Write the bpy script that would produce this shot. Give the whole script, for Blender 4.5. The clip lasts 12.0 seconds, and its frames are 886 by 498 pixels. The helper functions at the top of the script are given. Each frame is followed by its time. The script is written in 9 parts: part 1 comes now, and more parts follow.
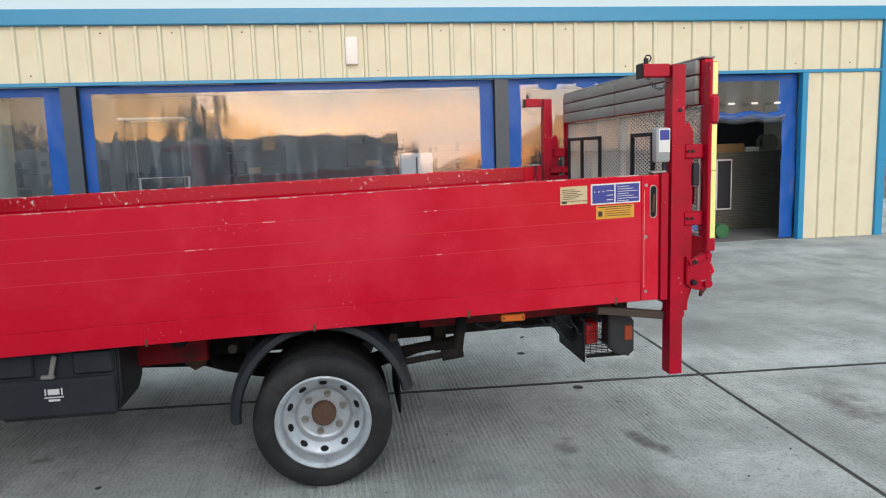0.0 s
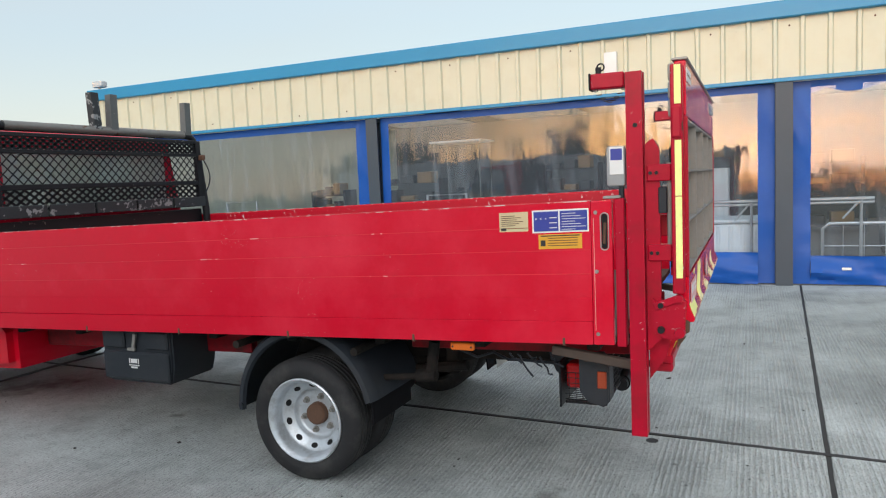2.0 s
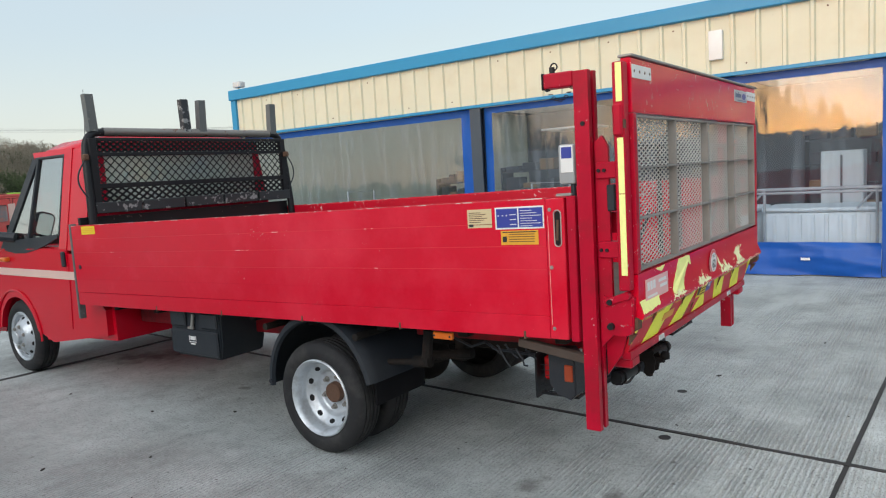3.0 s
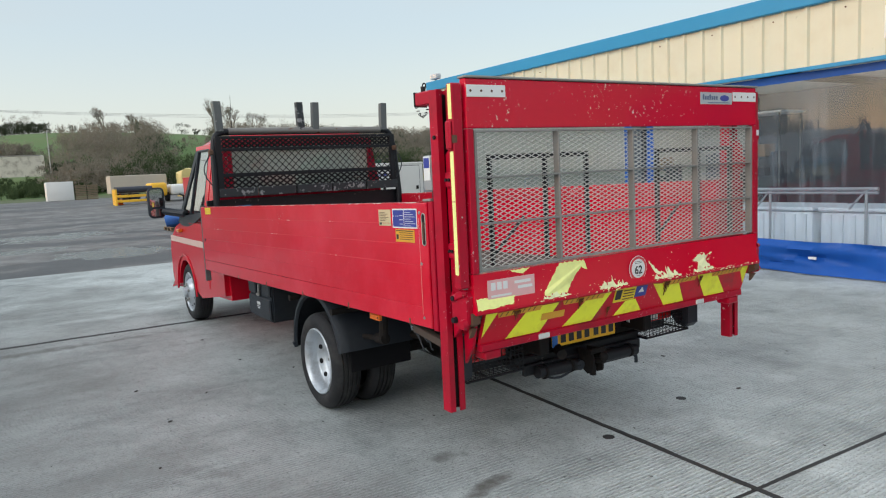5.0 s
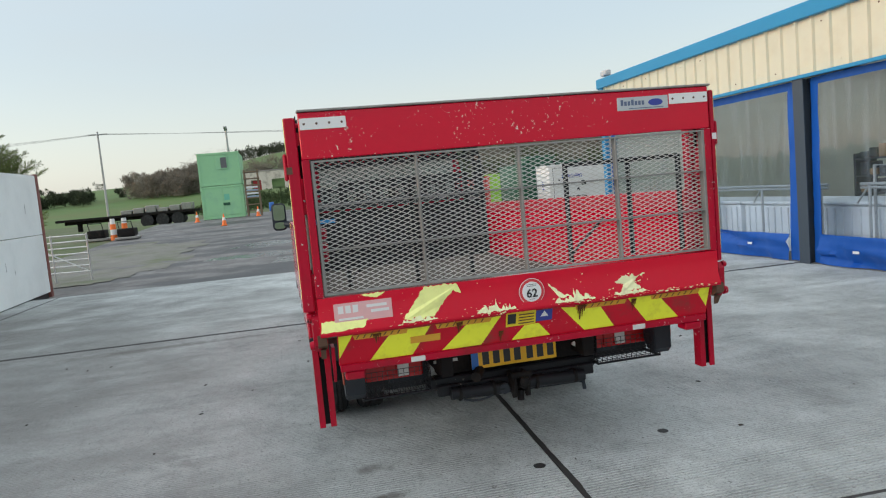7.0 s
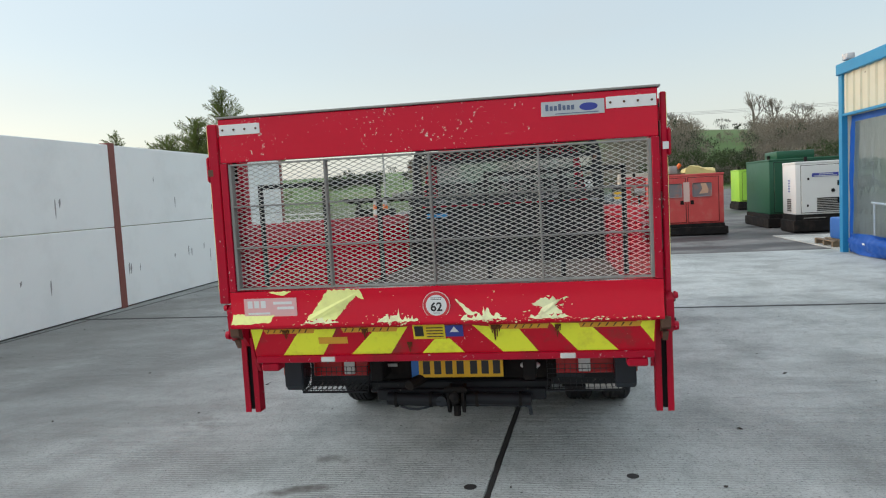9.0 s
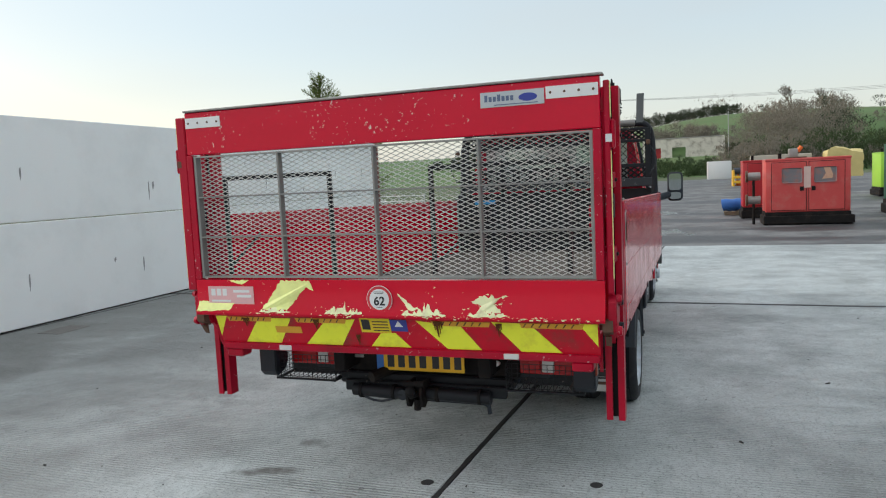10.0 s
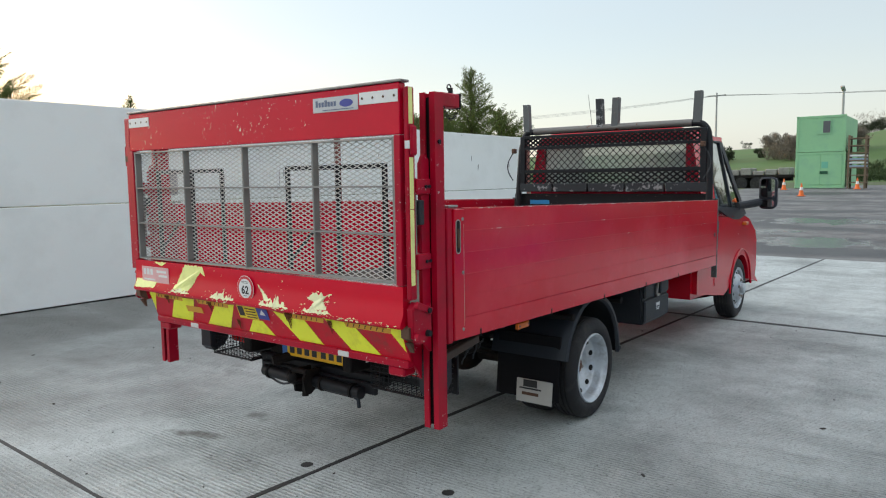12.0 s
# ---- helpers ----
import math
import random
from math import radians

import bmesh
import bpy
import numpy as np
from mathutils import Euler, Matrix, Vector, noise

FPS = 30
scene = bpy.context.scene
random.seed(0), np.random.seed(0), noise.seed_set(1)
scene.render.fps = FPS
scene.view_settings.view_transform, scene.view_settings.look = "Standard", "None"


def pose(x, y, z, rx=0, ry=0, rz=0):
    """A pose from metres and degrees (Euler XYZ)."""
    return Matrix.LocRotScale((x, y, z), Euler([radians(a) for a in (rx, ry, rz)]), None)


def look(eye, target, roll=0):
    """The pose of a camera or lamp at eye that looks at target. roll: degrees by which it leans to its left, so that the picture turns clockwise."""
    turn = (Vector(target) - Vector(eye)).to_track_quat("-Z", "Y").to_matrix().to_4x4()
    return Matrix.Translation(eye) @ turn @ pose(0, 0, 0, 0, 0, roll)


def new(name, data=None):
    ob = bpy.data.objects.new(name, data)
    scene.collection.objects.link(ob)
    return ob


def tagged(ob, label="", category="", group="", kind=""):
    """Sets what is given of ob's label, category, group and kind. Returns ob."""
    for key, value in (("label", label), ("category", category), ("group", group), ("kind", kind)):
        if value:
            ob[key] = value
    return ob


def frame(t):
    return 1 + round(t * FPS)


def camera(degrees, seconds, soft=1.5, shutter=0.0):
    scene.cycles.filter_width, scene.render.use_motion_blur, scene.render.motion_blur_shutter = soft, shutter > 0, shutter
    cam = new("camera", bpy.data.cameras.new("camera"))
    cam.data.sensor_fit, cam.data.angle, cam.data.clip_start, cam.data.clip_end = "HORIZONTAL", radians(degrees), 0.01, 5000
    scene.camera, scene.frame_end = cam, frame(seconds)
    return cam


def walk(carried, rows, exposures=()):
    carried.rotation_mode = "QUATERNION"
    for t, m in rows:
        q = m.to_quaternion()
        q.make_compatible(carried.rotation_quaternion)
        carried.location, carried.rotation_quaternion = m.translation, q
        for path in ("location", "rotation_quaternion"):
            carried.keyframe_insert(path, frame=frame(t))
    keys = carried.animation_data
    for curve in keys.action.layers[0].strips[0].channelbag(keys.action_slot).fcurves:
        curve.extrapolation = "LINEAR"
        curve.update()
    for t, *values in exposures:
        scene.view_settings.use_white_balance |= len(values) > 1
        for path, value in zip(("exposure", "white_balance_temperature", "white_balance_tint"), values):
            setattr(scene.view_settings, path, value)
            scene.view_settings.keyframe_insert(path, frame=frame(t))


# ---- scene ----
cam = camera(64.3, 12.0, soft=1.15)
PATH = [
    (0, (-0.056, 0.005, 1.641), (0.222, 1.967, 1.366), -1.9),
    (0.5, (0.471, 0.092, 1.648), (0.495, 2.076, 1.4), -2.5),
    (1, (1.033, 0.085, 1.634), (0.753, 2.046, 1.357), -1.5),
    (1.5, (1.548, 0.227, 1.607), (0.968, 2.133, 1.429), -3.8),
    (2, (2.04, 0.271, 1.603), (1.238, 2.093, 1.413), -2.6),
    (2.5, (2.507, 0.306, 1.618), (1.485, 2.014, 1.419), -2.8),
    (3, (2.869, 0.532, 1.624), (1.692, 2.135, 1.414), -3.5),
    (3.2, (3.007, 0.609, 1.634), (1.763, 2.163, 1.441), -4.4),
    (4.8, (4.237, 1.392, 1.654), (2.597, 2.522, 1.468), -3.3),
    (5, (4.421, 1.499, 1.648), (2.75, 2.575, 1.425), -2.8),
    (5.5, (4.694, 1.866, 1.643), (2.961, 2.849, 1.466), -5.0),
    (6, (4.865, 2.304, 1.667), (3.055, 3.137, 1.489), -4.3),
    (6.5, (5.122, 2.764, 1.658), (3.245, 3.428, 1.465), -4.2),
    (6.7, (5.171, 2.948, 1.656), (3.263, 3.519, 1.471), -4.8),
    (8.3, (5.293, 4.394, 1.637), (3.304, 4.348, 1.433), -3.4),
    (8.5, (5.259, 4.554, 1.641), (3.27, 4.447, 1.453), -3.3),
    (9, (5.212, 5.041, 1.615), (3.245, 4.717, 1.458), -3.1),
    (9.5, (5.135, 5.499, 1.637), (3.22, 4.955, 1.442), -2.9),
    (10, (4.929, 5.885, 1.632), (3.053, 5.218, 1.439), -2.7),
    (10.5, (4.799, 6.365, 1.614), (2.999, 5.51, 1.435), -2.7),
    (11, (4.604, 6.753, 1.616), (2.864, 5.781, 1.44), -3.1),
    (11.5, (4.344, 7.08, 1.64), (2.657, 6.025, 1.442), -2.9),
    (12, (4.156, 7.508, 1.633), (2.563, 6.316, 1.435), -0.8),
]
EXPOSURES = [(0.0, 0.06), (1.0, 0.10), (2.5, 0.12), (5.0, 0.10), (9.0, 0.08), (10.5, 0.10), (12.0, 0.14)]
walk(cam, [(t, look(eye, target, roll)) for t, eye, target, roll in PATH], EXPOSURES)

# ---- light: a pale, thinly veiled sky just after sunset, the glow low in the south (-y) ----
world = bpy.data.worlds.new("dusk_sky")
scene.world = world
world.use_nodes = True
wn, wl = world.node_tree.nodes, world.node_tree.links
wn.clear()
w_out, w_sum = wn.new("ShaderNodeOutputWorld"), wn.new("ShaderNodeAddShader")
w_bg, w_veil, w_sky = wn.new("ShaderNodeBackground"), wn.new("ShaderNodeBackground"), wn.new("ShaderNodeTexSky")
w_sky.sky_type, w_sky.sun_disc, w_sky.sun_elevation, w_sky.sun_rotation = "NISHITA", False, radians(4.0), radians(188.0)
w_sky.air_density, w_sky.dust_density, w_sky.ozone_density = 1.0, 1.5, 1.5
w_bg.inputs["Strength"].default_value = 0.10
wl.new(w_sky.outputs[0], w_bg.inputs["Color"])


def w_math(op, a, b, clamp=False):
    t = wn.new("ShaderNodeMath")
    t.operation, t.use_clamp = op, clamp
    for i, v in enumerate((a, b)):
        if isinstance(v, (int, float)):
            t.inputs[i].default_value = v
        else:
            wl.new(v, t.inputs[i])
    return t.outputs[0]


def w_ramp(fac, stops):
    t = wn.new("ShaderNodeValToRGB")
    t.color_ramp.interpolation = "EASE"
    for i, (p, c) in enumerate(stops):
        e = t.color_ramp.elements[i] if i < 2 else t.color_ramp.elements.new(p)
        e.position, e.color = p, (*c, 1)
    wl.new(fac, t.inputs["Fac"])
    return t.outputs["Color"]


def w_mix(f, a, b):
    t = wn.new("ShaderNodeMix")
    t.data_type = "RGBA"
    for s, v in (("Factor", f), ("A", a), ("B", b)):
        sock = [i for i in t.inputs if i.name == s and i.enabled][0]
        if isinstance(v, tuple):
            sock.default_value = (*v, 1)
        else:
            wl.new(v, sock)
    return [o for o in t.outputs if o.enabled][0]


w_co = wn.new("ShaderNodeTexCoord")
w_sep = wn.new("ShaderNodeSeparateXYZ")
wl.new(w_co.outputs["Generated"], w_sep.inputs[0])
up = w_math("MAXIMUM", w_sep.outputs["Z"], 0.0)
veil = w_ramp(up, [(0.0, (0.60, 0.64, 0.645)), (0.06, (0.67, 0.715, 0.72)), (0.22, (0.57, 0.66, 0.73)), (0.55, (0.78, 0.85, 0.92)), (1.0, (1.12, 1.18, 1.24))])
w_map2, w_noise2 = wn.new("ShaderNodeMapping"), wn.new("ShaderNodeTexNoise")
w_map2.inputs["Scale"].default_value = (1.0, 1.0, 4.5)
w_noise2.inputs["Scale"].default_value, w_noise2.inputs["Detail"].default_value = 1.3, 4
wl.new(w_co.outputs["Generated"], w_map2.inputs["Vector"])
wl.new(w_map2.outputs[0], w_noise2.inputs["Vector"])
veil = w_mix(w_ramp(w_noise2.outputs["Fac"], [(0.42, (0, 0, 0)), (0.68, (0.55, 0.55, 0.55))]), veil, (0.60, 0.63, 0.65))
toward = w_math("ADD", w_math("MULTIPLY", w_sep.outputs["Y"], -0.9994), w_math("MULTIPLY", w_sep.outputs["X"], 0.035))
south = w_math("ADD", w_math("MULTIPLY", w_math("POWER", w_math("MAXIMUM", toward, 0.0), 28.0), 0.93), w_math("MULTIPLY", w_math("POWER", w_math("MAXIMUM", toward, 0.0), 3.0), 0.010))
# long, low sunset clouds in the south
w_map = wn.new("ShaderNodeMapping")
w_map.inputs["Scale"].default_value = (2.2, 2.2, 14.0)
w_noise = wn.new("ShaderNodeTexNoise")
w_noise.inputs["Scale"].default_value, w_noise.inputs["Detail"].default_value, w_noise.inputs["Roughness"].default_value = 1.6, 6, 0.55
wl.new(w_co.outputs["Generated"], w_map.inputs["Vector"])
wl.new(w_map.outputs[0], w_noise.inputs["Vector"])
low_sky = w_ramp(up, [(0.0, (15.0, 4.8, 0.9)), (0.03, (29.0, 9.4, 1.1)), (0.07, (10.5, 4.3, 1.0)), (0.16, (1.7, 1.35, 1.05)), (0.4, (0.6, 0.64, 0.68))])
clouds = w_mix(w_ramp(w_noise.outputs["Fac"], [(0.38, (0, 0, 0)), (0.62, (1, 1, 1))]), low_sky, w_ramp(up, [(0.0, (5.5, 2.1, 0.8)), (0.06, (4.0, 1.9, 1.0)), (0.14, (1.0, 0.85, 0.74)), (0.35, (0.62, 0.64, 0.66))]))
wl.new(w_mix(w_math("MULTIPLY", south, 0.95), veil, clouds), w_veil.inputs["Color"])
# brighter to the south, where the light went down
wl.new(w_math("ADD", 0.85, w_math("MULTIPLY", w_math("POWER", w_math("MAXIMUM", w_math("MULTIPLY", w_sep.outputs["Y"], -1.0), 0.0), 1.3), 0.10)), w_veil.inputs["Strength"])
wl.new(w_bg.outputs[0], w_sum.inputs[0])
wl.new(w_veil.outputs[0], w_sum.inputs[1])
wl.new(w_sum.outputs[0], w_out.inputs["Surface"])
sun = new("sun", bpy.data.lights.new("sun", "SUN"))
sun.data.energy, sun.data.angle, sun.data.color = 1.5, radians(45), (1.0, 0.965, 0.93)
sun.matrix_basis = look((3, -30, 13.0), (0, 0, 0))

# ---- mesh helpers ----
def box(bm, x0, x1, y0, y1, z0, z1, bev=0.0, seg=1):
    m = Matrix.Translation(((x0 + x1) / 2, (y0 + y1) / 2, (z0 + z1) / 2)) @ Matrix.Diagonal((abs(x1 - x0), abs(y1 - y0), abs(z1 - z0), 1))
    vs = bmesh.ops.create_cube(bm, size=1, matrix=m)["verts"]
    if bev:
        bmesh.ops.bevel(bm, geom=list({e for v in vs for e in v.link_edges}), offset=bev, segments=seg, affect="EDGES", profile=0.5)
    return bm


def obox(bm, centre, size, rot=(0, 0, 0), bev=0.0):
    m = pose(*centre, *rot) @ Matrix.Diagonal((*size, 1))
    vs = bmesh.ops.create_cube(bm, size=1, matrix=m)["verts"]
    if bev:
        bmesh.ops.bevel(bm, geom=list({e for v in vs for e in v.link_edges}), offset=bev, segments=1, affect="EDGES")
    return bm


def rod(bm, a, b, r, r2=None, n=12):
    a, b = Vector(a), Vector(b)
    d = b - a
    m = Matrix.Translation((a + b) / 2) @ d.to_track_quat("Z", "Y").to_matrix().to_4x4()
    bmesh.ops.create_cone(bm, cap_ends=True, segments=n, radius1=r, radius2=r if r2 is None else r2, depth=d.length, matrix=m)
    return bm


def bar(bm, a, b, w, h, up=(0, 0, 1)):
    """A flat bar from a to b, w wide across and h along up."""
    a, b = Vector(a), Vector(b)
    d = (b - a).normalized()
    s = d.cross(Vector(up))
    s = s.normalized() if s.length > 1e-6 else Vector((1, 0, 0))
    u = s.cross(d).normalized()
    vs = [bm.verts.new(p + s * i * w / 2 + u * j * h / 2) for p in (a, b) for i, j in ((-1, -1), (1, -1), (1, 1), (-1, 1))]
    for f in ((3, 2, 1, 0), (4, 5, 6, 7), (0, 1, 5, 4), (1, 2, 6, 5), (2, 3, 7, 6), (3, 0, 4, 7)):
        bm.faces.new([vs[i] for i in f])
    return bm


def tube(bm, pts, r, n=10, closed=False):
    """A round tube along points."""
    pts = [Vector(p) for p in pts]
    rings, k = [], len(pts)
    prev = None
    for i, p in enumerate(pts):
        d = (pts[(i + 1) % k] - pts[i - 1]) if closed or 0 < i < k - 1 else (pts[1] - pts[0] if i == 0 else pts[-1] - pts[-2])
        d.normalize()
        side = d.cross(prev if prev is not None else (Vector((0, 0, 1)) if abs(d.z) < 0.9 else Vector((1, 0, 0))))
        side.normalize()
        up = side.cross(d)
        prev = up
        rings.append([bm.verts.new(p + r * (math.cos(2 * math.pi * j / n) * side + math.sin(2 * math.pi * j / n) * up)) for j in range(n)])
    for i in range(k if closed else k - 1):
        a, b = rings[i], rings[(i + 1) % k]
        for j in range(n):
            bm.faces.new((a[j], b[j], b[(j + 1) % n], a[(j + 1) % n]))
    if not closed:
        bm.faces.new(rings[0])
        bm.faces.new(rings[-1][::-1])
    return bm


def prism(bm, poly, axis, a, b, bev=0.0):
    """A polygon pushed along an axis from a to b; poly holds the two other coordinates in the order x, y, z."""
    def at(p, c):
        return {"x": (c, p[0], p[1]), "y": (p[0], c, p[1]), "z": (p[0], p[1], c)}[axis]
    lo, hi = [bm.verts.new(at(p, a)) for p in poly], [bm.verts.new(at(p, b)) for p in poly]
    n = len(poly)
    made = [bm.faces.new(lo), bm.faces.new(hi[::-1])] + [bm.faces.new((lo[i], hi[i], hi[(i + 1) % n], lo[(i + 1) % n])) for i in range(n)]
    if bev:
        bmesh.ops.bevel(bm, geom=list({e for f in made[:2] for e in f.edges}), offset=bev, segments=2, affect="EDGES")
    return bm


def lathe(bm, profile, centre, axis="y", n=40):
    """A profile of (radius, height) turned about an axis through centre."""
    rings = []
    for r, h in profile:
        ring = []
        for j in range(n):
            c, s = r * math.cos(2 * math.pi * j / n), r * math.sin(2 * math.pi * j / n)
            ring.append(bm.verts.new(Vector(centre) + Vector({"y": (c, h, s), "x": (h, c, s), "z": (c, s, h)}[axis])))
        rings.append(ring)
    for a, b in zip(rings, rings[1:]):
        for j in range(n):
            bm.faces.new((a[j], a[(j + 1) % n], b[(j + 1) % n], b[j]))
    return bm


def loft(bm, rings, caps=True):
    made = [[bm.verts.new(p) for p in ring] for ring in rings]
    n = len(made[0])
    for a, b in zip(made, made[1:]):
        for j in range(n):
            bm.faces.new((a[j], a[(j + 1) % n], b[(j + 1) % n], b[j]))
    if caps:
        bm.faces.new(made[0][::-1])
        bm.faces.new(made[-1])
    return bm


def mesh_of(name, bm, material, smooth=35.0):
    bmesh.ops.recalc_face_normals(bm, faces=bm.faces)
    me = bpy.data.meshes.new(name)
    bm.to_mesh(me)
    bm.free()
    if material:
        me.materials.append(material)
    if smooth:
        me.polygons.foreach_set("use_smooth", [True] * len(me.polygons))
        me.set_sharp_from_angle(angle=radians(smooth))
    return me


def part(name, bm, material, parent, label="", smooth=35.0):
    """One mesh, given in world places, under a thing or a part."""
    ob = new(name, mesh_of(name, bm, material, smooth))
    ob.parent = parent
    if parent.parent is None and parent.type == "EMPTY":
        ob.matrix_parent_inverse = parent.matrix_basis.inverted()
    return tagged(ob, label)


def piece(name, me, parent, m=None):
    """A further object on a mesh that is there already."""
    ob = new(name, me)
    ob.parent = parent
    if parent.parent is None and parent.type == "EMPTY":
        ob.matrix_parent_inverse = parent.matrix_basis.inverted()
    if m is not None:
        ob.matrix_basis = m
    return ob


def thing(name, place, label, category, group="", kind=""):
    ob = new(name)
    ob.empty_display_size = 0.2
    ob.matrix_basis = Matrix.Translation(place)
    return tagged(ob, label, category, group, kind)


def single(name, bm, material, label, category, group="", kind="", smooth=35.0):
    return tagged(new(name, mesh_of(name, bm, material, smooth)), label, category, group, kind)


B = bmesh.new


# ---- materials ----
def surface(name, base, rough=0.5, metal=0.0, vary=0.12, grain=40.0, stain=2.0, bump=0.1, bump_scale=60.0, wear=None, wear_scale=9.0, wear_amount=0.0,
            coat=0.0, rough_vary=0.1, rand=0.0, dirt=None, dirt_amount=0.0, dirt_scale=1.5, spec=0.5):
    """A painted, worn surface: two scales of tone, fine relief, chips and dirt of their own shape."""
    m = bpy.data.materials.new(name)
    m.use_nodes = True
    nt = m.node_tree
    n, l = nt.nodes, nt.links
    b = n["Principled BSDF"]
    co = n.new("ShaderNodeTexCoord").outputs["Object"]

    def noise_at(scale, detail=4.0, rough_=0.55):
        t = n.new("ShaderNodeTexNoise")
        t.inputs["Scale"].default_value, t.inputs["Detail"].default_value, t.inputs["Roughness"].default_value = scale, detail, rough_
        l.new(co, t.inputs["Vector"])
        return t.outputs["Fac"]

    def calc(op, a, c, clamp=False):
        t = n.new("ShaderNodeMath")
        t.operation, t.use_clamp = op, clamp
        for i, v in enumerate((a, c)):
            if isinstance(v, (int, float)):
                t.inputs[i].default_value = v
            else:
                l.new(v, t.inputs[i])
        return t.outputs[0]

    def mix(f, a, c):
        t = n.new("ShaderNodeMix")
        t.data_type = "RGBA"
        for s, v in (("Factor", f), ("A", a), ("B", c)):
            sock = [i for i in t.inputs if i.name == s and i.enabled][0]
            if isinstance(v, tuple):
                sock.default_value = (*v, 1)
            elif isinstance(v, (int, float)):
                sock.default_value = v
            else:
                l.new(v, sock)
        return [o for o in t.outputs if o.enabled][0]

    def ramp(f, lo, hi):
        t = n.new("ShaderNodeMapRange")
        t.inputs["From Min"].default_value, t.inputs["From Max"].default_value = lo, hi
        l.new(f, t.inputs["Value"])
        return t.outputs["Result"]

    dark, light = tuple(c * (1 - vary) for c in base), tuple(min(1, c * (1 + vary)) for c in base)
    col = mix(calc("ADD", calc("MULTIPLY", noise_at(stain), 0.65), calc("MULTIPLY", noise_at(grain), 0.35)), dark, light)
    if rand:
        oi = n.new("ShaderNodeObjectInfo")
        hs = n.new("ShaderNodeHueSaturation")
        l.new(ramp(oi.outputs["Random"], 0, 1), hs.inputs["Value"])
        hs.inputs["Value"].default_value = 1
        mr = n.new("ShaderNodeMapRange")
        mr.inputs["To Min"].default_value, mr.inputs["To Max"].default_value = 1 - rand, 1 + rand
        l.new(oi.outputs["Random"], mr.inputs["Value"])
        l.new(mr.outputs["Result"], hs.inputs["Value"])
        l.new(col, hs.inputs["Color"])
        col = hs.outputs["Color"]
    if dirt:
        col = mix(calc("MULTIPLY", ramp(noise_at(dirt_scale, 6, 0.65), 0.48, 0.72), dirt_amount, True), col, dirt)
    if wear:
        patch = calc("ADD", noise_at(wear_scale, 5, 0.65), calc("MULTIPLY", calc("SUBTRACT", noise_at(2.3, 3), 0.5), 0.35))
        col = mix(ramp(patch, 0.70 - wear_amount, 0.715 - wear_amount), col, wear)
    l.new(col, b.inputs["Base Color"])
    l.new(calc("ADD", rough - rough_vary / 2, calc("MULTIPLY", noise_at(stain * 3.1), rough_vary), True), b.inputs["Roughness"])
    b.inputs["Metallic"].default_value = metal
    b.inputs["Specular IOR Level"].default_value = spec
    b.inputs["Coat Weight"].default_value = coat
    b.inputs["Coat Roughness"].default_value = 0.12
    if bump:
        bn = n.new("ShaderNodeBump")
        bn.inputs["Strength"].default_value, bn.inputs["Distance"].default_value = bump, 0.01
        l.new(noise_at(bump_scale, 6), bn.inputs["Height"])
        l.new(bn.outputs["Normal"], b.inputs["Normal"])
    return m


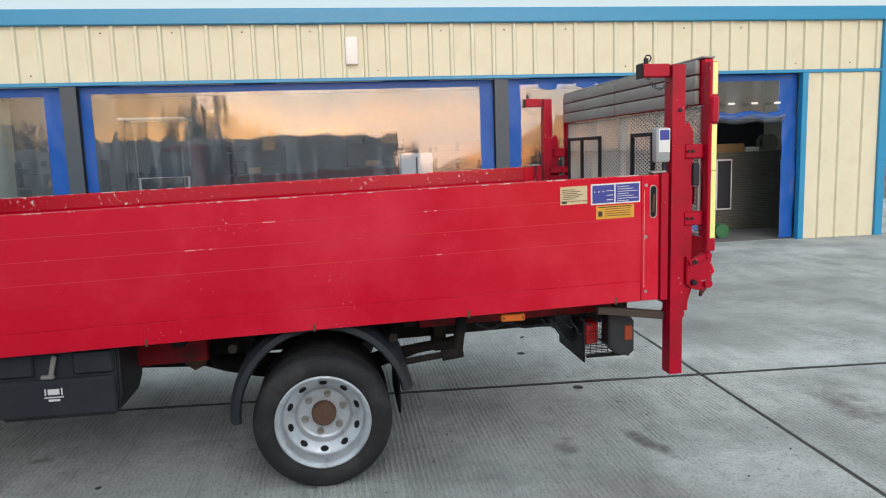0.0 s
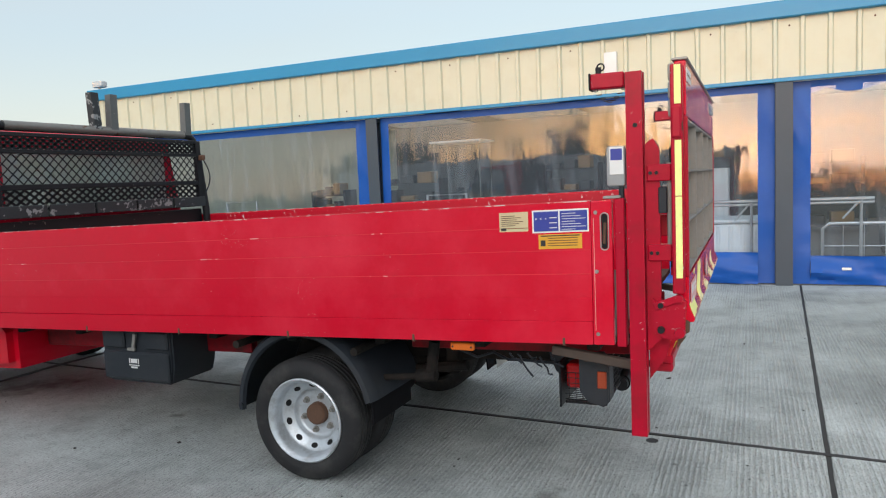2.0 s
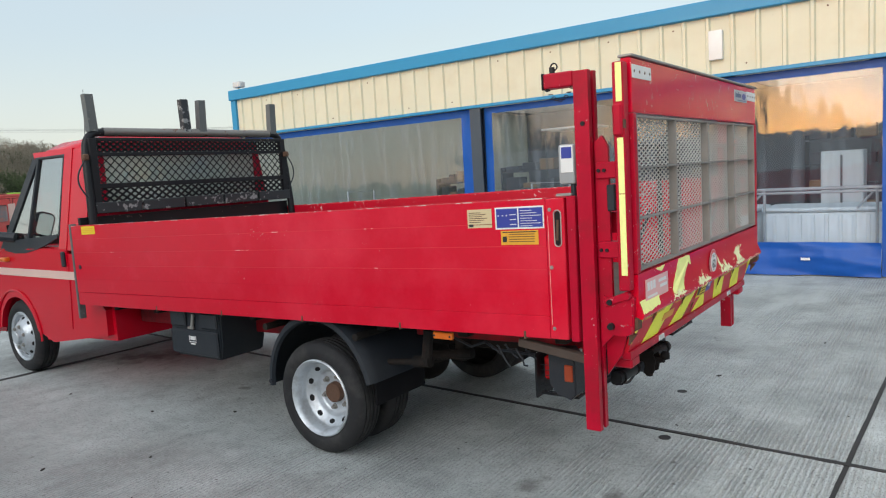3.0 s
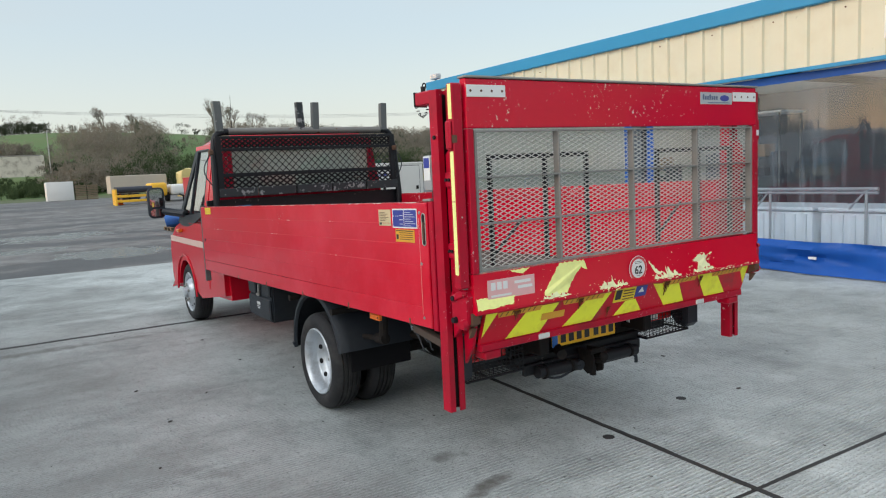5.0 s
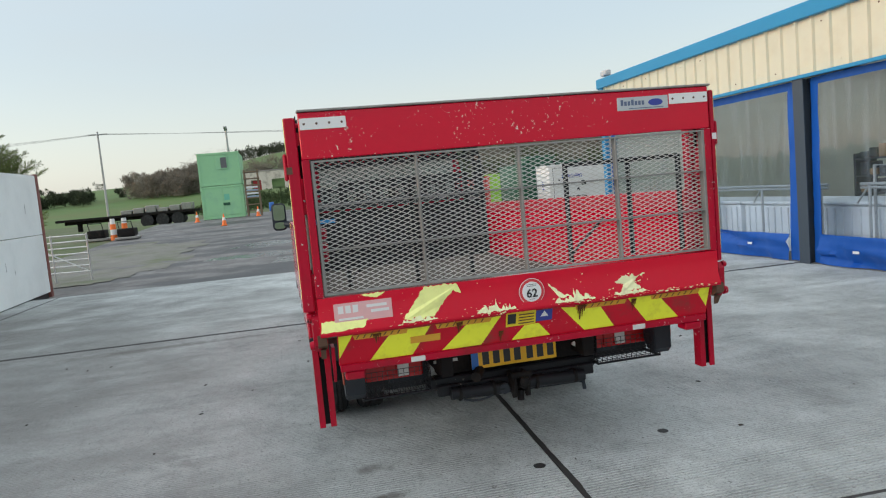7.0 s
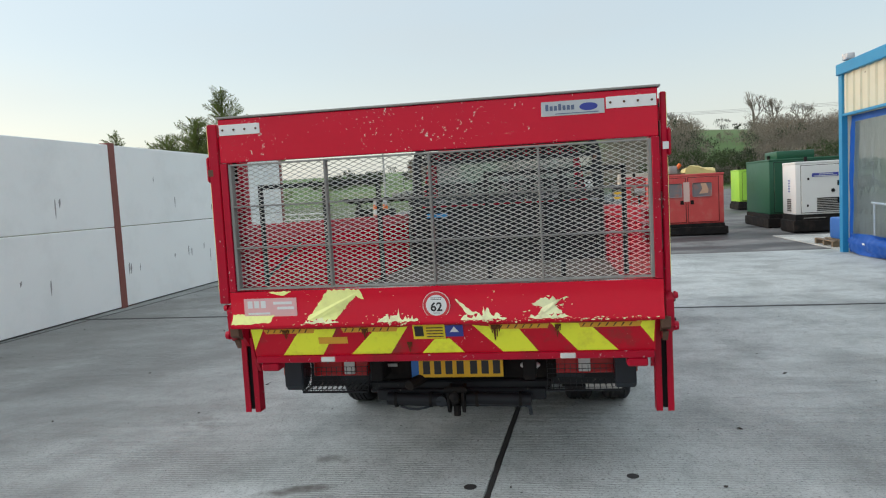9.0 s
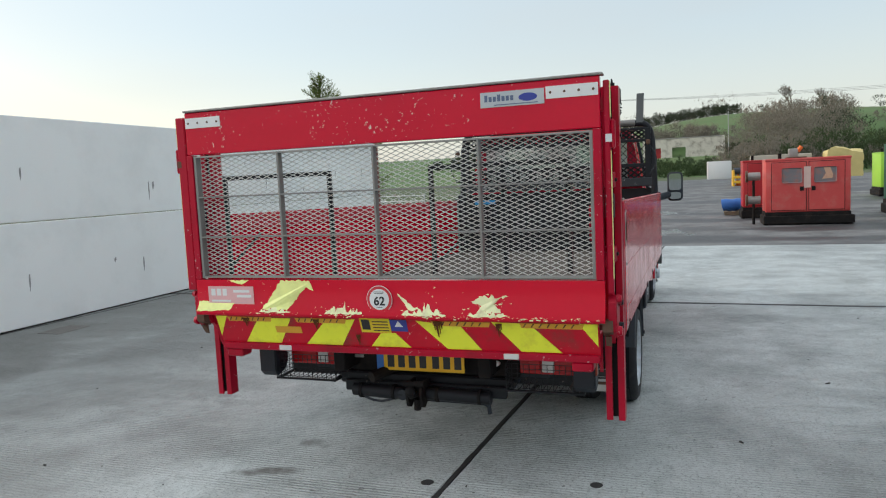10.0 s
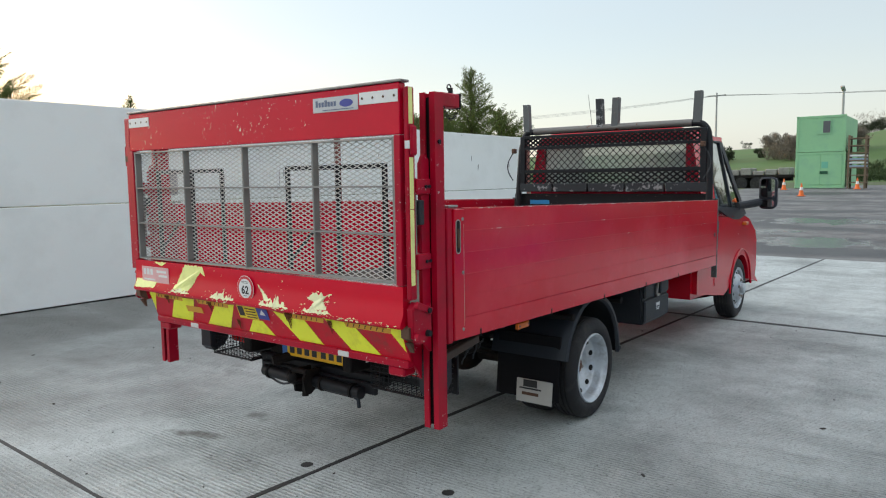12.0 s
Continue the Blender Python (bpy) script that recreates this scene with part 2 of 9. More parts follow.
def clear(name, tint, rough=0.02, ior=1.5, see=0.9, haze=None, creased=False):
    """Thin glass or film: see-through, glossier at a slant, with a little haze; a creased film hangs in fine upright folds."""
    m = bpy.data.materials.new(name)
    m.use_nodes = True
    n, l = m.node_tree.nodes, m.node_tree.links
    n.remove(n["Principled BSDF"])
    out = n["Material Output"]
    tr, gl, lw, mx = n.new("ShaderNodeBsdfTransparent"), n.new("ShaderNodeBsdfGlossy"), n.new("ShaderNodeLayerWeight"), n.new("ShaderNodeMixShader")
    tr.inputs["Color"].default_value = (*tint, 1)
    gl.inputs["Roughness"].default_value = rough
    lw.inputs["Blend"].default_value = 0.5
    head_on = ((ior - 1) / (ior + 1)) ** 2
    p5, sl = n.new("ShaderNodeMath"), n.new("ShaderNodeMath")
    p5.operation, sl.operation = "POWER", "MULTIPLY_ADD"
    p5.inputs[1].default_value, sl.inputs[1].default_value, sl.inputs[2].default_value = 5.0, 1 - head_on, head_on
    l.new(lw.outputs["Facing"], p5.inputs[0])
    l.new(p5.outputs[0], sl.inputs[0])
    body = tr.outputs[0]
    co = n.new("ShaderNodeTexCoord").outputs["Object"]

    def noise_at(scale, squash, detail):
        mp, no = n.new("ShaderNodeMapping"), n.new("ShaderNodeTexNoise")
        mp.inputs["Scale"].default_value = squash
        no.inputs["Scale"].default_value, no.inputs["Detail"].default_value = scale, detail
        l.new(co, mp.inputs["Vector"])
        l.new(mp.outputs[0], no.inputs["Vector"])
        return no.outputs["Fac"]
    if haze:
        df, m2 = n.new("ShaderNodeBsdfDiffuse"), n.new("ShaderNodeMixShader")
        df.inputs["Color"].default_value = (*haze, 1)
        m2.inputs[0].default_value = 1 - see
        # streaks of thicker haze paint the light caught along the creases
        if creased:
            r = n.new("ShaderNodeMapRange")
            r.inputs["From Min"].default_value, r.inputs["From Max"].default_value = 0.50, 0.80
            r.inputs["To Min"].default_value, r.inputs["To Max"].default_value = 1 - see, 1.24 - see
            l.new(noise_at(1.0, (7.0, 7.0, 0.9), 6), r.inputs["Value"])
            l.new(r.outputs["Result"], m2.inputs[0])
        l.new(tr.outputs[0], m2.inputs[1])
        l.new(df.outputs[0], m2.inputs[2])
        body = m2.outputs[0]
    l.new(sl.outputs[0], mx.inputs[0])
    l.new(body, mx.inputs[1])
    l.new(gl.outputs[0], mx.inputs[2])
    l.new(mx.outputs[0], out.inputs["Surface"])
    if haze:
        bn = n.new("ShaderNodeBump")
        bn.inputs["Strength"].default_value, bn.inputs["Distance"].default_value = 0.22, 0.03
        height = noise_at(2.2, (1.0, 1.0, 0.25), 3)
        if creased:
            ad = n.new("ShaderNodeMath")
            ad.operation = "MULTIPLY_ADD"
            ad.inputs[1].default_value = 0.07
            l.new(noise_at(1.0, (9.0, 9.0, 0.7), 4), ad.inputs[0])
            l.new(height, ad.inputs[2])
            height = ad.outputs[0]
        l.new(height, bn.inputs["Height"])
        l.new(bn.outputs["Normal"], gl.inputs["Normal"])
    return m


RED = surface("red_paint", (0.61, 0.0008, 0.022), 0.16, 0, 0.10, 30, 1.1, 0.35, 1.7, wear=(0.62, 0.42, 0.40), wear_scale=75, wear_amount=-0.03, dirt=(0.74, 0.026, 0.06), dirt_amount=0.95, dirt_scale=1.05, rough_vary=0.35, spec=0.5)
RED_WORN = surface("worn_red_paint", (0.43, 0.002, 0.024), 0.36, 0, 0.25, 30, 3, 0.05, 40, wear=(0.50, 0.40, 0.38), wear_scale=48, wear_amount=0.035, rough_vary=0.2, spec=0.25, dirt=(0.20, 0.012, 0.018), dirt_amount=0.7, dirt_scale=5)
RED_CAB = surface("red_cab_paint", (0.60, 0.003, 0.020), 0.25, 0, 0.05, 30, 1.5, 0.0, 30, coat=0.2, spec=0.25)
BLACK_STEEL = surface("black_steel", (0.012, 0.013, 0.016), 0.45, 0, 0.3, 30, 4, 0.1, 60, wear=(0.16, 0.14, 0.125), wear_scale=22, wear_amount=0.02, spec=0.28)
PLASTIC = surface("black_plastic", (0.019, 0.024, 0.032), 0.5, 0, 0.25, 60, 3, 0.15, 120, dirt=(0.06, 0.058, 0.055), dirt_amount=0.4, spec=0.35)
CHASSIS = surface("dirty_chassis", (0.013, 0.012, 0.012), 0.75, 0, 0.4, 25, 5, 0.3, 40, dirt=(0.05, 0.037, 0.03), spec=0.15, dirt_amount=0.6, dirt_scale=4)
CHASSIS_RED = surface("grimy_chassis_red", (0.26, 0.008, 0.016), 0.6, 0, 0.3, 30, 4, 0.15, 40, dirt=(0.03, 0.02, 0.018), dirt_amount=0.9, dirt_scale=5, spec=0.2)
RUBBER = surface("tyre_rubber", (0.014, 0.014, 0.016), 0.75, 0, 0.25, 60, 5, 0.2, 120, dirt=(0.08, 0.075, 0.07), dirt_amount=0.5, dirt_scale=6)
FLAP = surface("black_flap_rubber", (0.010, 0.010, 0.012), 0.8, 0, 0.3, 40, 4, 0.1, 60, spec=0.12)
RIM = surface("silver_wheel_paint", (0.56, 0.60, 0.64), 0.36, 0.5, 0.15, 40, 5, 0.06, 50, dirt=(0.20, 0.19, 0.18), dirt_amount=0.6, dirt_scale=11)
RUST = surface("rusty_hub", (0.13, 0.07, 0.045), 0.8, 0.2, 0.4, 60, 9, 0.4, 80)
GALV = surface("grey_galvanised_steel", (0.33, 0.32, 0.30), 0.5, 0.55, 0.25, 60, 6, 0.1, 80, dirt=(0.15, 0.13, 0.11), dirt_amount=0.5, dirt_scale=5)
ALU = surface("worn_aluminium", (0.42, 0.41, 0.39), 0.45, 0.6, 0.2, 60, 4, 0.08, 80)
YELLOW = surface("hazard_yellow_film", (0.95, 0.99, 0.045), 0.42, 0, 0.1, 40, 6, 0.05, 80, dirt=(0.34, 0.20, 0.04), dirt_amount=0.35, dirt_scale=9)
PALE_YELLOW = surface("faded_yellow_film", (0.92, 0.97, 0.34), 0.5, 0, 0.12, 40, 9, 0.05, 80, dirt=(0.50, 0.42, 0.16), dirt_amount=0.35, dirt_scale=12)
WHITE = surface("white_plate", (0.75, 0.75, 0.74), 0.45, 0, 0.08, 40, 6, 0.03, 60)

# ---- the yard ----
def concrete(name, base, groove=0.5, stains_and_shade=()):
    """Brushed concrete: tined grooves across the bays, blotches, single oil spots, and broad patches of dirt with
    painted-in wall shade (x, y, long, wide, turn).
    """
    m = surface(name, base, 0.74, 0, 0.28, 170, 0.6, 0.0, 60, dirt=(0.19, 0.203, 0.198), dirt_amount=0.8, dirt_scale=0.42, rough_vary=0.35, rand=0.05)
    n, l = m.node_tree.nodes, m.node_tree.links
    b = n["Principled BSDF"]
    co = n.new("ShaderNodeTexCoord").outputs["Object"]

    def calc(op, a, c, d=None, clamp=False):
        t = n.new("ShaderNodeMath")
        t.operation, t.use_clamp = op, clamp
        for i, v in enumerate((a, c, d)):
            if v is None:
                continue
            if isinstance(v, (int, float)):
                t.inputs[i].default_value = v
            else:
                l.new(v, t.inputs[i])
        return t.outputs[0]

    def noise_at(scale, detail=3.0, squash=None, rough=0.5):
        t = n.new("ShaderNodeTexNoise")
        t.inputs["Scale"].default_value, t.inputs["Detail"].default_value, t.inputs["Roughness"].default_value = scale, detail, rough
        v = co
        if squash:
            mp = n.new("ShaderNodeMapping")
            mp.inputs["Scale"].default_value = squash
            l.new(co, mp.inputs["Vector"])
            v = mp.outputs[0]
        l.new(v, t.inputs["Vector"])
        return t.outputs["Fac"]

    def tint(f, colour):
        t = n.new("ShaderNodeMix")
        t.data_type = "RGBA"
        src = b.inputs["Base Color"].links[0].from_socket
        socks = {i.name: i for i in t.inputs if i.enabled}
        l.new(f, socks["Factor"])
        l.new(src, socks["A"])
        socks["B"].default_value = (*colour, 1)
        l.new([o for o in t.outputs if o.enabled][0], b.inputs["Base Color"])

    wv = n.new("ShaderNodeTexWave")
    wv.wave_type, wv.bands_direction, wv.wave_profile = "BANDS", "X", "SIN"
    wv.inputs["Scale"].default_value, wv.inputs["Distortion"].default_value, wv.inputs["Detail"].default_value, wv.inputs["Detail Scale"].default_value = 10.6, 1.9, 4, 1.6
    l.new(co, wv.inputs["Vector"])
    streak = noise_at(1.0, 6, (85, 2.6, 1))
    crumb = noise_at(14, 9, None, 0.74)
    # tined only in patches, with smooth trowelled stretches between
    worn = calc("MULTIPLY", calc("MULTIPLY_ADD", noise_at(0.55, 5), 3.6, -0.95, True), calc("MULTIPLY_ADD", noise_at(1.0, 4, (5.0, 0.8, 1)), 3.5, -1.05, True))
    ridge = calc("MULTIPLY", calc("POWER", wv.outputs["Fac"], 2.0), calc("MULTIPLY_ADD", noise_at(1.0, 8, (30, 9, 1), 0.68), 4.2, -1.6, True))
    lines = calc("MULTIPLY", ridge, worn)
    tint(calc("MULTIPLY", calc("MULTIPLY_ADD", noise_at(1.3, 9), 5.0, -2.4, True), 0.62), (0.175, 0.19, 0.186))
    tint(calc("MULTIPLY", calc("MULTIPLY_ADD", streak, 3.2, -1.45, True), 0.42), (0.55, 0.585, 0.57))
    tint(calc("MULTIPLY", calc("MULTIPLY_ADD", crumb, 6.0, -2.9, True), 0.30), (0.145, 0.155, 0.152))
    tint(calc("MULTIPLY", calc("MULTIPLY_ADD", noise_at(9, 9, None, 0.76), 6.5, -3.75, True), 0.20), (0.58, 0.62, 0.605))
    tint(calc("MULTIPLY", lines, 0.85), (0.62, 0.65, 0.635))
    tint(calc("MULTIPLY", calc("MULTIPLY", calc("MULTIPLY_ADD", wv.outputs["Fac"], -2.6, 1.05, True), calc("MULTIPLY_ADD", streak, 2.4, -0.7, True)), calc("MULTIPLY", worn, 0.75)), (0.15, 0.16, 0.155))
    tint(calc("MULTIPLY", calc("MULTIPLY_ADD", noise_at(5.5, 8), 6.0, -3.1, True), 0.24), (0.18, 0.195, 0.19))
    tint(calc("MULTIPLY", calc("MULTIPLY_ADD", noise_at(1.0, 7, (9.0, 1.2, 1)), 7.0, -4.2, True), 0.45), (0.57, 0.605, 0.59))
    tint(calc("MULTIPLY", calc("MULTIPLY_ADD", noise_at(24, 3), 14.0, -9.4, True), 0.8), (0.09, 0.085, 0.08))
    # grit: fine dark pores and pale specks
    tint(calc("MULTIPLY", calc("MULTIPLY_ADD", noise_at(75, 4, (1.6, 0.7, 1), 0.7), 11.0, -5.9, True), 0.75), (0.12, 0.125, 0.12))
    tint(calc("MULTIPLY", calc("MULTIPLY_ADD", noise_at(58, 4, (1.7, 0.6, 1), 0.7), 11.0, -6.2, True), 0.6), (0.62, 0.65, 0.63))
    geo = n.new("ShaderNodeSeparateXYZ")
    l.new(co, geo.inputs[0])
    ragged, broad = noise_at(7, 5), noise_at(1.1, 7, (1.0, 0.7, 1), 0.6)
    # patches over 2 m long carry wall shade in their colour besides dirt
    for x, y, a, w, turn, deep in stains_and_shade:
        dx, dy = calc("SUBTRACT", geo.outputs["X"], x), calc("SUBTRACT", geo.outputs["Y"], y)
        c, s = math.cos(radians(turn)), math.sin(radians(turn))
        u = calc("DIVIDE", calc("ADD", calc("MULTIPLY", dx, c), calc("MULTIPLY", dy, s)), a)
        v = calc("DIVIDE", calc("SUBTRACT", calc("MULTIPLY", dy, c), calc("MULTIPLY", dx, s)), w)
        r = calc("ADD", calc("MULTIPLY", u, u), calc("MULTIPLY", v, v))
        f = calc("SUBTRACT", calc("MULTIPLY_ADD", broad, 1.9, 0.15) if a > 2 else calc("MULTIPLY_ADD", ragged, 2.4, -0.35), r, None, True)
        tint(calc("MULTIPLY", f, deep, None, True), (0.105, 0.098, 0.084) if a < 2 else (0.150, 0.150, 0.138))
    bn = n.new("ShaderNodeBump")
    bn.inputs["Strength"].default_value, bn.inputs["Distance"].default_value = groove, 0.012
    l.new(calc("MULTIPLY_ADD", crumb, 0.5, lines), bn.inputs["Height"])
    l.new(bn.outputs["Normal"], b.inputs["Normal"])
    return m


# the broad entries near the wall paint in its shade as well as dirt
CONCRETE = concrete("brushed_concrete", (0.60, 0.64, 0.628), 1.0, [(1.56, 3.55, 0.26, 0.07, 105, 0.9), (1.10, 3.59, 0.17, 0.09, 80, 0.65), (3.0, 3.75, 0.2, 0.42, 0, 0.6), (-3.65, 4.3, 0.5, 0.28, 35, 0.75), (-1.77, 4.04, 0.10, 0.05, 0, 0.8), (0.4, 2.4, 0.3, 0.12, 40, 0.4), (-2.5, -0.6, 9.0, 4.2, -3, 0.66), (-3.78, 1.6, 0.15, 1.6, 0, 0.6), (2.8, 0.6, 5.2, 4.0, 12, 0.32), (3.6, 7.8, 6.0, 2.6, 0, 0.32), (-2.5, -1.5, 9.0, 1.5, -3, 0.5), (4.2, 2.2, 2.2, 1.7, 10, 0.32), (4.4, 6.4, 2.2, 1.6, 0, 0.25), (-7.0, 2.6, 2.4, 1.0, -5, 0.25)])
SEAL = surface("black_joint_sealant", (0.03, 0.029, 0.028), 0.7, 0, 0.3, 40, 4, 0.2, 60)


def wet_tarmac(puddles):
    """Gritty yard surface: dry grey grit, dark damp drifts, and shallow puddles (x, y, long, wide, turn) with ragged rims."""
    m = surface("wet_gritty_tarmac", (0.165, 0.165, 0.163), 0.88, 0, 1.0, 9, 1.4, 1.0, 9, dirt=(0.27, 0.268, 0.262), dirt_amount=0.7, dirt_scale=0.9, rough_vary=0.15, spec=0.3)
    n, l = m.node_tree.nodes, m.node_tree.links
    b = n["Principled BSDF"]
    co = n.new("ShaderNodeTexCoord").outputs["Object"]

    def calc(op, a, c, d=None, clamp=False):
        t = n.new("ShaderNodeMath")
        t.operation, t.use_clamp = op, clamp
        for i, v in enumerate((a, c, d)):
            if v is None:
                continue
            if isinstance(v, (int, float)):
                t.inputs[i].default_value = v
            else:
                l.new(v, t.inputs[i])
        return t.outputs[0]

    def noise_at(scale, squash, detail=6):
        mp, t = n.new("ShaderNodeMapping"), n.new("ShaderNodeTexNoise")
        mp.inputs["Scale"].default_value = squash
        t.inputs["Scale"].default_value, t.inputs["Detail"].default_value = scale, detail
        l.new(co, mp.inputs["Vector"])
        l.new(mp.outputs[0], t.inputs["Vector"])
        return t.outputs["Fac"]

    def into(sock, f, value):
        t = n.new("ShaderNodeMix")
        t.data_type = "RGBA" if isinstance(value, tuple) else "FLOAT"
        socks = {i.name: i for i in t.inputs if i.enabled}
        l.new(f, socks["Factor"])
        l.new(b.inputs[sock].links[0].from_socket, socks["A"])
        socks["B"].default_value = (*value, 1) if isinstance(value, tuple) else value
        l.new([o for o in t.outputs if o.enabled][0], b.inputs[sock])

    damp = calc("MULTIPLY_ADD", noise_at(1.0, (0.62, 0.17, 1), 9), 15.0, -7.3, True)
    into("Base Color", calc("MULTIPLY", damp, 0.85), (0.048, 0.049, 0.051))
    into("Roughness", damp, 0.55)
    geo = n.new("ShaderNodeSeparateXYZ")
    l.new(co, geo.inputs[0])
    rim = noise_at(1.0, (1.3, 1.6, 1), 7)
    for x, y, long, wide, turn in puddles:
        dx, dy = calc("SUBTRACT", geo.outputs["X"], x), calc("SUBTRACT", geo.outputs["Y"], y)
        c, si = math.cos(radians(turn)), math.sin(radians(turn))
        u = calc("DIVIDE", calc("ADD", calc("MULTIPLY", dx, c), calc("MULTIPLY", dy, si)), long)
        v = calc("DIVIDE", calc("SUBTRACT", calc("MULTIPLY", dy, c), calc("MULTIPLY", dx, si)), wide)
        r = calc("ADD", calc("MULTIPLY", u, u), calc("MULTIPLY", v, v))
        f = calc("MULTIPLY", calc("SUBTRACT", calc("MULTIPLY_ADD", rim, 3.2, -0.8), r), 5.0, None, True)
        into("Base Color", f, (0.05, 0.05, 0.048))
        into("Roughness", f, 0.24)
    return m


TARMAC = wet_tarmac([(-16.0, 4.3, 2.0, 1.5, 20), (-19.0, 2.3, 1.0, 1.8, 0), (-24.0, 3.5, 1.6, 2.4, 5)])
GRASS_FIELD = surface("grass_field", (0.085, 0.155, 0.04), 0.9, 0, 0.25, 3, 0.05, 0.3, 6, dirt=(0.13, 0.13, 0.05), dirt_amount=0.6, dirt_scale=0.03)
ROUGH_GRASS = surface("rough_verge_grass", (0.07, 0.10, 0.03), 0.9, 0, 0.4, 4, 0.2, 0.6, 5, dirt=(0.15, 0.14, 0.11), dirt_amount=0.8, dirt_scale=0.25)


def rise(x, y):
    """Height of the natural ground: the yard climbs gently to the west, then a hill."""
    z = 0.85 * min(1.0, max(0.0, -x - 20) / 35) ** 1.2
    z -= 0.55 * min(1.0, max(0.0, -x - 51) / 12)
    h = max(0.0, -x - 122)
    f = 0.50 + 0.52 / (1 + math.exp(-(y + 18) / 14)) - 0.30 / (1 + math.exp(-(y - 95) / 22))
    z += 28 * (1 - math.exp(-(h / 130) ** 1.6)) * f
    # a level shelf under the barn
    k = math.exp(-((x + 168) / 15) ** 4 - ((y - 4) / 16) ** 4)
    return (-0.12 + z) * (1 - k) + 4.35 * k


def spaced(lo, hi, core_lo, core_hi, fine, growth=1.22):
    vals, v, s = [], core_lo, fine
    while v < core_hi:
        vals.append(v)
        v += fine
    while v < hi:
        vals.append(v)
        s *= growth
        v += s
    vals.append(hi)
    v, s = core_lo, fine
    while v > lo:
        s *= growth
        v -= s
        vals.append(max(v, lo))
    return sorted(set(vals))


gx, gy = spaced(-3000, 3000, -340, 40, 6), spaced(-3000, 3000, -150, 150, 6)
bm = B()
grid = [[bm.verts.new((x, y, rise(x, y))) for y in gy] for x in gx]
for i in range(len(gx) - 1):
    for j in range(len(gy) - 1):
        f = bm.faces.new((grid[i][j], grid[i + 1][j], grid[i + 1][j + 1], grid[i][j + 1]))
        cx, cy = (gx[i] + gx[i + 1]) / 2, (gy[j] + gy[j + 1]) / 2
        yard = -97 < cx < 120 and -2.6 - 0.10 * (abs(min(cx, 0)) if cx > -40 else 40) < cy < 160
        f.material_index = 0 if yard else (2 if cx > -122 else 1)
ground = single("ground", bm, TARMAC, "dark wet gritty tarmac yard with green hillside beyond", "ground", kind="structure", smooth=60)
ground.data.materials.append(GRASS_FIELD)
ground.data.materials.append(ROUGH_GRASS)

# weedy gravel verge where the tarmac meets the wall's end
GRAVEL = surface("weedy_gravel", (0.175, 0.175, 0.155), 0.9, 0, 0.45, 14, 1.2, 0.9, 14, dirt=(0.085, 0.12, 0.035), dirt_amount=0.8, dirt_scale=0.55)
bm = B()
cell, seen = 0.35, {}
for i in range(60):
    for j in range(26):
        x0, y0 = -33 + i * cell, -7.4 + j * cell
        if ((x0 + 23) / 8.6) ** 2 + ((y0 + 3.6) / 3.4) ** 2 + 0.7 * noise.noise((x0 * 0.5, y0 * 0.7, 2)) < 1.0:
            vs = []
            for a, b in ((0, 0), (1, 0), (1, 1), (0, 1)):
                k = (i + a, j + b)
                if k not in seen:
                    px, py = x0 + a * cell, y0 + b * cell
                    seen[k] = bm.verts.new((px + 0.12 * noise.noise((px * 3, py * 3, 1)), py + 0.12 * noise.noise((px * 3, py * 3, 5)), rise(px, py) + 0.012 + 0.03 * abs(noise.noise((px * 1.3, py * 1.3, 0)))))
                vs.append(seen[k])
            bm.faces.new(vs)
single("gravel_verge", bm, GRAVEL, "pale weedy gravel verge with patches of grass", "gravel", kind="structure", smooth=60)

# concrete apron: bays with recessed, sealed joints
SY, SX = -0.056, 0.035
apron = thing("pavement", (0, 0, 0), "grey brushed concrete apron cast in large bays", "pavement", kind="structure")
bays_x, bays_y = [-11.15, -10.05, -4.28, 2.26, 8.4, 14.6, 20.8], [-8.0, -2.22, 4.70, 11.3, 17.8]


def corner(x, y):
    return (x + SX * y, y + SY * (x + SX * y))


for i in range(len(bays_x) - 1):
    for j in range(len(bays_y) - 1):
        g, h = 0.011, 0.014
        bm = B()
        poly = [corner(bays_x[i] + g, bays_y[j] + h), corner(bays_x[i + 1] - g, bays_y[j] + h), corner(bays_x[i + 1] - g, bays_y[j + 1] - h), corner(bays_x[i] + g, bays_y[j + 1] - h)]
        prism(bm, poly, "z", -0.11, 0.0)
        bmesh.ops.bevel(bm, geom=[e for e in bm.edges if all(v.co.z > -0.01 for v in e.verts)], offset=0.006, segments=1, affect="EDGES")
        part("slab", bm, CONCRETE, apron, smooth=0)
def ragged_strip(at, across, lo, hi, w, top, seed):
    """Poured sealant along a joint, its edges crept unevenly over the slabs."""
    bm, n = B(), int((hi - lo) / 0.06)
    rows = []
    for i in range(n + 1):
        t = lo + (hi - lo) * i / n
        px, py = at(t)
        a = w * (1 + 0.45 * noise.noise((t * 2.1, seed, 0)) + 0.40 * noise.noise((t * 9, seed, 4)))
        b = w * (1 + 0.45 * noise.noise((t * 2.3, seed, 7)) + 0.40 * noise.noise((t * 9, seed, 9)))
        e = [corner(px - across[0] * a, py - across[1] * a), corner(px + across[0] * b, py + across[1] * b)]
        rows.append([bm.verts.new((*e[0], -0.1)), bm.verts.new((*e[0], top - 0.002)), bm.verts.new((*e[0], top)), bm.verts.new((*e[1], top)), bm.verts.new((*e[1], top - 0.002)), bm.verts.new((*e[1], -0.1))])
    for p, q in zip(rows, rows[1:]):
        for j in range(5):
            bm.faces.new((p[j], q[j], q[j + 1], p[j + 1]))
    return bm


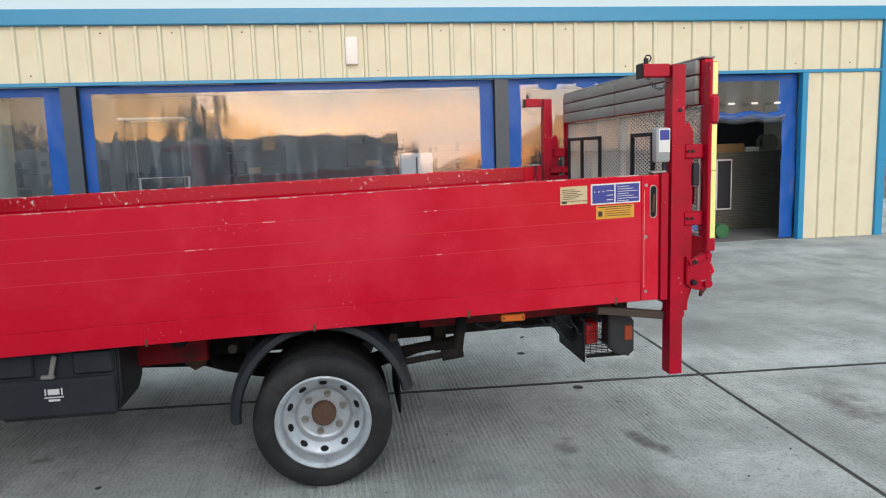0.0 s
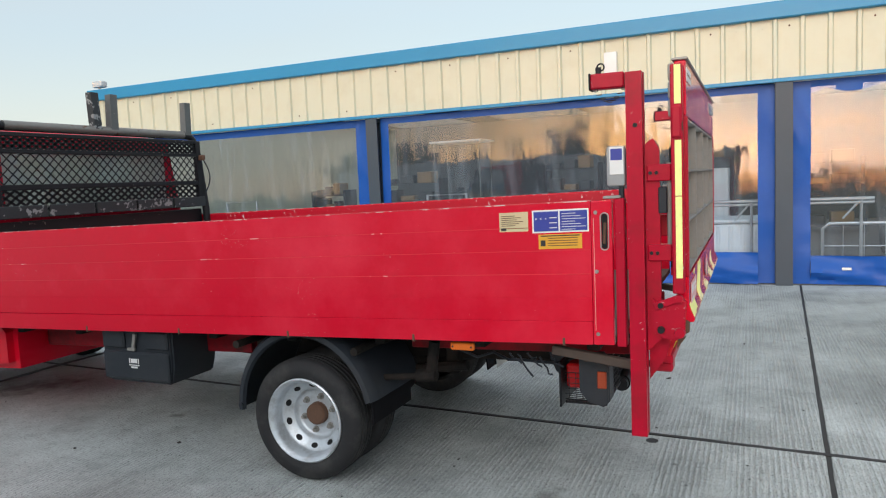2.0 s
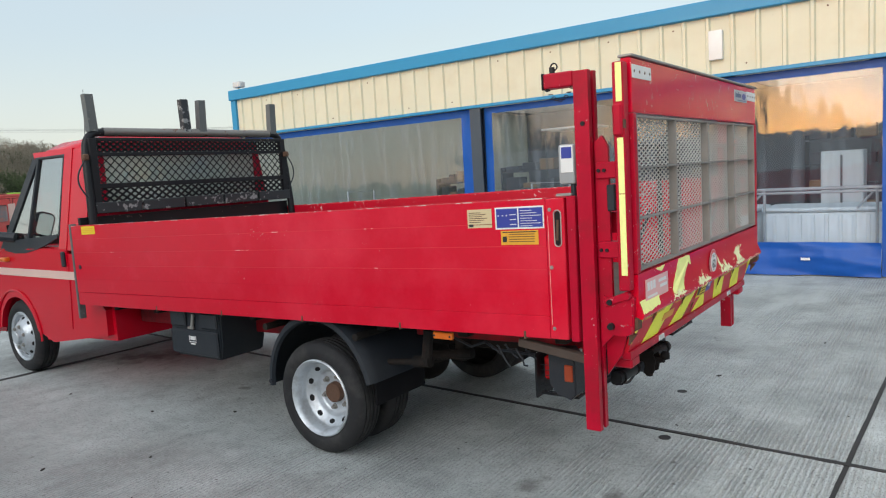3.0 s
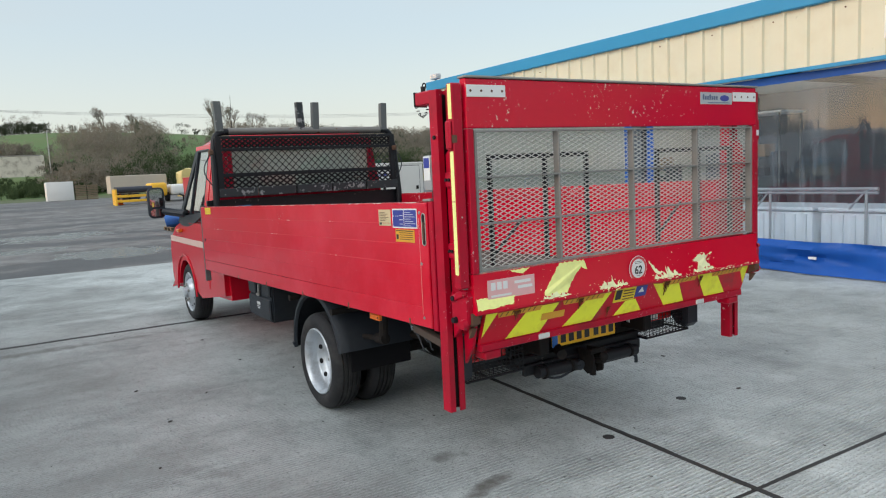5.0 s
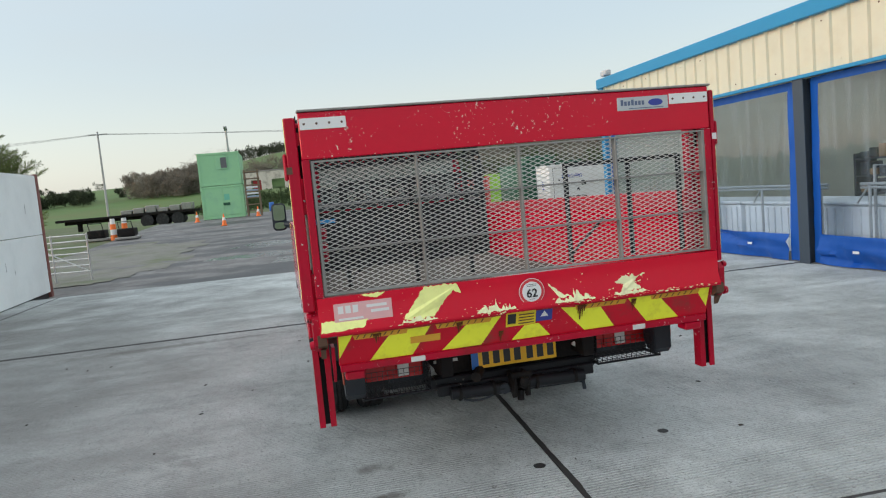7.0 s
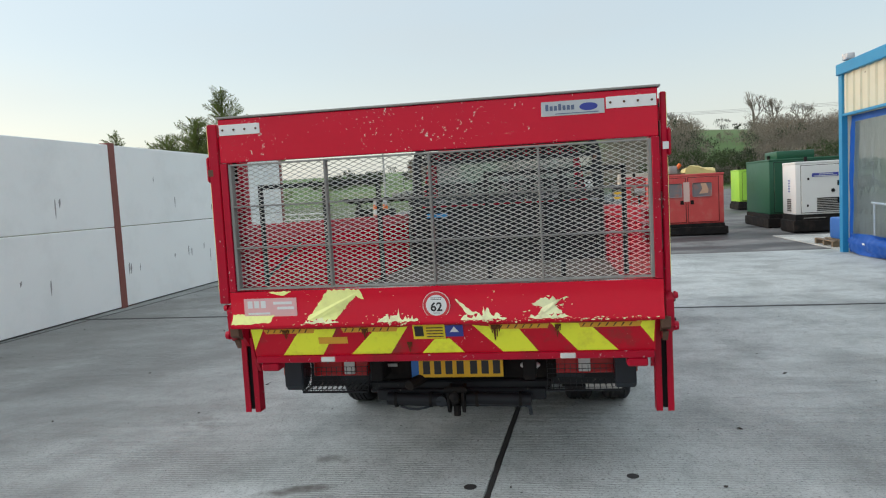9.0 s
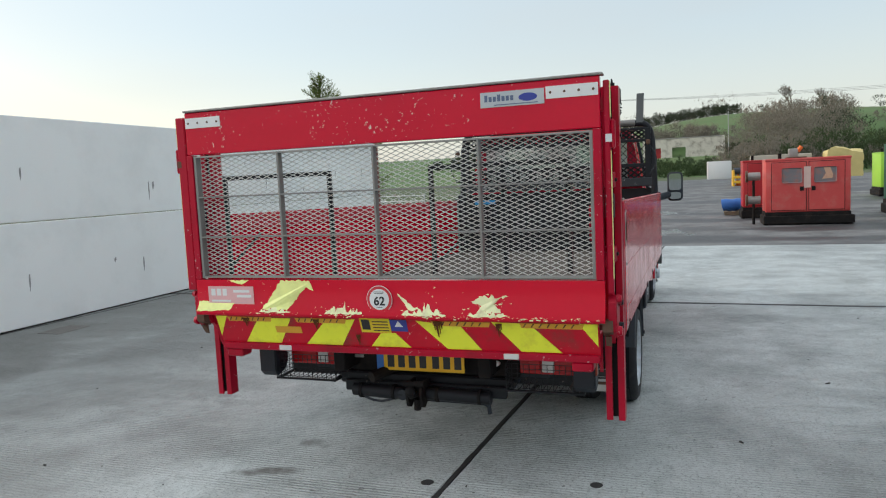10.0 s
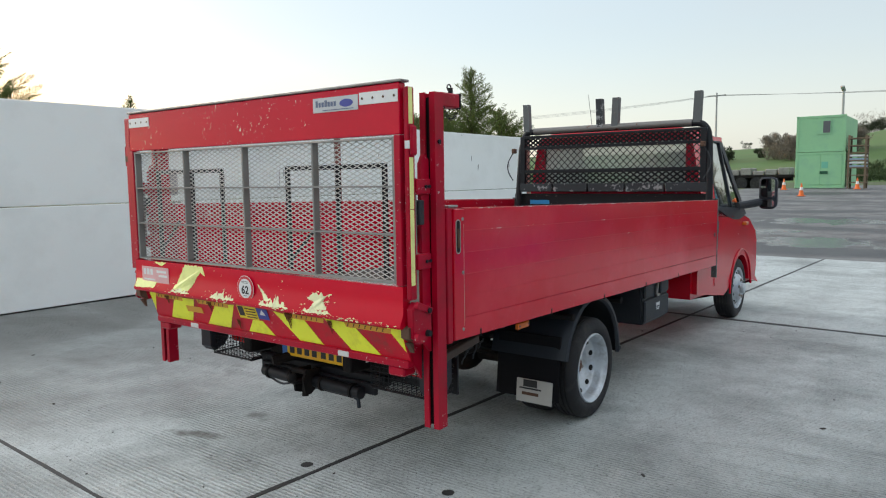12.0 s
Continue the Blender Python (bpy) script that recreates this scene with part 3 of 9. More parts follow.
for x in bays_x[1:-1]:
    # the joint across the yard is overfilled, its sealant spread over the slabs' edges
    w, top = (0.034, 0.0035) if x == -4.28 else (0.013, -0.003)
    part("joint_seal", ragged_strip(lambda t: (x, t), (1, 0), -8, 17.8, w, top, x), SEAL, apron, smooth=0)
for y in bays_y[1:-1]:
    part("joint_seal", ragged_strip(lambda t: (t, y), (0, 1), -11.1, 20.8, 0.016, 0.0028, y), SEAL, apron, smooth=0)
for x, y, r in ((1.316, 5.394, 0.034), (1.489, 4.508, 0.036)):
    bm = B(); rod(bm, (x, y, -0.02), (x, y, 0.002), r, n=14); part("ground_plug", bm, SEAL, apron)

# loose grit lying about on the slabs
rnd = random.Random(77)
bm = B()
for k in range(170):
    x, y = rnd.uniform(-4.0, 4.6), rnd.uniform(-1.9, 7.5)
    if -1.2 < x < 1.3 and 3.9 < y < 5.0:
        continue
    r = rnd.choice((0.0025, 0.003, 0.004, 0.005, 0.009))
    m4 = Matrix.Translation((x, y, r * 0.5)) @ Euler((rnd.uniform(-0.3, 0.3), rnd.uniform(-0.3, 0.3), rnd.uniform(0, 6.3))).to_matrix().to_4x4() @ Matrix.Diagonal((r * rnd.uniform(1.0, 2.6), r * rnd.uniform(0.8, 1.3), r * 0.6, 1))
    bmesh.ops.create_icosphere(bm, subdivisions=1, radius=1.0, matrix=m4)
single("grit", bm, surface("dark_grit", (0.055, 0.05, 0.045), 0.9, 0, 0.4, 60, 9, 0.2, 80), "scattered dark grit and crumbs on the concrete", "grit", kind="stuff", smooth=0)
SIDESLAB = concrete("pale_side_slab", (0.60, 0.60, 0.56), 0.5)
bm = B(); prism(bm, [(-16.3, 11.12), (-11.25, 11.22), (-11.25, 12.75), (-16.15, 12.62)], "z", -0.3, -0.10, 0.01); single("side_slab", bm, SIDESLAB, "pale concrete strip beside the workshop", "pavement", kind="structure", smooth=0)

# ---- panel wall along the south side ----
WALLPAINT = surface("weathered_white_concrete", (0.86, 0.885, 0.865), 0.8, 0, 0.06, 60, 0.8, 0.15, 40, dirt=(0.66, 0.68, 0.66), dirt_amount=0.35, dirt_scale=1.1)
STAINS = surface("grey_run_marks", (0.30, 0.30, 0.29), 0.9, 0, 0.2, 60, 5, 0.0)
RUSTRED = surface("red_oxide_steel", (0.22, 0.075, 0.06), 0.65, 0.1, 0.2, 40, 5, 0.1, 60)
WY = -2.15
wall = thing("wall_south", (-2, WY, 0), "tall white-grey precast concrete panel wall with red steel posts", "wall", kind="structure")
posts_x = [-12.65 + 7.2 * k for k in range(3)]
for k, (a, b) in enumerate(zip(posts_x, posts_x[1:])):
    # black strip added to give the gap under the panels its shade
    bm = B(); box(bm, a + 0.08, b - 0.08, WY - 0.13, WY - 0.05, -0.12, 0.06); part("foot_beam", bm, SEAL, wall, smooth=0)
    for z0, z1 in ((0.018, 1.345), (1.357, 2.70)):
        bm = B(); box(bm, a + 0.07, b - 0.07, WY - 0.14, WY, z0, z1, 0.01); part("panel", bm, WALLPAINT, wall, smooth=0)
rnd = random.Random(7)
for k in range(26):
    x, z, ln = rnd.uniform(-12, 3), rnd.choice((0.55, 0.75, 1.7, 2.0)) + rnd.uniform(-0.15, 0.15), rnd.uniform(0.08, 0.32)
    bm = B(); w = rnd.uniform(0.008, 0.02)
    prism(bm, [(x - w, z + ln / 2), (x + w * 0.4, z + ln / 2 - 0.02), (x + w, z + 0.02), (x + w * 0.5, z - ln / 2), (x - w * 0.3, z - ln / 2 + 0.03), (x - w * 1.2, z)], "y", WY, WY + 0.0015); part("run_mark", bm, STAINS, wall, smooth=0)
for x in posts_x:
    bm = B(); box(bm, x - 0.08, x + 0.08, WY - 0.16, WY + 0.014, -0.1, 2.73, 0.006); part("post", bm, RUSTRED, wall, smooth=0)

# ---- the workshop ----
CREAM = surface("cream_sheet_steel", (0.62, 0.61, 0.475), 0.45, 0, 0.05, 40, 1.2, 0.02, 40, dirt=(0.48, 0.41, 0.27), dirt_amount=0.25, dirt_scale=2.5)
SKYBLUE = surface("bright_blue_trim", (0.018, 0.24, 0.46), 0.4, 0, 0.06, 40, 2, 0.02, 40)
BLUEPVC = surface("blue_pvc_sheet", (0.008, 0.085, 0.38), 0.42, 0, 0.2, 20, 1.5, 0.12, 8, spec=0.3)
CLEARPVC = clear("clear_pvc_window", (0.74, 0.82, 0.90), 0.04, 1.95, 0.95, (0.40, 0.47, 0.56), True)
ROOFLIGHT = clear("translucent_roof_sheet", (0.92, 0.93, 0.92), 0.3, 1.3, 0.88, (0.7, 0.7, 0.68))
DARKSTEEL = surface("dark_blue_grey_column", (0.05, 0.068, 0.09), 0.5, 0.1, 0.15, 40, 3, 0.05, 60)
FLOOR_IN = surface("workshop_floor", (0.17, 0.165, 0.16), 0.8, 0, 0.2, 40, 1, 0.1, 40)
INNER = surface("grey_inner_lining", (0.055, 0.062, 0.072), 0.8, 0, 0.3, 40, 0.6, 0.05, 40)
BX, BY = 2.44, 10.72


def bpart(name, bm, material, parent, label="", smooth=35.0):
    bmesh.ops.translate(bm, vec=(BX, BY, 0), verts=bm.verts)
    return part(name, bm, material, parent, label, smooth)


def bw(u, v=0.0, z=0.0):
    return (BX + u, BY + v, z)


U0, U1, DEEP, ZB, ZF, ZT, UJ = -12.55, 6.5, 13.0, 2.735, 3.52, 3.735, 5.02
shop = thing("workshop_building", bw(0, 0), "cream profiled-steel workshop with bright blue trim and curtain doors", "workshop", kind="structure")


def clad(u0, u1, z0, z1, v):
    """Box-profile sheet: flat pans with narrow ribs."""
    bm = B()
    us, u = [], u0
    while u < u1 - 0.01:
        for du, dv in ((0.0, 0), (0.245, 0), (0.262, -0.034), (0.300, -0.034)):
            if u + du < u1:
                us.append((u + du, v + dv))
        u += 0.32
    us.append((u1, v))
    lo, hi = [bm.verts.new((a, b, z0)) for a, b in us], [bm.verts.new((a, b, z1)) for a, b in us]
    lo2, hi2 = [bm.verts.new((a, v + 0.05, z0)) for a, b in us], [bm.verts.new((a, v + 0.05, z1)) for a, b in us]
    for i in range(len(us) - 1):
        bm.faces.new((lo[i], lo[i + 1], hi[i + 1], hi[i]))
        bm.faces.new((lo2[i], hi2[i], hi2[i + 1], lo2[i + 1]))
        bm.faces.new((lo[i], lo2[i], lo2[i + 1], lo[i + 1]))
        bm.faces.new((hi[i], hi[i + 1], hi2[i + 1], hi2[i]))
    return bm


sheet_w = 0.96
for k in range(int((U1 - U0) / sheet_w) + 1):
    a = U0 + k * sheet_w
    b = min(a + sheet_w, U1)
    if b - a > 0.05:
        bpart("cladding_sheet", clad(a, b - 0.0015, ZB + 0.02, ZF, 0.0), CREAM, shop, smooth=0)
for a, b in ((UJ + 0.06, UJ + 0.8), (UJ + 0.8, U1)):
    bpart("cladding_sheet", clad(a, b - 0.0015, -0.05, ZB - 0.02, 0.0), CREAM, shop, smooth=0)
rnd = random.Random(3)
for k in range(60):
    bm = B(); u = U0 + 0.13 + 0.32 * k; z = rnd.choice((ZB + 0.12, ZF - 0.1)); rod(bm, (u, 0.0, z), (u, -0.006, z), 0.012, n=8); bpart("screw_head", bm, CREAM if k % 3 else RUST, shop)
bm = B(); box(bm, U0 - 0.06, U1 + 0.3, -0.09, 0.05, ZF, ZT, 0.012); bpart("fascia", bm, SKYBLUE, shop, "bright blue fascia")
bm = B(); box(bm, U0, U1, -0.04, 0.02, ZB - 0.03, ZB + 0.02, 0.005); bpart("head_trim", bm, SKYBLUE, shop)
bm = B(); box(bm, U0 + 0.08, UJ - 0.05, 0.14, 0.22, ZB - 0.09, ZB - 0.03); bpart("curtain_rail", bm, DARKSTEEL, shop)
for u, w, top in ((U0 + 0.04, 0.16, ZF), (UJ, 0.10, ZB - 0.03), (U1 - 0.05, 0.14, ZF)):
    bm = B(); box(bm, u - w / 2, u + w / 2, -0.05, 0.06, -0.05, top, 0.005); bpart("corner_trim", bm, SKYBLUE, shop)
for u in (-6.20, 0.0):
    bm = B()
    box(bm, u - 0.105, u + 0.105, -0.015, 0.0, -0.05, ZB - 0.03)
    box(bm, u - 0.105, u + 0.105, 0.20, 0.214, -0.05, ZB - 0.03)
    box(bm, u - 0.006, u + 0.006, 0.0, 0.20, -0.05, ZB - 0.03)
    bpart("column", bm, DARKSTEEL, shop, smooth=0)
# assumed roof lights, added and widened to brighten the workshop inside
lights = [(-12.1, -9.2), (-8.1, -5.2), (-4.1, -1.2), (0.1, 3.0)]
u = U0
for a, b in lights + [(U1, U1)]:
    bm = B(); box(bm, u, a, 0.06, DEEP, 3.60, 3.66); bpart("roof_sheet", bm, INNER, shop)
    if b > a:
        bm = B(); box(bm, a, b, 0.06, DEEP, 3.62, 3.635); p = bpart("roof_light", bm, ROOFLIGHT, shop); p.visible_shadow = False
    u = b
bm = B(); box(bm, U0, U0 + 0.12, 0.06, DEEP, -0.1, 3.6); bpart("side_wall", bm, CREAM, shop)
bm = B(); box(bm, U1 - 0.12, U1, 0.06, DEEP, -0.1, 3.6); bpart("side_wall", bm, CREAM, shop)
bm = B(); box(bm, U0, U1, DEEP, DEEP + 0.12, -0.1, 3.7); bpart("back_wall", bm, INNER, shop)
bm = B(); box(bm, U0 + 0.12, U1 - 0.12, 0.06, DEEP, -0.06, 0.006); bpart("workshop_floor", bm, FLOOR_IN, shop)
# little white box and the lamp on the corner
bm = B(); box(bm, -2.325, -2.145, -0.085, 0.0, 2.94, 3.33, 0.012, 2)
bmesh.ops.translate(bm, vec=(BX, BY, 0), verts=bm.verts); single("alarm_box", bm, WHITE, "small white alarm box on the cream cladding", "alarm box")
flood = thing("floodlight", bw(U0 + 0.1, 0.1, ZT), "small grey floodlight on the roof corner", "floodlight")
bm = B(); box(bm, U0 + 0.0, U0 + 0.26, 0.0, 0.16, ZT + 0.06, ZT + 0.19, 0.03, 2); bpart("lamp_head", bm, surface("pale_lamp_grey", (0.56, 0.57, 0.57), 0.5, 0, 0.1, 40, 5, 0.03), flood)
bm = B(); rod(bm, (U0 + 0.12, 0.08, ZT - 0.01), (U0 + 0.12, 0.08, ZT + 0.08), 0.02); bpart("bracket", bm, GALV, flood)


def curtain(u0, u1, z0, z1, win, label="blue PVC sheet curtain with a large clear plastic window", wrinkle=0.03, gather=0.0, lean=0.014):
    """A hanging blue sheet with a clear window in it."""
    c = thing("curtain_door", bw((u0 + u1) / 2, 0.1), label, "curtain door", "curtain doors of the workshop")
    a, b, lo, hi = win

    def sheet(x0, x1, w0, w1, amp, seed, fold=0.0, wavy=0.0, front=0.09):
        bm = B()
        nx, nz = max(2, int((x1 - x0) / 0.05)), max(2, int((w1 - w0) / 0.05))
        vs = []
        for i in range(nx + 1):
            x = x0 + (x1 - x0) * i / nx
            col = []
            for j in range(nz + 1):
                z = w0 + (w1 - w0 + wavy * (noise.noise((x * 1.7, seed, 0.3)) + 0.5 * noise.noise((x * 6.0, seed, 1.3)))) * j / nz
                d = amp * noise.noise((seed + x * 2.3, z * 1.2, seed)) + amp * 0.4 * noise.noise((seed + x * 9, z * 4.0, 3)) + fold * noise.noise((x * 0.9, z * 9 + 0.8 * x, seed))
                col.append(bm.verts.new((x, front + d + lean * (z - 1.3), z)))
            vs.append(col)
        for i in range(nx):
            for j in range(nz):
                bm.faces.new((vs[i][j], vs[i + 1][j], vs[i + 1][j + 1], vs[i][j + 1]))
        return bm
    bpart("side_strip", sheet(u0, a, z0, z1, wrinkle, 1), BLUEPVC, c, smooth=80)
    bpart("side_strip", sheet(b, u1, z0, z1, wrinkle, 2), BLUEPVC, c, smooth=80)
    top = sheet(a, b, hi, z1, 0.012, 3)
    for v in top.verts:
        f = (z1 - v.co.z) / (z1 - hi)
        v.co.z += gather * f * (0.55 - abs(math.sin(v.co.x * 5.2 + 0.6 * math.sin(v.co.x * 2.1))))
        v.co.y -= gather * 0.4 * f * math.sin(v.co.x * 10.4)
    bpart("top_strip", top, BLUEPVC, c, smooth=80)
    for k in range(3):
        w = B(); x = a + (b - a) * (0.12 + 0.36 * k); box(w, x, x + 0.11, -0.042, -0.035, z0 + 0.20, z0 + 0.235, 0.002)
        if lo > z0:
            bpart("sheet_tag", w, WHITE, c, smooth=0)
    if lo > z0:
        bpart("bottom_strip", sheet(a, b, z0, lo, 0.035, 4, 0.13, 0.006, 0.02), BLUEPVC, c, smooth=80)
    p = bpart("window", sheet(a, b, max(z0, lo - 0.06), hi + 0.8 * gather, 0.0015, 5), CLEARPVC, c, "clear glossy plastic window", smooth=80)
    p.visible_shadow = False
    return c


curtain(U0 + 0.1, -6.31, 0.02, ZB - 0.032, (-12.24, -6.57, 0.42, 2.58), lean=0.022)
curtain(-6.09, -0.11, 0.02, ZB - 0.032, (-5.94, -0.32, 0.45, 2.60), lean=0.016)
curtain(0.11, 3.42, 0.02, ZB - 0.032, (0.32, 3.3, 0.40, 2.56), wrinkle=0.05, gather=0.07)
curtain(3.44, UJ - 0.04, 2.02, ZB - 0.032, (3.56, 4.66, 2.03, 2.60), "blue PVC curtain rolled up over a doorway")
strip = thing("curtain_strip", bw(4.85, 0.1), "narrow blue sheet hanging beside the open doorway", "curtain", "curtain doors of the workshop")
bm = B()
vs = [[bm.verts.new((4.72 + 0.25 * i / 4, 0.09 + 0.03 * noise.noise((i * 0.6, j * 0.25, 8)), 0.02 + 2.0 * j / 30)) for j in range(31)] for i in range(5)]
for i in range(4):
    for j in range(30):
        bm.faces.new((vs[i][j], vs[i + 1][j], vs[i + 1][j + 1], vs[i][j + 1]))
bpart("sheet", bm, BLUEPVC, strip, smooth=80)
roll = thing("curtain_roll", bw(4.1, 0.05, 2.0), "rolled-up clear and blue sheet tied over the doorway", "curtain roll")
bm = B()
tube(bm, [(3.48 + 1.22 * k / 12, 0.03, 2.0 + 0.02 * math.sin(k * 1.1)) for k in range(13)], 0.075, 12); bpart("roll", bm, CLEARPVC, roll)
bm = B(); tube(bm, [(3.46 + 1.26 * k / 12, 0.06, 2.05 + 0.02 * math.sin(k * 1.1 + 1)) for k in range(13)], 0.055, 10); bpart("blue_edge", bm, BLUEPVC, roll)

# ---- inside the workshop ----
PALEPANEL = surface("pale_plastic_panel", (0.82, 0.85, 0.86), 0.5, 0, 0.1, 40, 2, 0.05, 40)
PIPE = surface("galvanised_pipe", (0.52, 0.53, 0.53), 0.35, 0.6, 0.15, 60, 5, 0.05)
GREENPAINT = surface("green_machine_paint", (0.02, 0.13, 0.045), 0.4, 0, 0.15, 40, 4, 0.05)
BROWN = surface("cardboard", (0.30, 0.19, 0.10), 0.85, 0, 0.15, 40, 4, 0.05)
SLAT = surface("grey_slatted_metal", (0.17, 0.175, 0.165), 0.5, 0.3, 0.15, 40, 3, 0.05)
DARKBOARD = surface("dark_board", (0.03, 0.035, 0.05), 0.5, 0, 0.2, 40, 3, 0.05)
for k in range(7):
    u = -11.9 + 1.68 * k
    t = thing("low_tank", bw(u + 0.8, 1.1), "low white plastic tank beside a rail in the workshop", "tank", "white tanks in the workshop")
    bm = B(); box(bm, u, u + 1.58, 0.7, 1.6, 0.01, 0.80, 0.05, 2); bpart("body", bm, PALEPANEL, t)
    bm = B(); box(bm, u - 0.02, u + 1.60, 0.66, 1.64, 0.80, 0.86, 0.02); bpart("rim", bm, PALEPANEL, t)
    for i in range(9):
        bm = B(); box(bm, u + 0.12 + 0.165 * i, u + 0.17 + 0.165 * i, 0.675, 0.70, 0.1, 0.76, 0.006); bpart("rib", bm, PALEPANEL, t)
for u0 in (-9.2, -5.6, -1.9):
    r = thing("barrier_rail", bw(u0 + 1.5, 0.5), "galvanised pipe rail with slanting braces", "rail", "pipe rails in the workshop")
    for z in (1.08, 1.13):
        bm = B(); rod(bm, (u0, 0.45, z), (u0 + 3.0, 0.45, z), 0.018 if z < 1.1 else 0.024, n=10); bpart("rail", bm, PIPE, r)
    for uu in (u0 + 0.15, u0 + 1.5, u0 + 2.85):
        bm = B(); rod(bm, (uu, 0.45, 0.01), (uu, 0.45, 1.12), 0.02, n=10); bpart("post", bm, PIPE, r)
        bm = B(); rod(bm, (uu - 0.02, 0.45, 1.1), (uu - 0.22, 0.45, 0.86), 0.014, n=8); bpart("brace", bm, PIPE, r)
hr = thing("hand_rail", bw(-10.6, 0.4), "low white rail along the tanks", "rail")
bm = B(); rod(bm, (-12.2, 0.4, 0.98), (-9.0, 0.4, 0.90), 0.022, n=10); bpart("rail", bm, PALEPANEL, hr)
for uu, zz in ((-12.1, 0.98), (-9.1, 0.90)):
    bm = B(); rod(bm, (uu, 0.4, 0.008), (uu, 0.4, zz), 0.016, n=8); bpart("post", bm, PALEPANEL, hr)
for u in (-5.15, -9.5):
    fr = thing("tube_stand", bw(u, 0.6), "square grey tube frame standing in the workshop", "tube stand", "tube stands in the workshop")
    bm = B(); tube(bm, [(u - 0.36, 0.6, 0.01), (u - 0.36, 0.6, 1.38), (u + 0.36, 0.6, 1.38), (u + 0.36, 0.6, 0.01)], 0.022, 8); bpart("frame", bm, PIPE, fr)
# green machines behind a crowd barrier
mach = thing("green_machine", bw(2.5, 2.3), "green mower with a domed hood and yellow stripe", "machine")
bm = B(); loft(bm, [[(2.53 + 0.36 * r * math.cos(a), 2.0 + d, 0.12 + 0.46 * r * math.sin(a)) for a in [math.pi * k / 12 for k in range(13)]] for d, r in ((0.0, 0.82), (0.06, 0.95), (0.3, 1.0), (0.9, 1.0))]); bpart("hood", bm, GREENPAINT, mach, smooth=50)
bm = B(); box(bm, 2.22, 2.84, 1.985, 2.002, 0.25, 0.29, 0.004); bpart("yellow_stripe", bm, YELLOW, mach, smooth=0)
for u, v in ((2.05, 2.2), (3.0, 2.2), (2.0, 3.1), (3.05, 3.1)):
    bm = B(); rod(bm, (u - 0.1, v, 0.27), (u + 0.1, v, 0.27), 0.26, n=22); bpart("wheel", bm, RUBBER, mach)
trac = thing("green_tractor", bw(2.4, 3.9), "green compact tractor with yellow seat and roll bar", "tractor")
bm = B(); box(bm, 2.0, 3.0, 3.4, 4.6, 0.45, 0.82, 0.08, 2); bpart("body", bm, GREENPAINT, trac)
bm = B(); box(bm, 2.42, 2.95, 3.35, 3.7, 0.82, 0.97, 0.05, 2); bpart("seat", bm, YELLOW, trac)
bm = B(); tube(bm, [(2.15, 3.8, 0.8), (2.15, 3.8, 1.5), (3.0, 3.8, 1.55), (3.0, 3.8, 0.8)], 0.035, 8); bpart("roll_bar", bm, GREENPAINT, trac)
bm = B(); rod(bm, (2.25, 3.5, 0.8), (2.35, 3.5, 1.32), 0.09, n=12); bpart("column", bm, GREENPAINT, trac)
for u in (1.85, 3.15):
    bm = B(); rod(bm, (u - 0.14, 3.9, 0.42), (u + 0.14, 3.9, 0.42), 0.41, n=24); bpart("wheel", bm, RUBBER, trac)
barr = thing("crowd_barrier", bw(1.8, 0.55), "galvanised crowd barrier with rounded corners", "barrier")
bm = B(); tube(bm, [(0.5, 0.55, 0.01), (0.5, 0.55, 0.72), (0.58, 0.55, 0.79), (3.24, 0.55, 0.79), (3.33, 0.55, 0.72), (3.35, 0.55, 0.01)], 0.022, 10); bpart("frame", bm, PIPE, barr)
bm = B(); rod(bm, (0.5, 0.55, 0.48), (3.34, 0.55, 0.48), 0.008, n=8); bpart("cross_rail", bm, PIPE, barr)
for k in range(11):
    u = 0.75 + 0.25 * k
    bm = B(); rod(bm, (u, 0.55, 0.1), (u, 0.55, 0.79), 0.006, n=6); bpart("bar", bm, PIPE, barr)
for u, v, h in ((-5.75, 2.9, 2.36),):
    cp = thing("white_topped_stand", bw(u, v), "tall stand with a white sheet top and thin legs", "stand", "white stands in the workshop")
    bm = B(); box(bm, u - 0.55, u + 0.55, v - 0.4, v + 0.4, h, h + 0.04, 0.01); bpart("top", bm, PALEPANEL, cp)
    for du in (-0.48, 0.48):
        for dv in (-0.33, 0.33):
            bm = B(); rod(bm, (u + du, v + dv, 0.006), (u + du, v + dv, h), 0.012, n=8); bpart("leg", bm, SLAT, cp)
for u, v, w, h in ((-4.5, 7.2, 1.3, 1.9), (-8.9, 7.0, 1.8, 1.7), (-1.6, 8.0, 1.6, 2.0), (1.0, 8.5, 2.0, 1.75), (-10.8, 6.0, 1.0, 1.5)):
    rk = thing("tool_rack", bw(u, v), "dark steel rack of workshop stock", "rack", "stock racks in the workshop")
    for du in (-w / 2, w / 2):
        bm = B(); box(bm, u + du - 0.03, u + du + 0.03, v - 0.3, v + 0.3, 0.006, h); bpart("end_frame", bm, DARKBOARD, rk, smooth=0)
    for k in range(4):
        z = 0.15 + k * (h - 0.3) / 3
        bm = B(); box(bm, u - w / 2, u + w / 2, v - 0.3, v + 0.3, z, z + 0.04); bpart("shelf", bm, DARKBOARD, rk, smooth=0)
        for i in range(3):
            d = (0.14, 0.22, 0.3)[(i + k) % 3]
            bm = B(); box(bm, u - w / 2 + 0.1 + i * (w - 0.2) / 3, u - w / 2 + 0.1 + (i + 0.8) * (w - 0.2) / 3, v - 0.25, v + 0.2, z + 0.041, z + 0.04 + d, 0.015); bpart("carton", bm, (DARKBOARD, BROWN, DARKBOARD)[(i * 2 + k) % 3], rk)
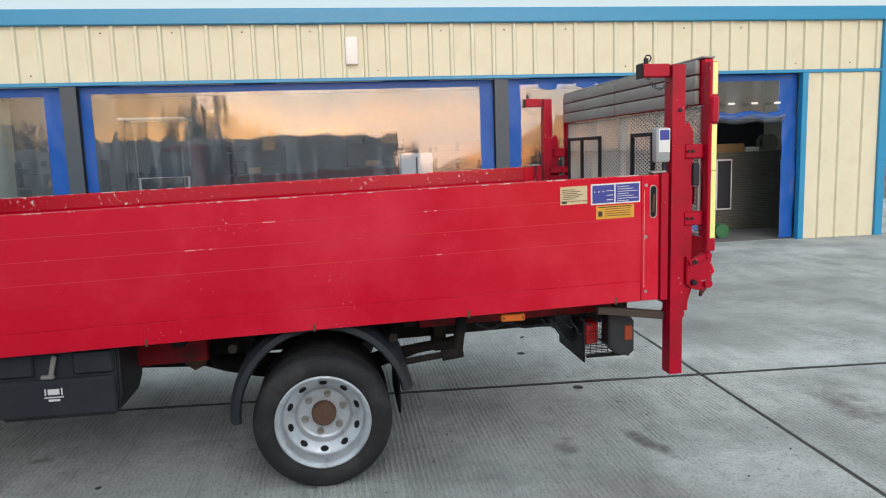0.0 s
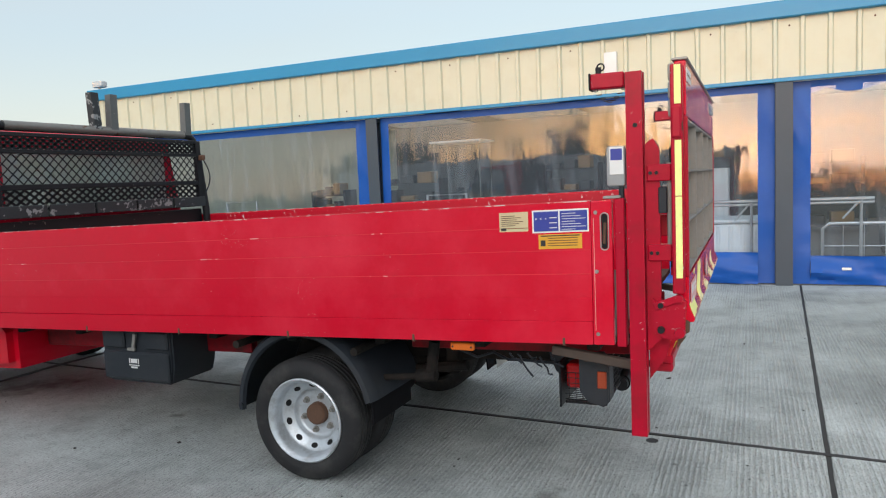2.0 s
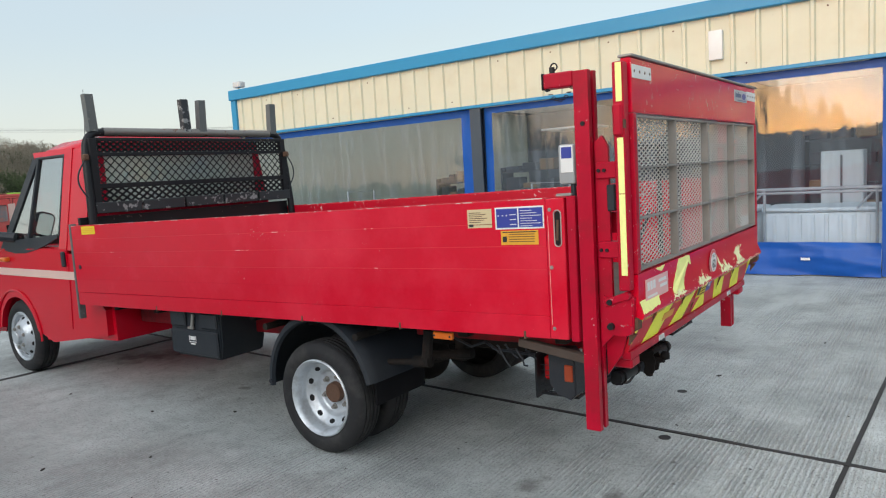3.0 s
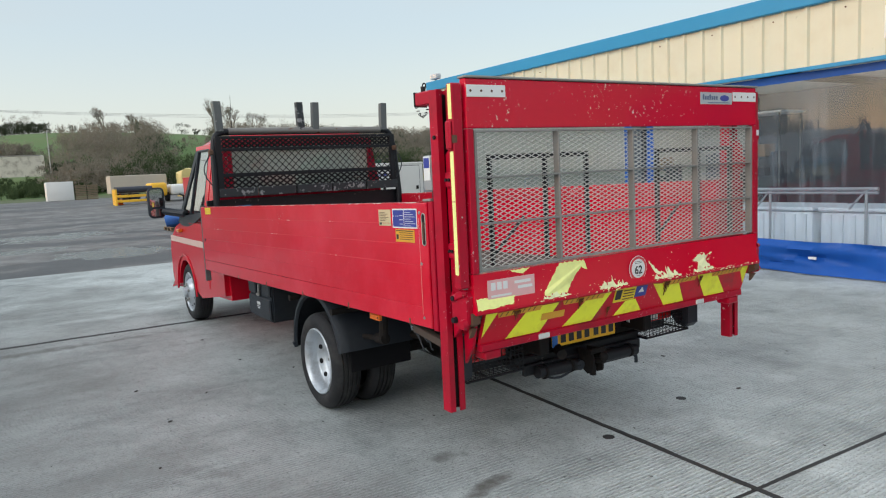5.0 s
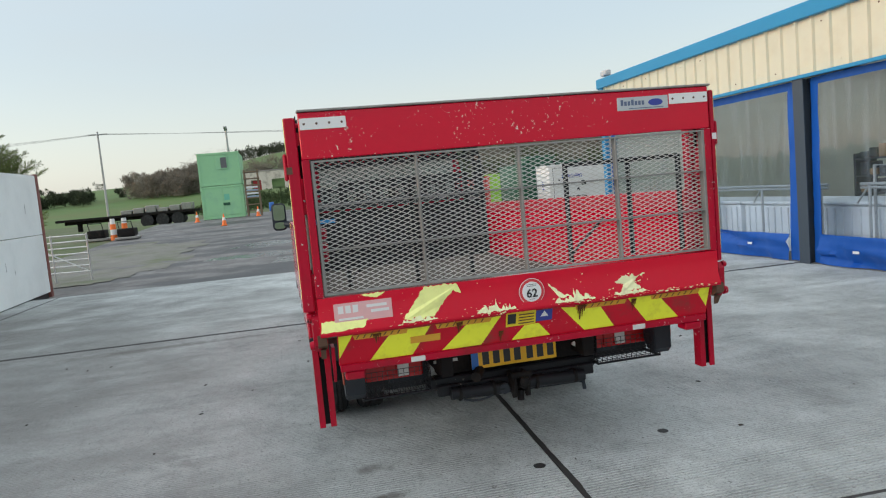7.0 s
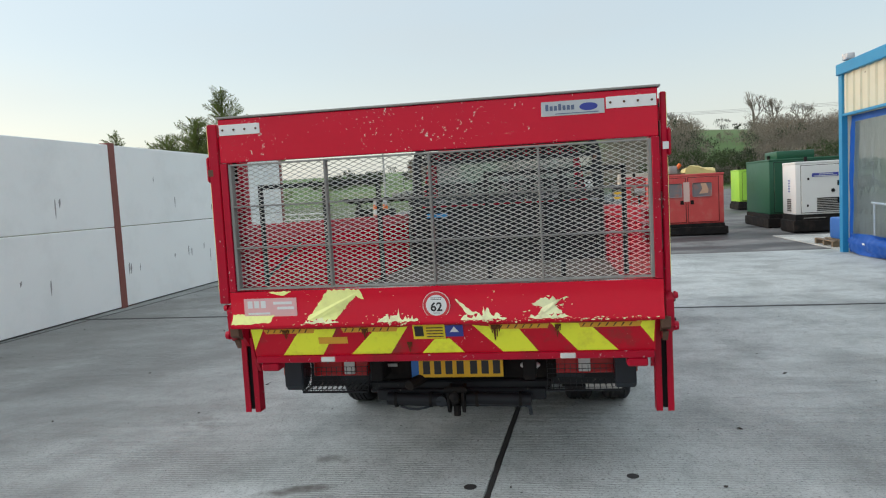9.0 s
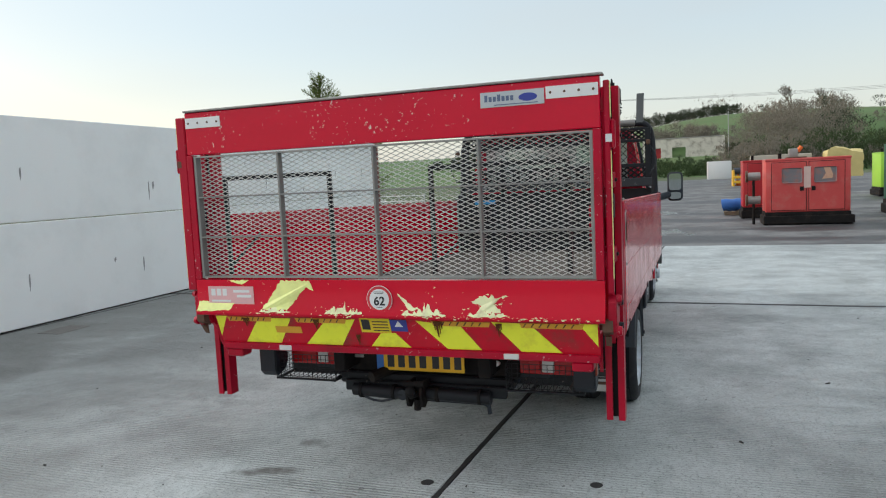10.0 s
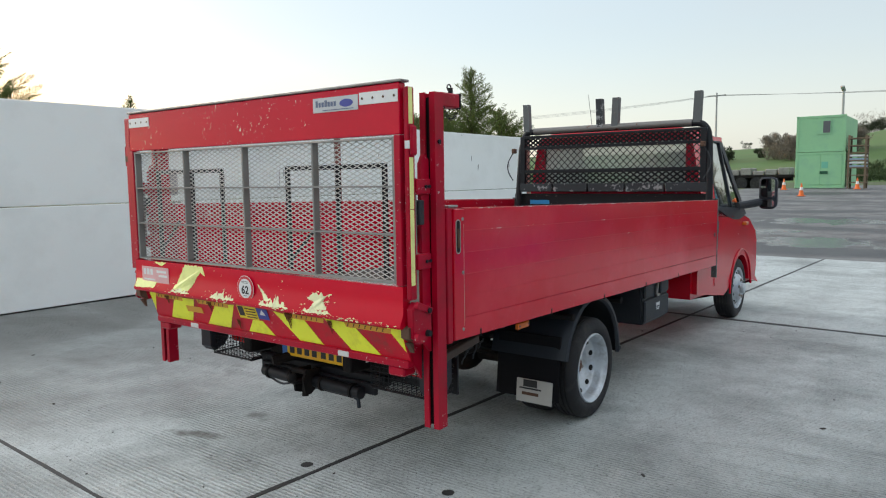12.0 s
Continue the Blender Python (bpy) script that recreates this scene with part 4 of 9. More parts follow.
trol = thing("white_cabinet", bw(0.6, 3.4), "tall white cabinet seen through the curtain window", "cabinet")
bm = B(); box(bm, -1.35, -0.75, 2.6, 3.1, 0.01, 1.62, 0.02); bpart("body", bm, PALEPANEL, trol)
bm = B(); box(bm, -1.07, -1.04, 2.585, 2.6, 0.1, 1.55); bpart("door_gap", bm, DARKBOARD, trol)
# what shows in the open doorway
sl = thing("slatted_store", bw(4.4, 2.0), "grey slatted metal store with a dark door panel", "metal store")
for k in range(32):
    bm = B(); box(bm, 4.0, 6.3, 1.6, 1.64, 0.01 + 0.045 * k, 0.05 + 0.045 * k, 0.010); bpart("slat", bm, SLAT, sl)
bm = B(); box(bm, 4.0, 6.3, 1.66, 2.8, 0.01, 1.44); bpart("body", bm, SLAT, sl)
bm = B(); box(bm, 4.42, 4.74, 1.585, 1.598, 0.38, 1.32, 0.004); fr = bpart("panel_frame", bm, PALEPANEL, sl)
bm = B(); box(bm, 4.45, 4.71, 1.575, 1.586, 0.41, 1.29, 0.004); part("door_panel", (bmesh.ops.translate(bm, vec=(BX, BY, 0), verts=bm.verts), bm)[1], DARKBOARD, fr)
bm = B(); box(bm, 4.35, 5.05, 1.7, 2.3, 1.445, 1.60, 0.01)
bmesh.ops.translate(bm, vec=(BX, BY, 0), verts=bm.verts); single("cardboard_box", bm, BROWN, "flat brown cardboard box on the metal store", "box")
bm = B(); box(bm, 5.08, 5.36, 1.72, 2.2, 1.445, 1.53, 0.01)
bmesh.ops.translate(bm, vec=(BX, BY, 0), verts=bm.verts); single("folded_cloth", bm, PALEPANEL, "pale folded cloth on the metal store", "cloth")
# added dark sheet, stands in for the unlit depth behind the doorway
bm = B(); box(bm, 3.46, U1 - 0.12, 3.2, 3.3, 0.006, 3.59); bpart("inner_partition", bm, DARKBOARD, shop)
reel = thing("cable_reel", bw(5.6, 1.9, 1.44), "grey cable reel standing on the metal store", "cable reel")
for v in (1.75, 1.95):
    bm = B(); rod(bm, (5.6, v, 1.60), (5.6, v + 0.02, 1.60), 0.16, n=24); bpart("flange", bm, GALV, reel)
bm = B(); rod(bm, (5.6, 1.77, 1.60), (5.6, 1.95, 1.60), 0.09, n=16); bpart("drum", bm, DARKBOARD, reel)
hose = thing("hose_reel", bw(3.92, 0.5), "small dark green reel on the workshop floor", "hose reel")
for v in (0.45, 0.62):
    bm = B(); rod(bm, (3.92, v, 0.13), (3.92, v + 0.03, 0.13), 0.12, n=20); bpart("flange", bm, GREENPAINT, hose)
bm = B(); rod(bm, (3.92, 0.48, 0.13), (3.92, 0.62, 0.13), 0.08, n=16); bpart("drum", bm, DARKBOARD, hose)

# ---- the truck ----
YC, YL, YR = 4.44, 3.30, 5.58
RAKE = 0.023
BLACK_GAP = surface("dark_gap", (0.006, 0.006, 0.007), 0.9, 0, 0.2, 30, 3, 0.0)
GLASS = clear("tinted_car_glass", (0.96, 0.985, 0.975), 0.01, 1.6, 0.97, (0.6, 0.64, 0.62))
# pale green haze paints the sky's reflection into the rear window
REARGLASS = clear("sky_hazed_rear_glass", (0.96, 0.985, 0.975), 0.02, 2.1, 0.66, (0.84, 0.97, 0.90))
DOORGLASS = clear("door_glass", (0.62, 0.68, 0.67), 0.01, 6.5)
MIRROR = surface("mirror_glass", (0.60, 0.66, 0.66), 0.03, 1.0, 0.02, 30, 3, 0.0, rough_vary=0.0)
AMBER = surface("amber_lens", (0.75, 0.17, 0.02), 0.25, 0, 0.1, 60, 5, 0.1, 200)
REDLENS = surface("red_lens", (0.5, 0.012, 0.015), 0.22, 0, 0.1, 60, 5, 0.1, 200)
CLEARLENS = surface("clear_ribbed_lens", (0.72, 0.72, 0.70), 0.25, 0.2, 0.1, 60, 5, 0.3, 200)
WORN_STEEL = surface("chipped_black_paint_on_steel", (0.035, 0.04, 0.045), 0.45, 0.3, 0.3, 40, 4, 0.1, 60, wear=(0.30, 0.31, 0.31), wear_scale=16, wear_amount=0.10)
GREYTUBE = surface("rubbed_steel_tube", (0.21, 0.20, 0.185), 0.42, 0.4, 0.3, 40, 5, 0.1, 60, wear=(0.14, 0.07, 0.04), wear_scale=8, wear_amount=0.1)
BEIGE = surface("beige_label", (0.62, 0.50, 0.30), 0.5, 0, 0.06, 60, 6, 0.0)
NAVY = surface("blue_label", (0.035, 0.05, 0.30), 0.4, 0, 0.08, 60, 6, 0.0)
ORANGE_LABEL = surface("orange_label", (0.72, 0.36, 0.03), 0.45, 0, 0.08, 60, 6, 0.0)
YELLOW_LABEL = surface("yellow_label", (0.80, 0.60, 0.02), 0.45, 0, 0.08, 60, 6, 0.0)
PINK_LABEL = surface("faded_pink_label", (0.75, 0.42, 0.42), 0.5, 0, 0.12, 60, 9, 0.0)
PLATE = surface("yellow_number_plate", (0.80, 0.47, 0.01), 0.35, 0, 0.05, 60, 6, 0.0)
INK = surface("black_print", (0.02, 0.02, 0.022), 0.5, 0, 0.1, 60, 6, 0.0)
SEAT = surface("dark_seat_cloth", (0.03, 0.03, 0.035), 0.9, 0, 0.3, 90, 5, 0.2, 200)
STRIPE = surface("faded_white_tape", (0.72, 0.50, 0.44), 0.5, 0, 0.15, 60, 5, 0.0)

truck = thing("dropside_truck", (-1.2, YC, 0), "red dropside truck with black headboard guard and raised tail lift", "truck")


def raked(bm):
    for v in bm.verts:
        v.co.z += RAKE * (v.co.x - 1.55)
    return bm


def tpart(name, bm, material, parent=None, label="", smooth=35.0):
    """A part of the load bed, which leans towards the cab."""
    return part(name, raked(bm), material, parent or truck, label, smooth)


def plain(name, bm, material, parent=None, label="", smooth=35.0):
    return part(name, bm, material, parent or truck, label, smooth)


def sbox(bm, s, y0, x0, x1, d0, d1, z0, z1, bev=0.0):
    """A box whose depth is counted inwards from the outer face y0 of side s."""
    a, b = sorted((y0 + s * d0, y0 + s * d1))
    return box(bm, x0, x1, a, b, z0, z1, bev)


SIDES = ((1, YL), (-1, YR))

# load bed
bm = B(); box(bm, -2.78, 1.5, YL + 0.034, YR - 0.034, 0.872, 0.905, 0.003); tpart("bed_floor", bm, surface("scuffed_bed_floor", (0.12, 0.108, 0.092), 0.85, 0, 0.3, 60, 3, 0.15, 60, dirt=(0.07, 0.055, 0.04), dirt_amount=0.6, dirt_scale=4, spec=0.15), label="scuffed grey metal bed floor")
for y in (YC - 0.42, YC + 0.42):
    bm = B(); box(bm, -4.6, 1.50, y - 0.035, y + 0.035, 0.60, 0.77, 0.008); tpart("chassis_rail", bm, CHASSIS)
    bm = B(); box(bm, -2.6, 1.52, y - 0.05, y + 0.05, 0.77, 0.80, 0.006); tpart("bed_runner", bm, RED_WORN)
    yo = y + (0.30 if y > YC else -0.30)
    bm = B(); box(bm, -2.6, -0.78, yo - 0.03, yo + 0.03, 0.66, 0.80, 0.006); tpart("outrigger", bm, CHASSIS_RED)
    bm = B(); box(bm, 0.32, 1.5, yo - 0.03, yo + 0.03, 0.73, 0.80, 0.006); tpart("outrigger", bm, CHASSIS_RED)
for k in range(8):
    x = -2.55 + k * 0.56
    bm = B(); box(bm, x - 0.03, x + 0.03, YL + 0.16, YR - 0.16, 0.80, 0.872, 0.004); tpart("cross_bearer", bm, CHASSIS)
FADED_PLATE = surface("faded_grey_plate", (0.50, 0.49, 0.46), 0.55, 0, 0.15, 40, 9, 0.05, 60)
# lighter red paints in the ridges' highlights; the pale breaks are wear
RIDGE = surface("ridge_glint_paint", (0.66, 0.025, 0.045), 0.2, 0, 0.3, 30, 1.1, 0.0, wear=(0.80, 0.36, 0.36), wear_scale=7, wear_amount=0.06, spec=0.4)
INNER_RED = surface("scratched_inner_red", (0.52, 0.004, 0.022), 0.35, 0, 0.2, 30, 2, 0.05, 40, wear=(0.70, 0.60, 0.57), wear_scale=26, wear_amount=0.05)
GREY_UPRIGHT = surface("grey_worn_upright", (0.11, 0.12, 0.12), 0.5, 0, 0.3, 40, 5, 0.1, 60, wear=(0.3, 0.3, 0.29), wear_scale=25, wear_amount=0.04)
EDGE = surface("worn_red_edge", (0.50, 0.01, 0.025), 0.4, 0, 0.15, 30, 3, 0.03, 40, wear=(0.60, 0.56, 0.54), wear_scale=22, wear_amount=0.15)
for s, y0 in SIDES:
    side = None
    bm = B()
    sbox(bm, s, y0, -2.80, 1.405, 0.0, 0.032, 0.8655, 0.969, 0.003)
    side = tpart("drop_side", bm, RED, label="red painted aluminium drop side with small chips")
    seams = (0.97, 1.075, 1.18, 1.285, 1.39, 1.4935)
    for a, b in zip(seams, seams[1:]):
        bm = B(); sbox(bm, s, y0, -2.80, 1.405, 0.0, 0.032, a, b, 0.0006); tpart("plank", bm, RED, side)
    for z in (1.18, 1.285, 1.39):
        bm = B(); sbox(bm, s, y0, -2.79, 1.40, -0.0014, 0.001, z - 0.0021, z + 0.0021, 0.0006); tpart("plank_ridge", bm, RIDGE, side)
    bm = B(); sbox(bm, s, y0, -2.79, 1.40, 0.032, 0.038, 1.395, 1.490, 0.002); tpart("inner_rail", bm, INNER_RED, side, "red inner rail scratched to bare metal")
    # bright worn top edge, then the end section with its latch slot
    bm = B(); sbox(bm, s, y0, -2.80, 1.405, 0.002, 0.030, 1.4935, 1.4975); tpart("top_edge", bm, EDGE, side, "worn red top edge with bare patches")
    bm = B(); sbox(bm, s, y0, 1.407, 1.497, -0.004, 0.03, 0.867, 1.494, 0.004); tpart("end_section", bm, RED, side)
    bm = B()
    pts = [(1.465 + 0.013 * math.cos(a), (1.425 if math.sin(a) >= 0 else 1.30) + 0.013 * math.sin(a)) for a in [2 * math.pi * k / 16 for k in range(16)]]
    prism(bm, [(x, z) for x, z in pts], "y", y0 - s * 0.0055, y0 - s * 0.0045)
    tpart("latch_slot", bm, BLACK_GAP, side, "black latch slot")
    bm = B()
    ring = [(1.465 + 0.017 * math.cos(a), y0 - s * 0.005, (1.425 if math.sin(a) >= 0 else 1.30) + 0.017 * math.sin(a)) for a in [2 * math.pi * k / 20 for k in range(20)]]
    tube(bm, ring, 0.0028, 6, True); tpart("slot_rim", bm, ALU, side)
    bm = B(); rod(bm, (1.463, y0 - s * 0.007, 1.31), (1.468, y0 - s * 0.007, 1.40), 0.006, n=8); tpart("latch_lever", bm, RUST, side)
    for z in (1.445, 1.19, 0.915):
        bm = B(); rod(bm, (1.428, y0 - s * 0.004, z), (1.428, y0 - s * 0.0075, z), 0.009, 0.007, 10); tpart("rivet", bm, GALV, side)
    bm = B(); sbox(bm, s, y0, 1.418, 1.4195, -0.0046, 0.0, 0.93, 1.42); tpart("edge_scratch", bm, STRIPE, side)
    # corner post
    bm = B(); sbox(bm, s, y0, 1.508, 1.548, -0.002, 0.06, 0.86, 1.50, 0.004); tpart("corner_post", bm, RED_WORN)
    bm = B(); sbox(bm, s, y0, 1.46, 1.535, -0.003, 0.05, 1.50, 1.512, 0.003); tpart("top_clip", bm, GALV)
    # front edge strip and hinge notches
    bm = B(); sbox(bm, s, y0, -2.838, -2.808, 0.0, 0.05, 0.75, 1.51, 0.004); tpart("front_post", bm, GREY_UPRIGHT)
    bm = B(); rod(bm, (-2.72, y0 - s * 0.004, 1.17), (-2.72, y0 + s * 0.01, 1.17), 0.018, n=12); tpart("front_latch", bm, PLASTIC)
    for x in (-1.71, -0.97, -0.213, 0.528, 1.274):
        bm = B(); sbox(bm, s, y0, x - 0.006, x + 0.006, -0.003, 0.02, 0.858, 0.895, 0.002); tpart("hinge_pin", bm, RUST if s > 0 else CHASSIS)


def label_sheet(name, s, y0, x0, x1, z0, z1, material, bars=(), off=0.0, text=""):
    """A thin sticker on a side, with bars for its small print."""
    bm = B(); sbox(bm, s, y0, x0, x1, -off - 0.0014, -off, z0, z1)
    st = tpart(name, bm, material, label=text, smooth=0)
    for u0, u1, w0, w1, ink in bars:
        bm = B(); sbox(bm, s, y0, x0 + (x1 - x0) * u0, x0 + (x1 - x0) * u1, -off - 0.0024, -off - 0.0014, z0 + (z1 - z0) * w0, z0 + (z1 - z0) * w1)
        tpart("print_bar", bm, ink, st, smooth=0)
    return st


lines = [(0.08, 0.55 + 0.35 * ((k * 7) % 5) / 5, 0.30 + 0.1 * k, 0.335 + 0.1 * k) for k in range(6)]
label_sheet("instruction_sticker", 1, YL, 0.992, 1.127, 1.375, 1.462, BEIGE, [(a, b, c, d, RUST) for a, b, c, d in lines] + [(0.06, 0.24, 0.06, 0.2, INK)], text="beige instruction sticker with fine print")
label_sheet("warning_sticker", 1, YL, 1.146, 1.398, 1.365, 1.466, WHITE,
            [(0.03, 0.47, 0.07, 0.93, NAVY), (0.50, 0.975, 0.07, 0.93, NAVY)], text="white-edged blue safety sticker with diagrams")
for k in range(7):
    bm = B(); sbox(bm, 1, YL, 1.28, 1.28 + 0.06 + 0.045 * ((k * 5) % 3) / 2, -0.0034, -0.0024, 1.377 + 0.0115 * k, 1.3795 + 0.0115 * k); tpart("print_bar", bm, WHITE, smooth=0)
for k in range(3):
    bm = B(); sbox(bm, 1, YL, 1.162 + 0.022 * k, 1.167 + 0.022 * k, -0.0034, -0.0024, 1.425, 1.431); tpart("print_bar", bm, WHITE, smooth=0)
    bm = B(); sbox(bm, 1, YL, 1.225, 1.258, -0.0034, -0.0024, 1.385 + 0.022 * k, 1.3885 + 0.022 * k); tpart("print_bar", bm, WHITE, smooth=0)
label_sheet("caution_sticker", 1, YL, 1.173, 1.367, 1.293, 1.358, ORANGE_LABEL, [(0.22, 0.9, 0.2 + 0.17 * k, 0.25 + 0.17 * k, RUST) for k in range(4)] + [(0.05, 0.16, 0.2, 0.6, INK), (0.05, 0.95, 0.86, 0.93, INK)], text="orange caution sticker with black print")
label_sheet("yellow_sticker", 1, YL, -2.64, -2.44, 1.425, 1.488, YELLOW_LABEL, [(0.1, 0.9, 0.25 + 0.2 * k, 0.33 + 0.2 * k, ORANGE_LABEL) for k in range(3)], text="small yellow sticker by the cab")

# headboard and guard behind the cab
bm = B(); box(bm, -2.80, -2.765, YL + 0.06, YR - 0.06, 0.88, 1.555, 0.004); tpart("headboard", bm, BLACK_STEEL)
guard = None
bm = B()
hoop = [(-2.70, YL + 0.14, 0.93), (-2.715, YL + 0.14, 1.55), (-2.75, YL + 0.16, 2.05)]
hoop += [(-2.76, YL + 0.17 + 0.11 * (1 - math.cos(a)), 2.10 + 0.13 * math.sin(a)) for a in [math.pi / 2 * k / 6 for k in range(7)]]
hoop = hoop + [(x, 2 * YC + 0.085 - y, z) for x, y, z in reversed(hoop)]
tube(bm, hoop, 0.033, 12); guard = tpart("guard_hoop", bm, BLACK_STEEL, label="black tubular guard hoop with rust patches")
bm = B(); rod(bm, (-2.758, YL + 0.32, 2.235), (-2.758, YR - 0.24, 2.235), 0.0355, n=12); tpart("top_tube", bm, GREYTUBE, guard)
for y in (3.535, 4.40, 4.56, 5.385):
    bm = B()
    lean = 0.012 if y < YC else -0.012
    pts = [(-2.79, y - 0.035), (-2.725, y - 0.035), (-2.725, y + 0.035), (-2.79, y + 0.035)]
    loft(bm, [[(a, b, 2.235) for a, b in pts], [(-2.757 + (a + 2.757) * 0.9, b - lean, 2.53) for a, b in pts]])
    tpart("rack_upright", bm, WORN_STEEL if y == 4.40 else GREY_UPRIGHT, guard)
GX = -2.72
for y in (YL + 0.20, YR - 0.115):
    bm = B(); box(bm, GX - 0.02, GX + 0.02, y - 0.03, y + 0.03, 1.60, 2.18, 0.004); tpart("guard_side_bar", bm, BLACK_STEEL, guard)
for z0, z1, m in ((2.155, 2.185, BLACK_STEEL), (2.035, 2.065, BLACK_STEEL), (1.775, 1.815, BLACK_STEEL)):
    bm = B(); box(bm, GX - 0.018, GX + 0.018, YL + 0.22, YR - 0.135, z0, z1, 0.004); tpart("guard_cross_bar", bm, m, guard)
for k in range(5):
    y0 = YL + 0.16 + k * 0.411
    bm = B(); box(bm, GX - 0.02, GX + 0.028, y0 + 0.008, y0 + 0.403, 1.575, 1.665, 0.005); tpart("bottom_board", bm, WORN_STEEL, guard, "scuffed black board worn to bare metal")


def diamonds(bm, y0, y1, z0, z1, dy, dz, x, w, t):
    """Expanded metal: zigzag strands that meet in diamonds, cut to a frame."""
    ny, nz = max(1, round((y1 - y0) / dy)), max(1, round((z1 - z0) / dz))
    dy, dz = (y1 - y0) / ny, (z1 - z0) / nz
    for i in range(ny):
        for j in range(nz):
            c = (y0 + (i + 0.5) * dy, z0 + (j + 0.5) * dz)
            p = [(c[0] - dy / 2, c[1]), (c[0], c[1] + dz / 2), (c[0] + dy / 2, c[1]), (c[0], c[1] - dz / 2)]
            for a, b in zip(p, p[1:] + p[:1]):
                bar(bm, (x, a[0], a[1]), (x, b[0], b[1]), w, t, up=(1, 0, 0))
    return bm


bm = B(); diamonds(bm, YL + 0.23, YR - 0.145, 1.815, 2.035, 0.074, 0.073, GX, 0.0075, 0.006); tpart("guard_mesh", bm, BLACK_STEEL, guard, smooth=0)
bm = B(); diamonds(bm, YL + 0.23, YR - 0.145, 1.665, 1.775, 0.074, 0.055, GX, 0.017, 0.006); tpart("guard_mesh", bm, BLACK_STEEL, guard, smooth=0)
bm = B(); diamonds(bm, YL + 0.23, YR - 0.145, 2.065, 2.155, 0.062, 0.045, GX, 0.019, 0.006); tpart("guard_mesh", bm, BLACK_STEEL, guard, smooth=0)
for s, y0 in SIDES:
    bm = B(); sbox(bm, s, y0, -2.70, -2.64, 0.09, 0.13, 2.00, 2.05, 0.008); tpart("work_lamp_bracket", bm, RUST, guard)
    bm = B(); tube(bm, [(-2.66, y0 + s * (0.10 - 0.07 * math.sin(math.pi * k / 10)), 2.0 - 0.03 * k) for k in range(11)], 0.006, 6); tpart("cable", bm, PLASTIC, guard)
bm = B(); box(bm, -2.764, -2.760, 3.56, 3.80, 1.44, 1.485); tpart("blue_sticker", bm, surface("light_blue_label", (0.03, 0.30, 0.62), 0.5))

# cab
CW = 1.0
FX, FZ = -4.28, 0.341
def half(z):
    return CW - 0.02 * max(0, 0.6 - z) - 0.175 * max(0.0, z - 1.18)


arch = [(FX + 0.435 * math.cos(a), FZ + 0.435 * math.sin(a)) for a in [math.pi * k / 14 for k in range(15)]]
outline = [(-2.63, 0.44), (-3.62, 0.40)] + arch + [(-4.62, 0.36), (-5.0, 0.36), (-5.06, 0.52), (-5.05, 0.86), (-4.96, 1.0), (-4.62, 1.12), (-4.40, 1.20), (-2.90, 1.20), (-2.90, 0.80), (-2.63, 0.74)]
bm = B(); prism(bm, outline, "y", YC - CW, YC + CW, 0.05); cab = plain("cab_body", bm, RED_CAB, label="glossy red cab body")
bm = B(); prism(bm, [(-5.09, 0.34), (-5.09, 0.62), (-4.75, 0.62), (-4.75, 0.34)], "y", YC - CW + 0.05, YC + CW - 0.05, 0.03); plain("front_bumper", bm, PLASTIC)
bm = B()
rings = []
for z, fx, rx in ((1.99, -3.90, -2.92), (2.05, -3.83, -2.90), (2.105, -3.68, -2.92), (2.135, -3.45, -2.99), (2.145, -3.25, -3.08)):
    w = half(z) - (0.0 if z < 2.0 else 0.02 if z < 2.06 else 0.08 if z < 2.12 else 0.22 if z < 2.14 else 0.4)
    c = 0.12
    rings.append([(fx + c, YC - w, z), (rx - 0.05, YC - w, z), (rx, YC - w + 0.05, z), (rx, YC + w - 0.05, z), (rx - 0.05, YC + w, z), (fx + c, YC + w, z), (fx, YC + w - c, z), (fx, YC - w + c, z)])
loft(bm, rings); plain("cab_roof", bm, RED_CAB, smooth=50)
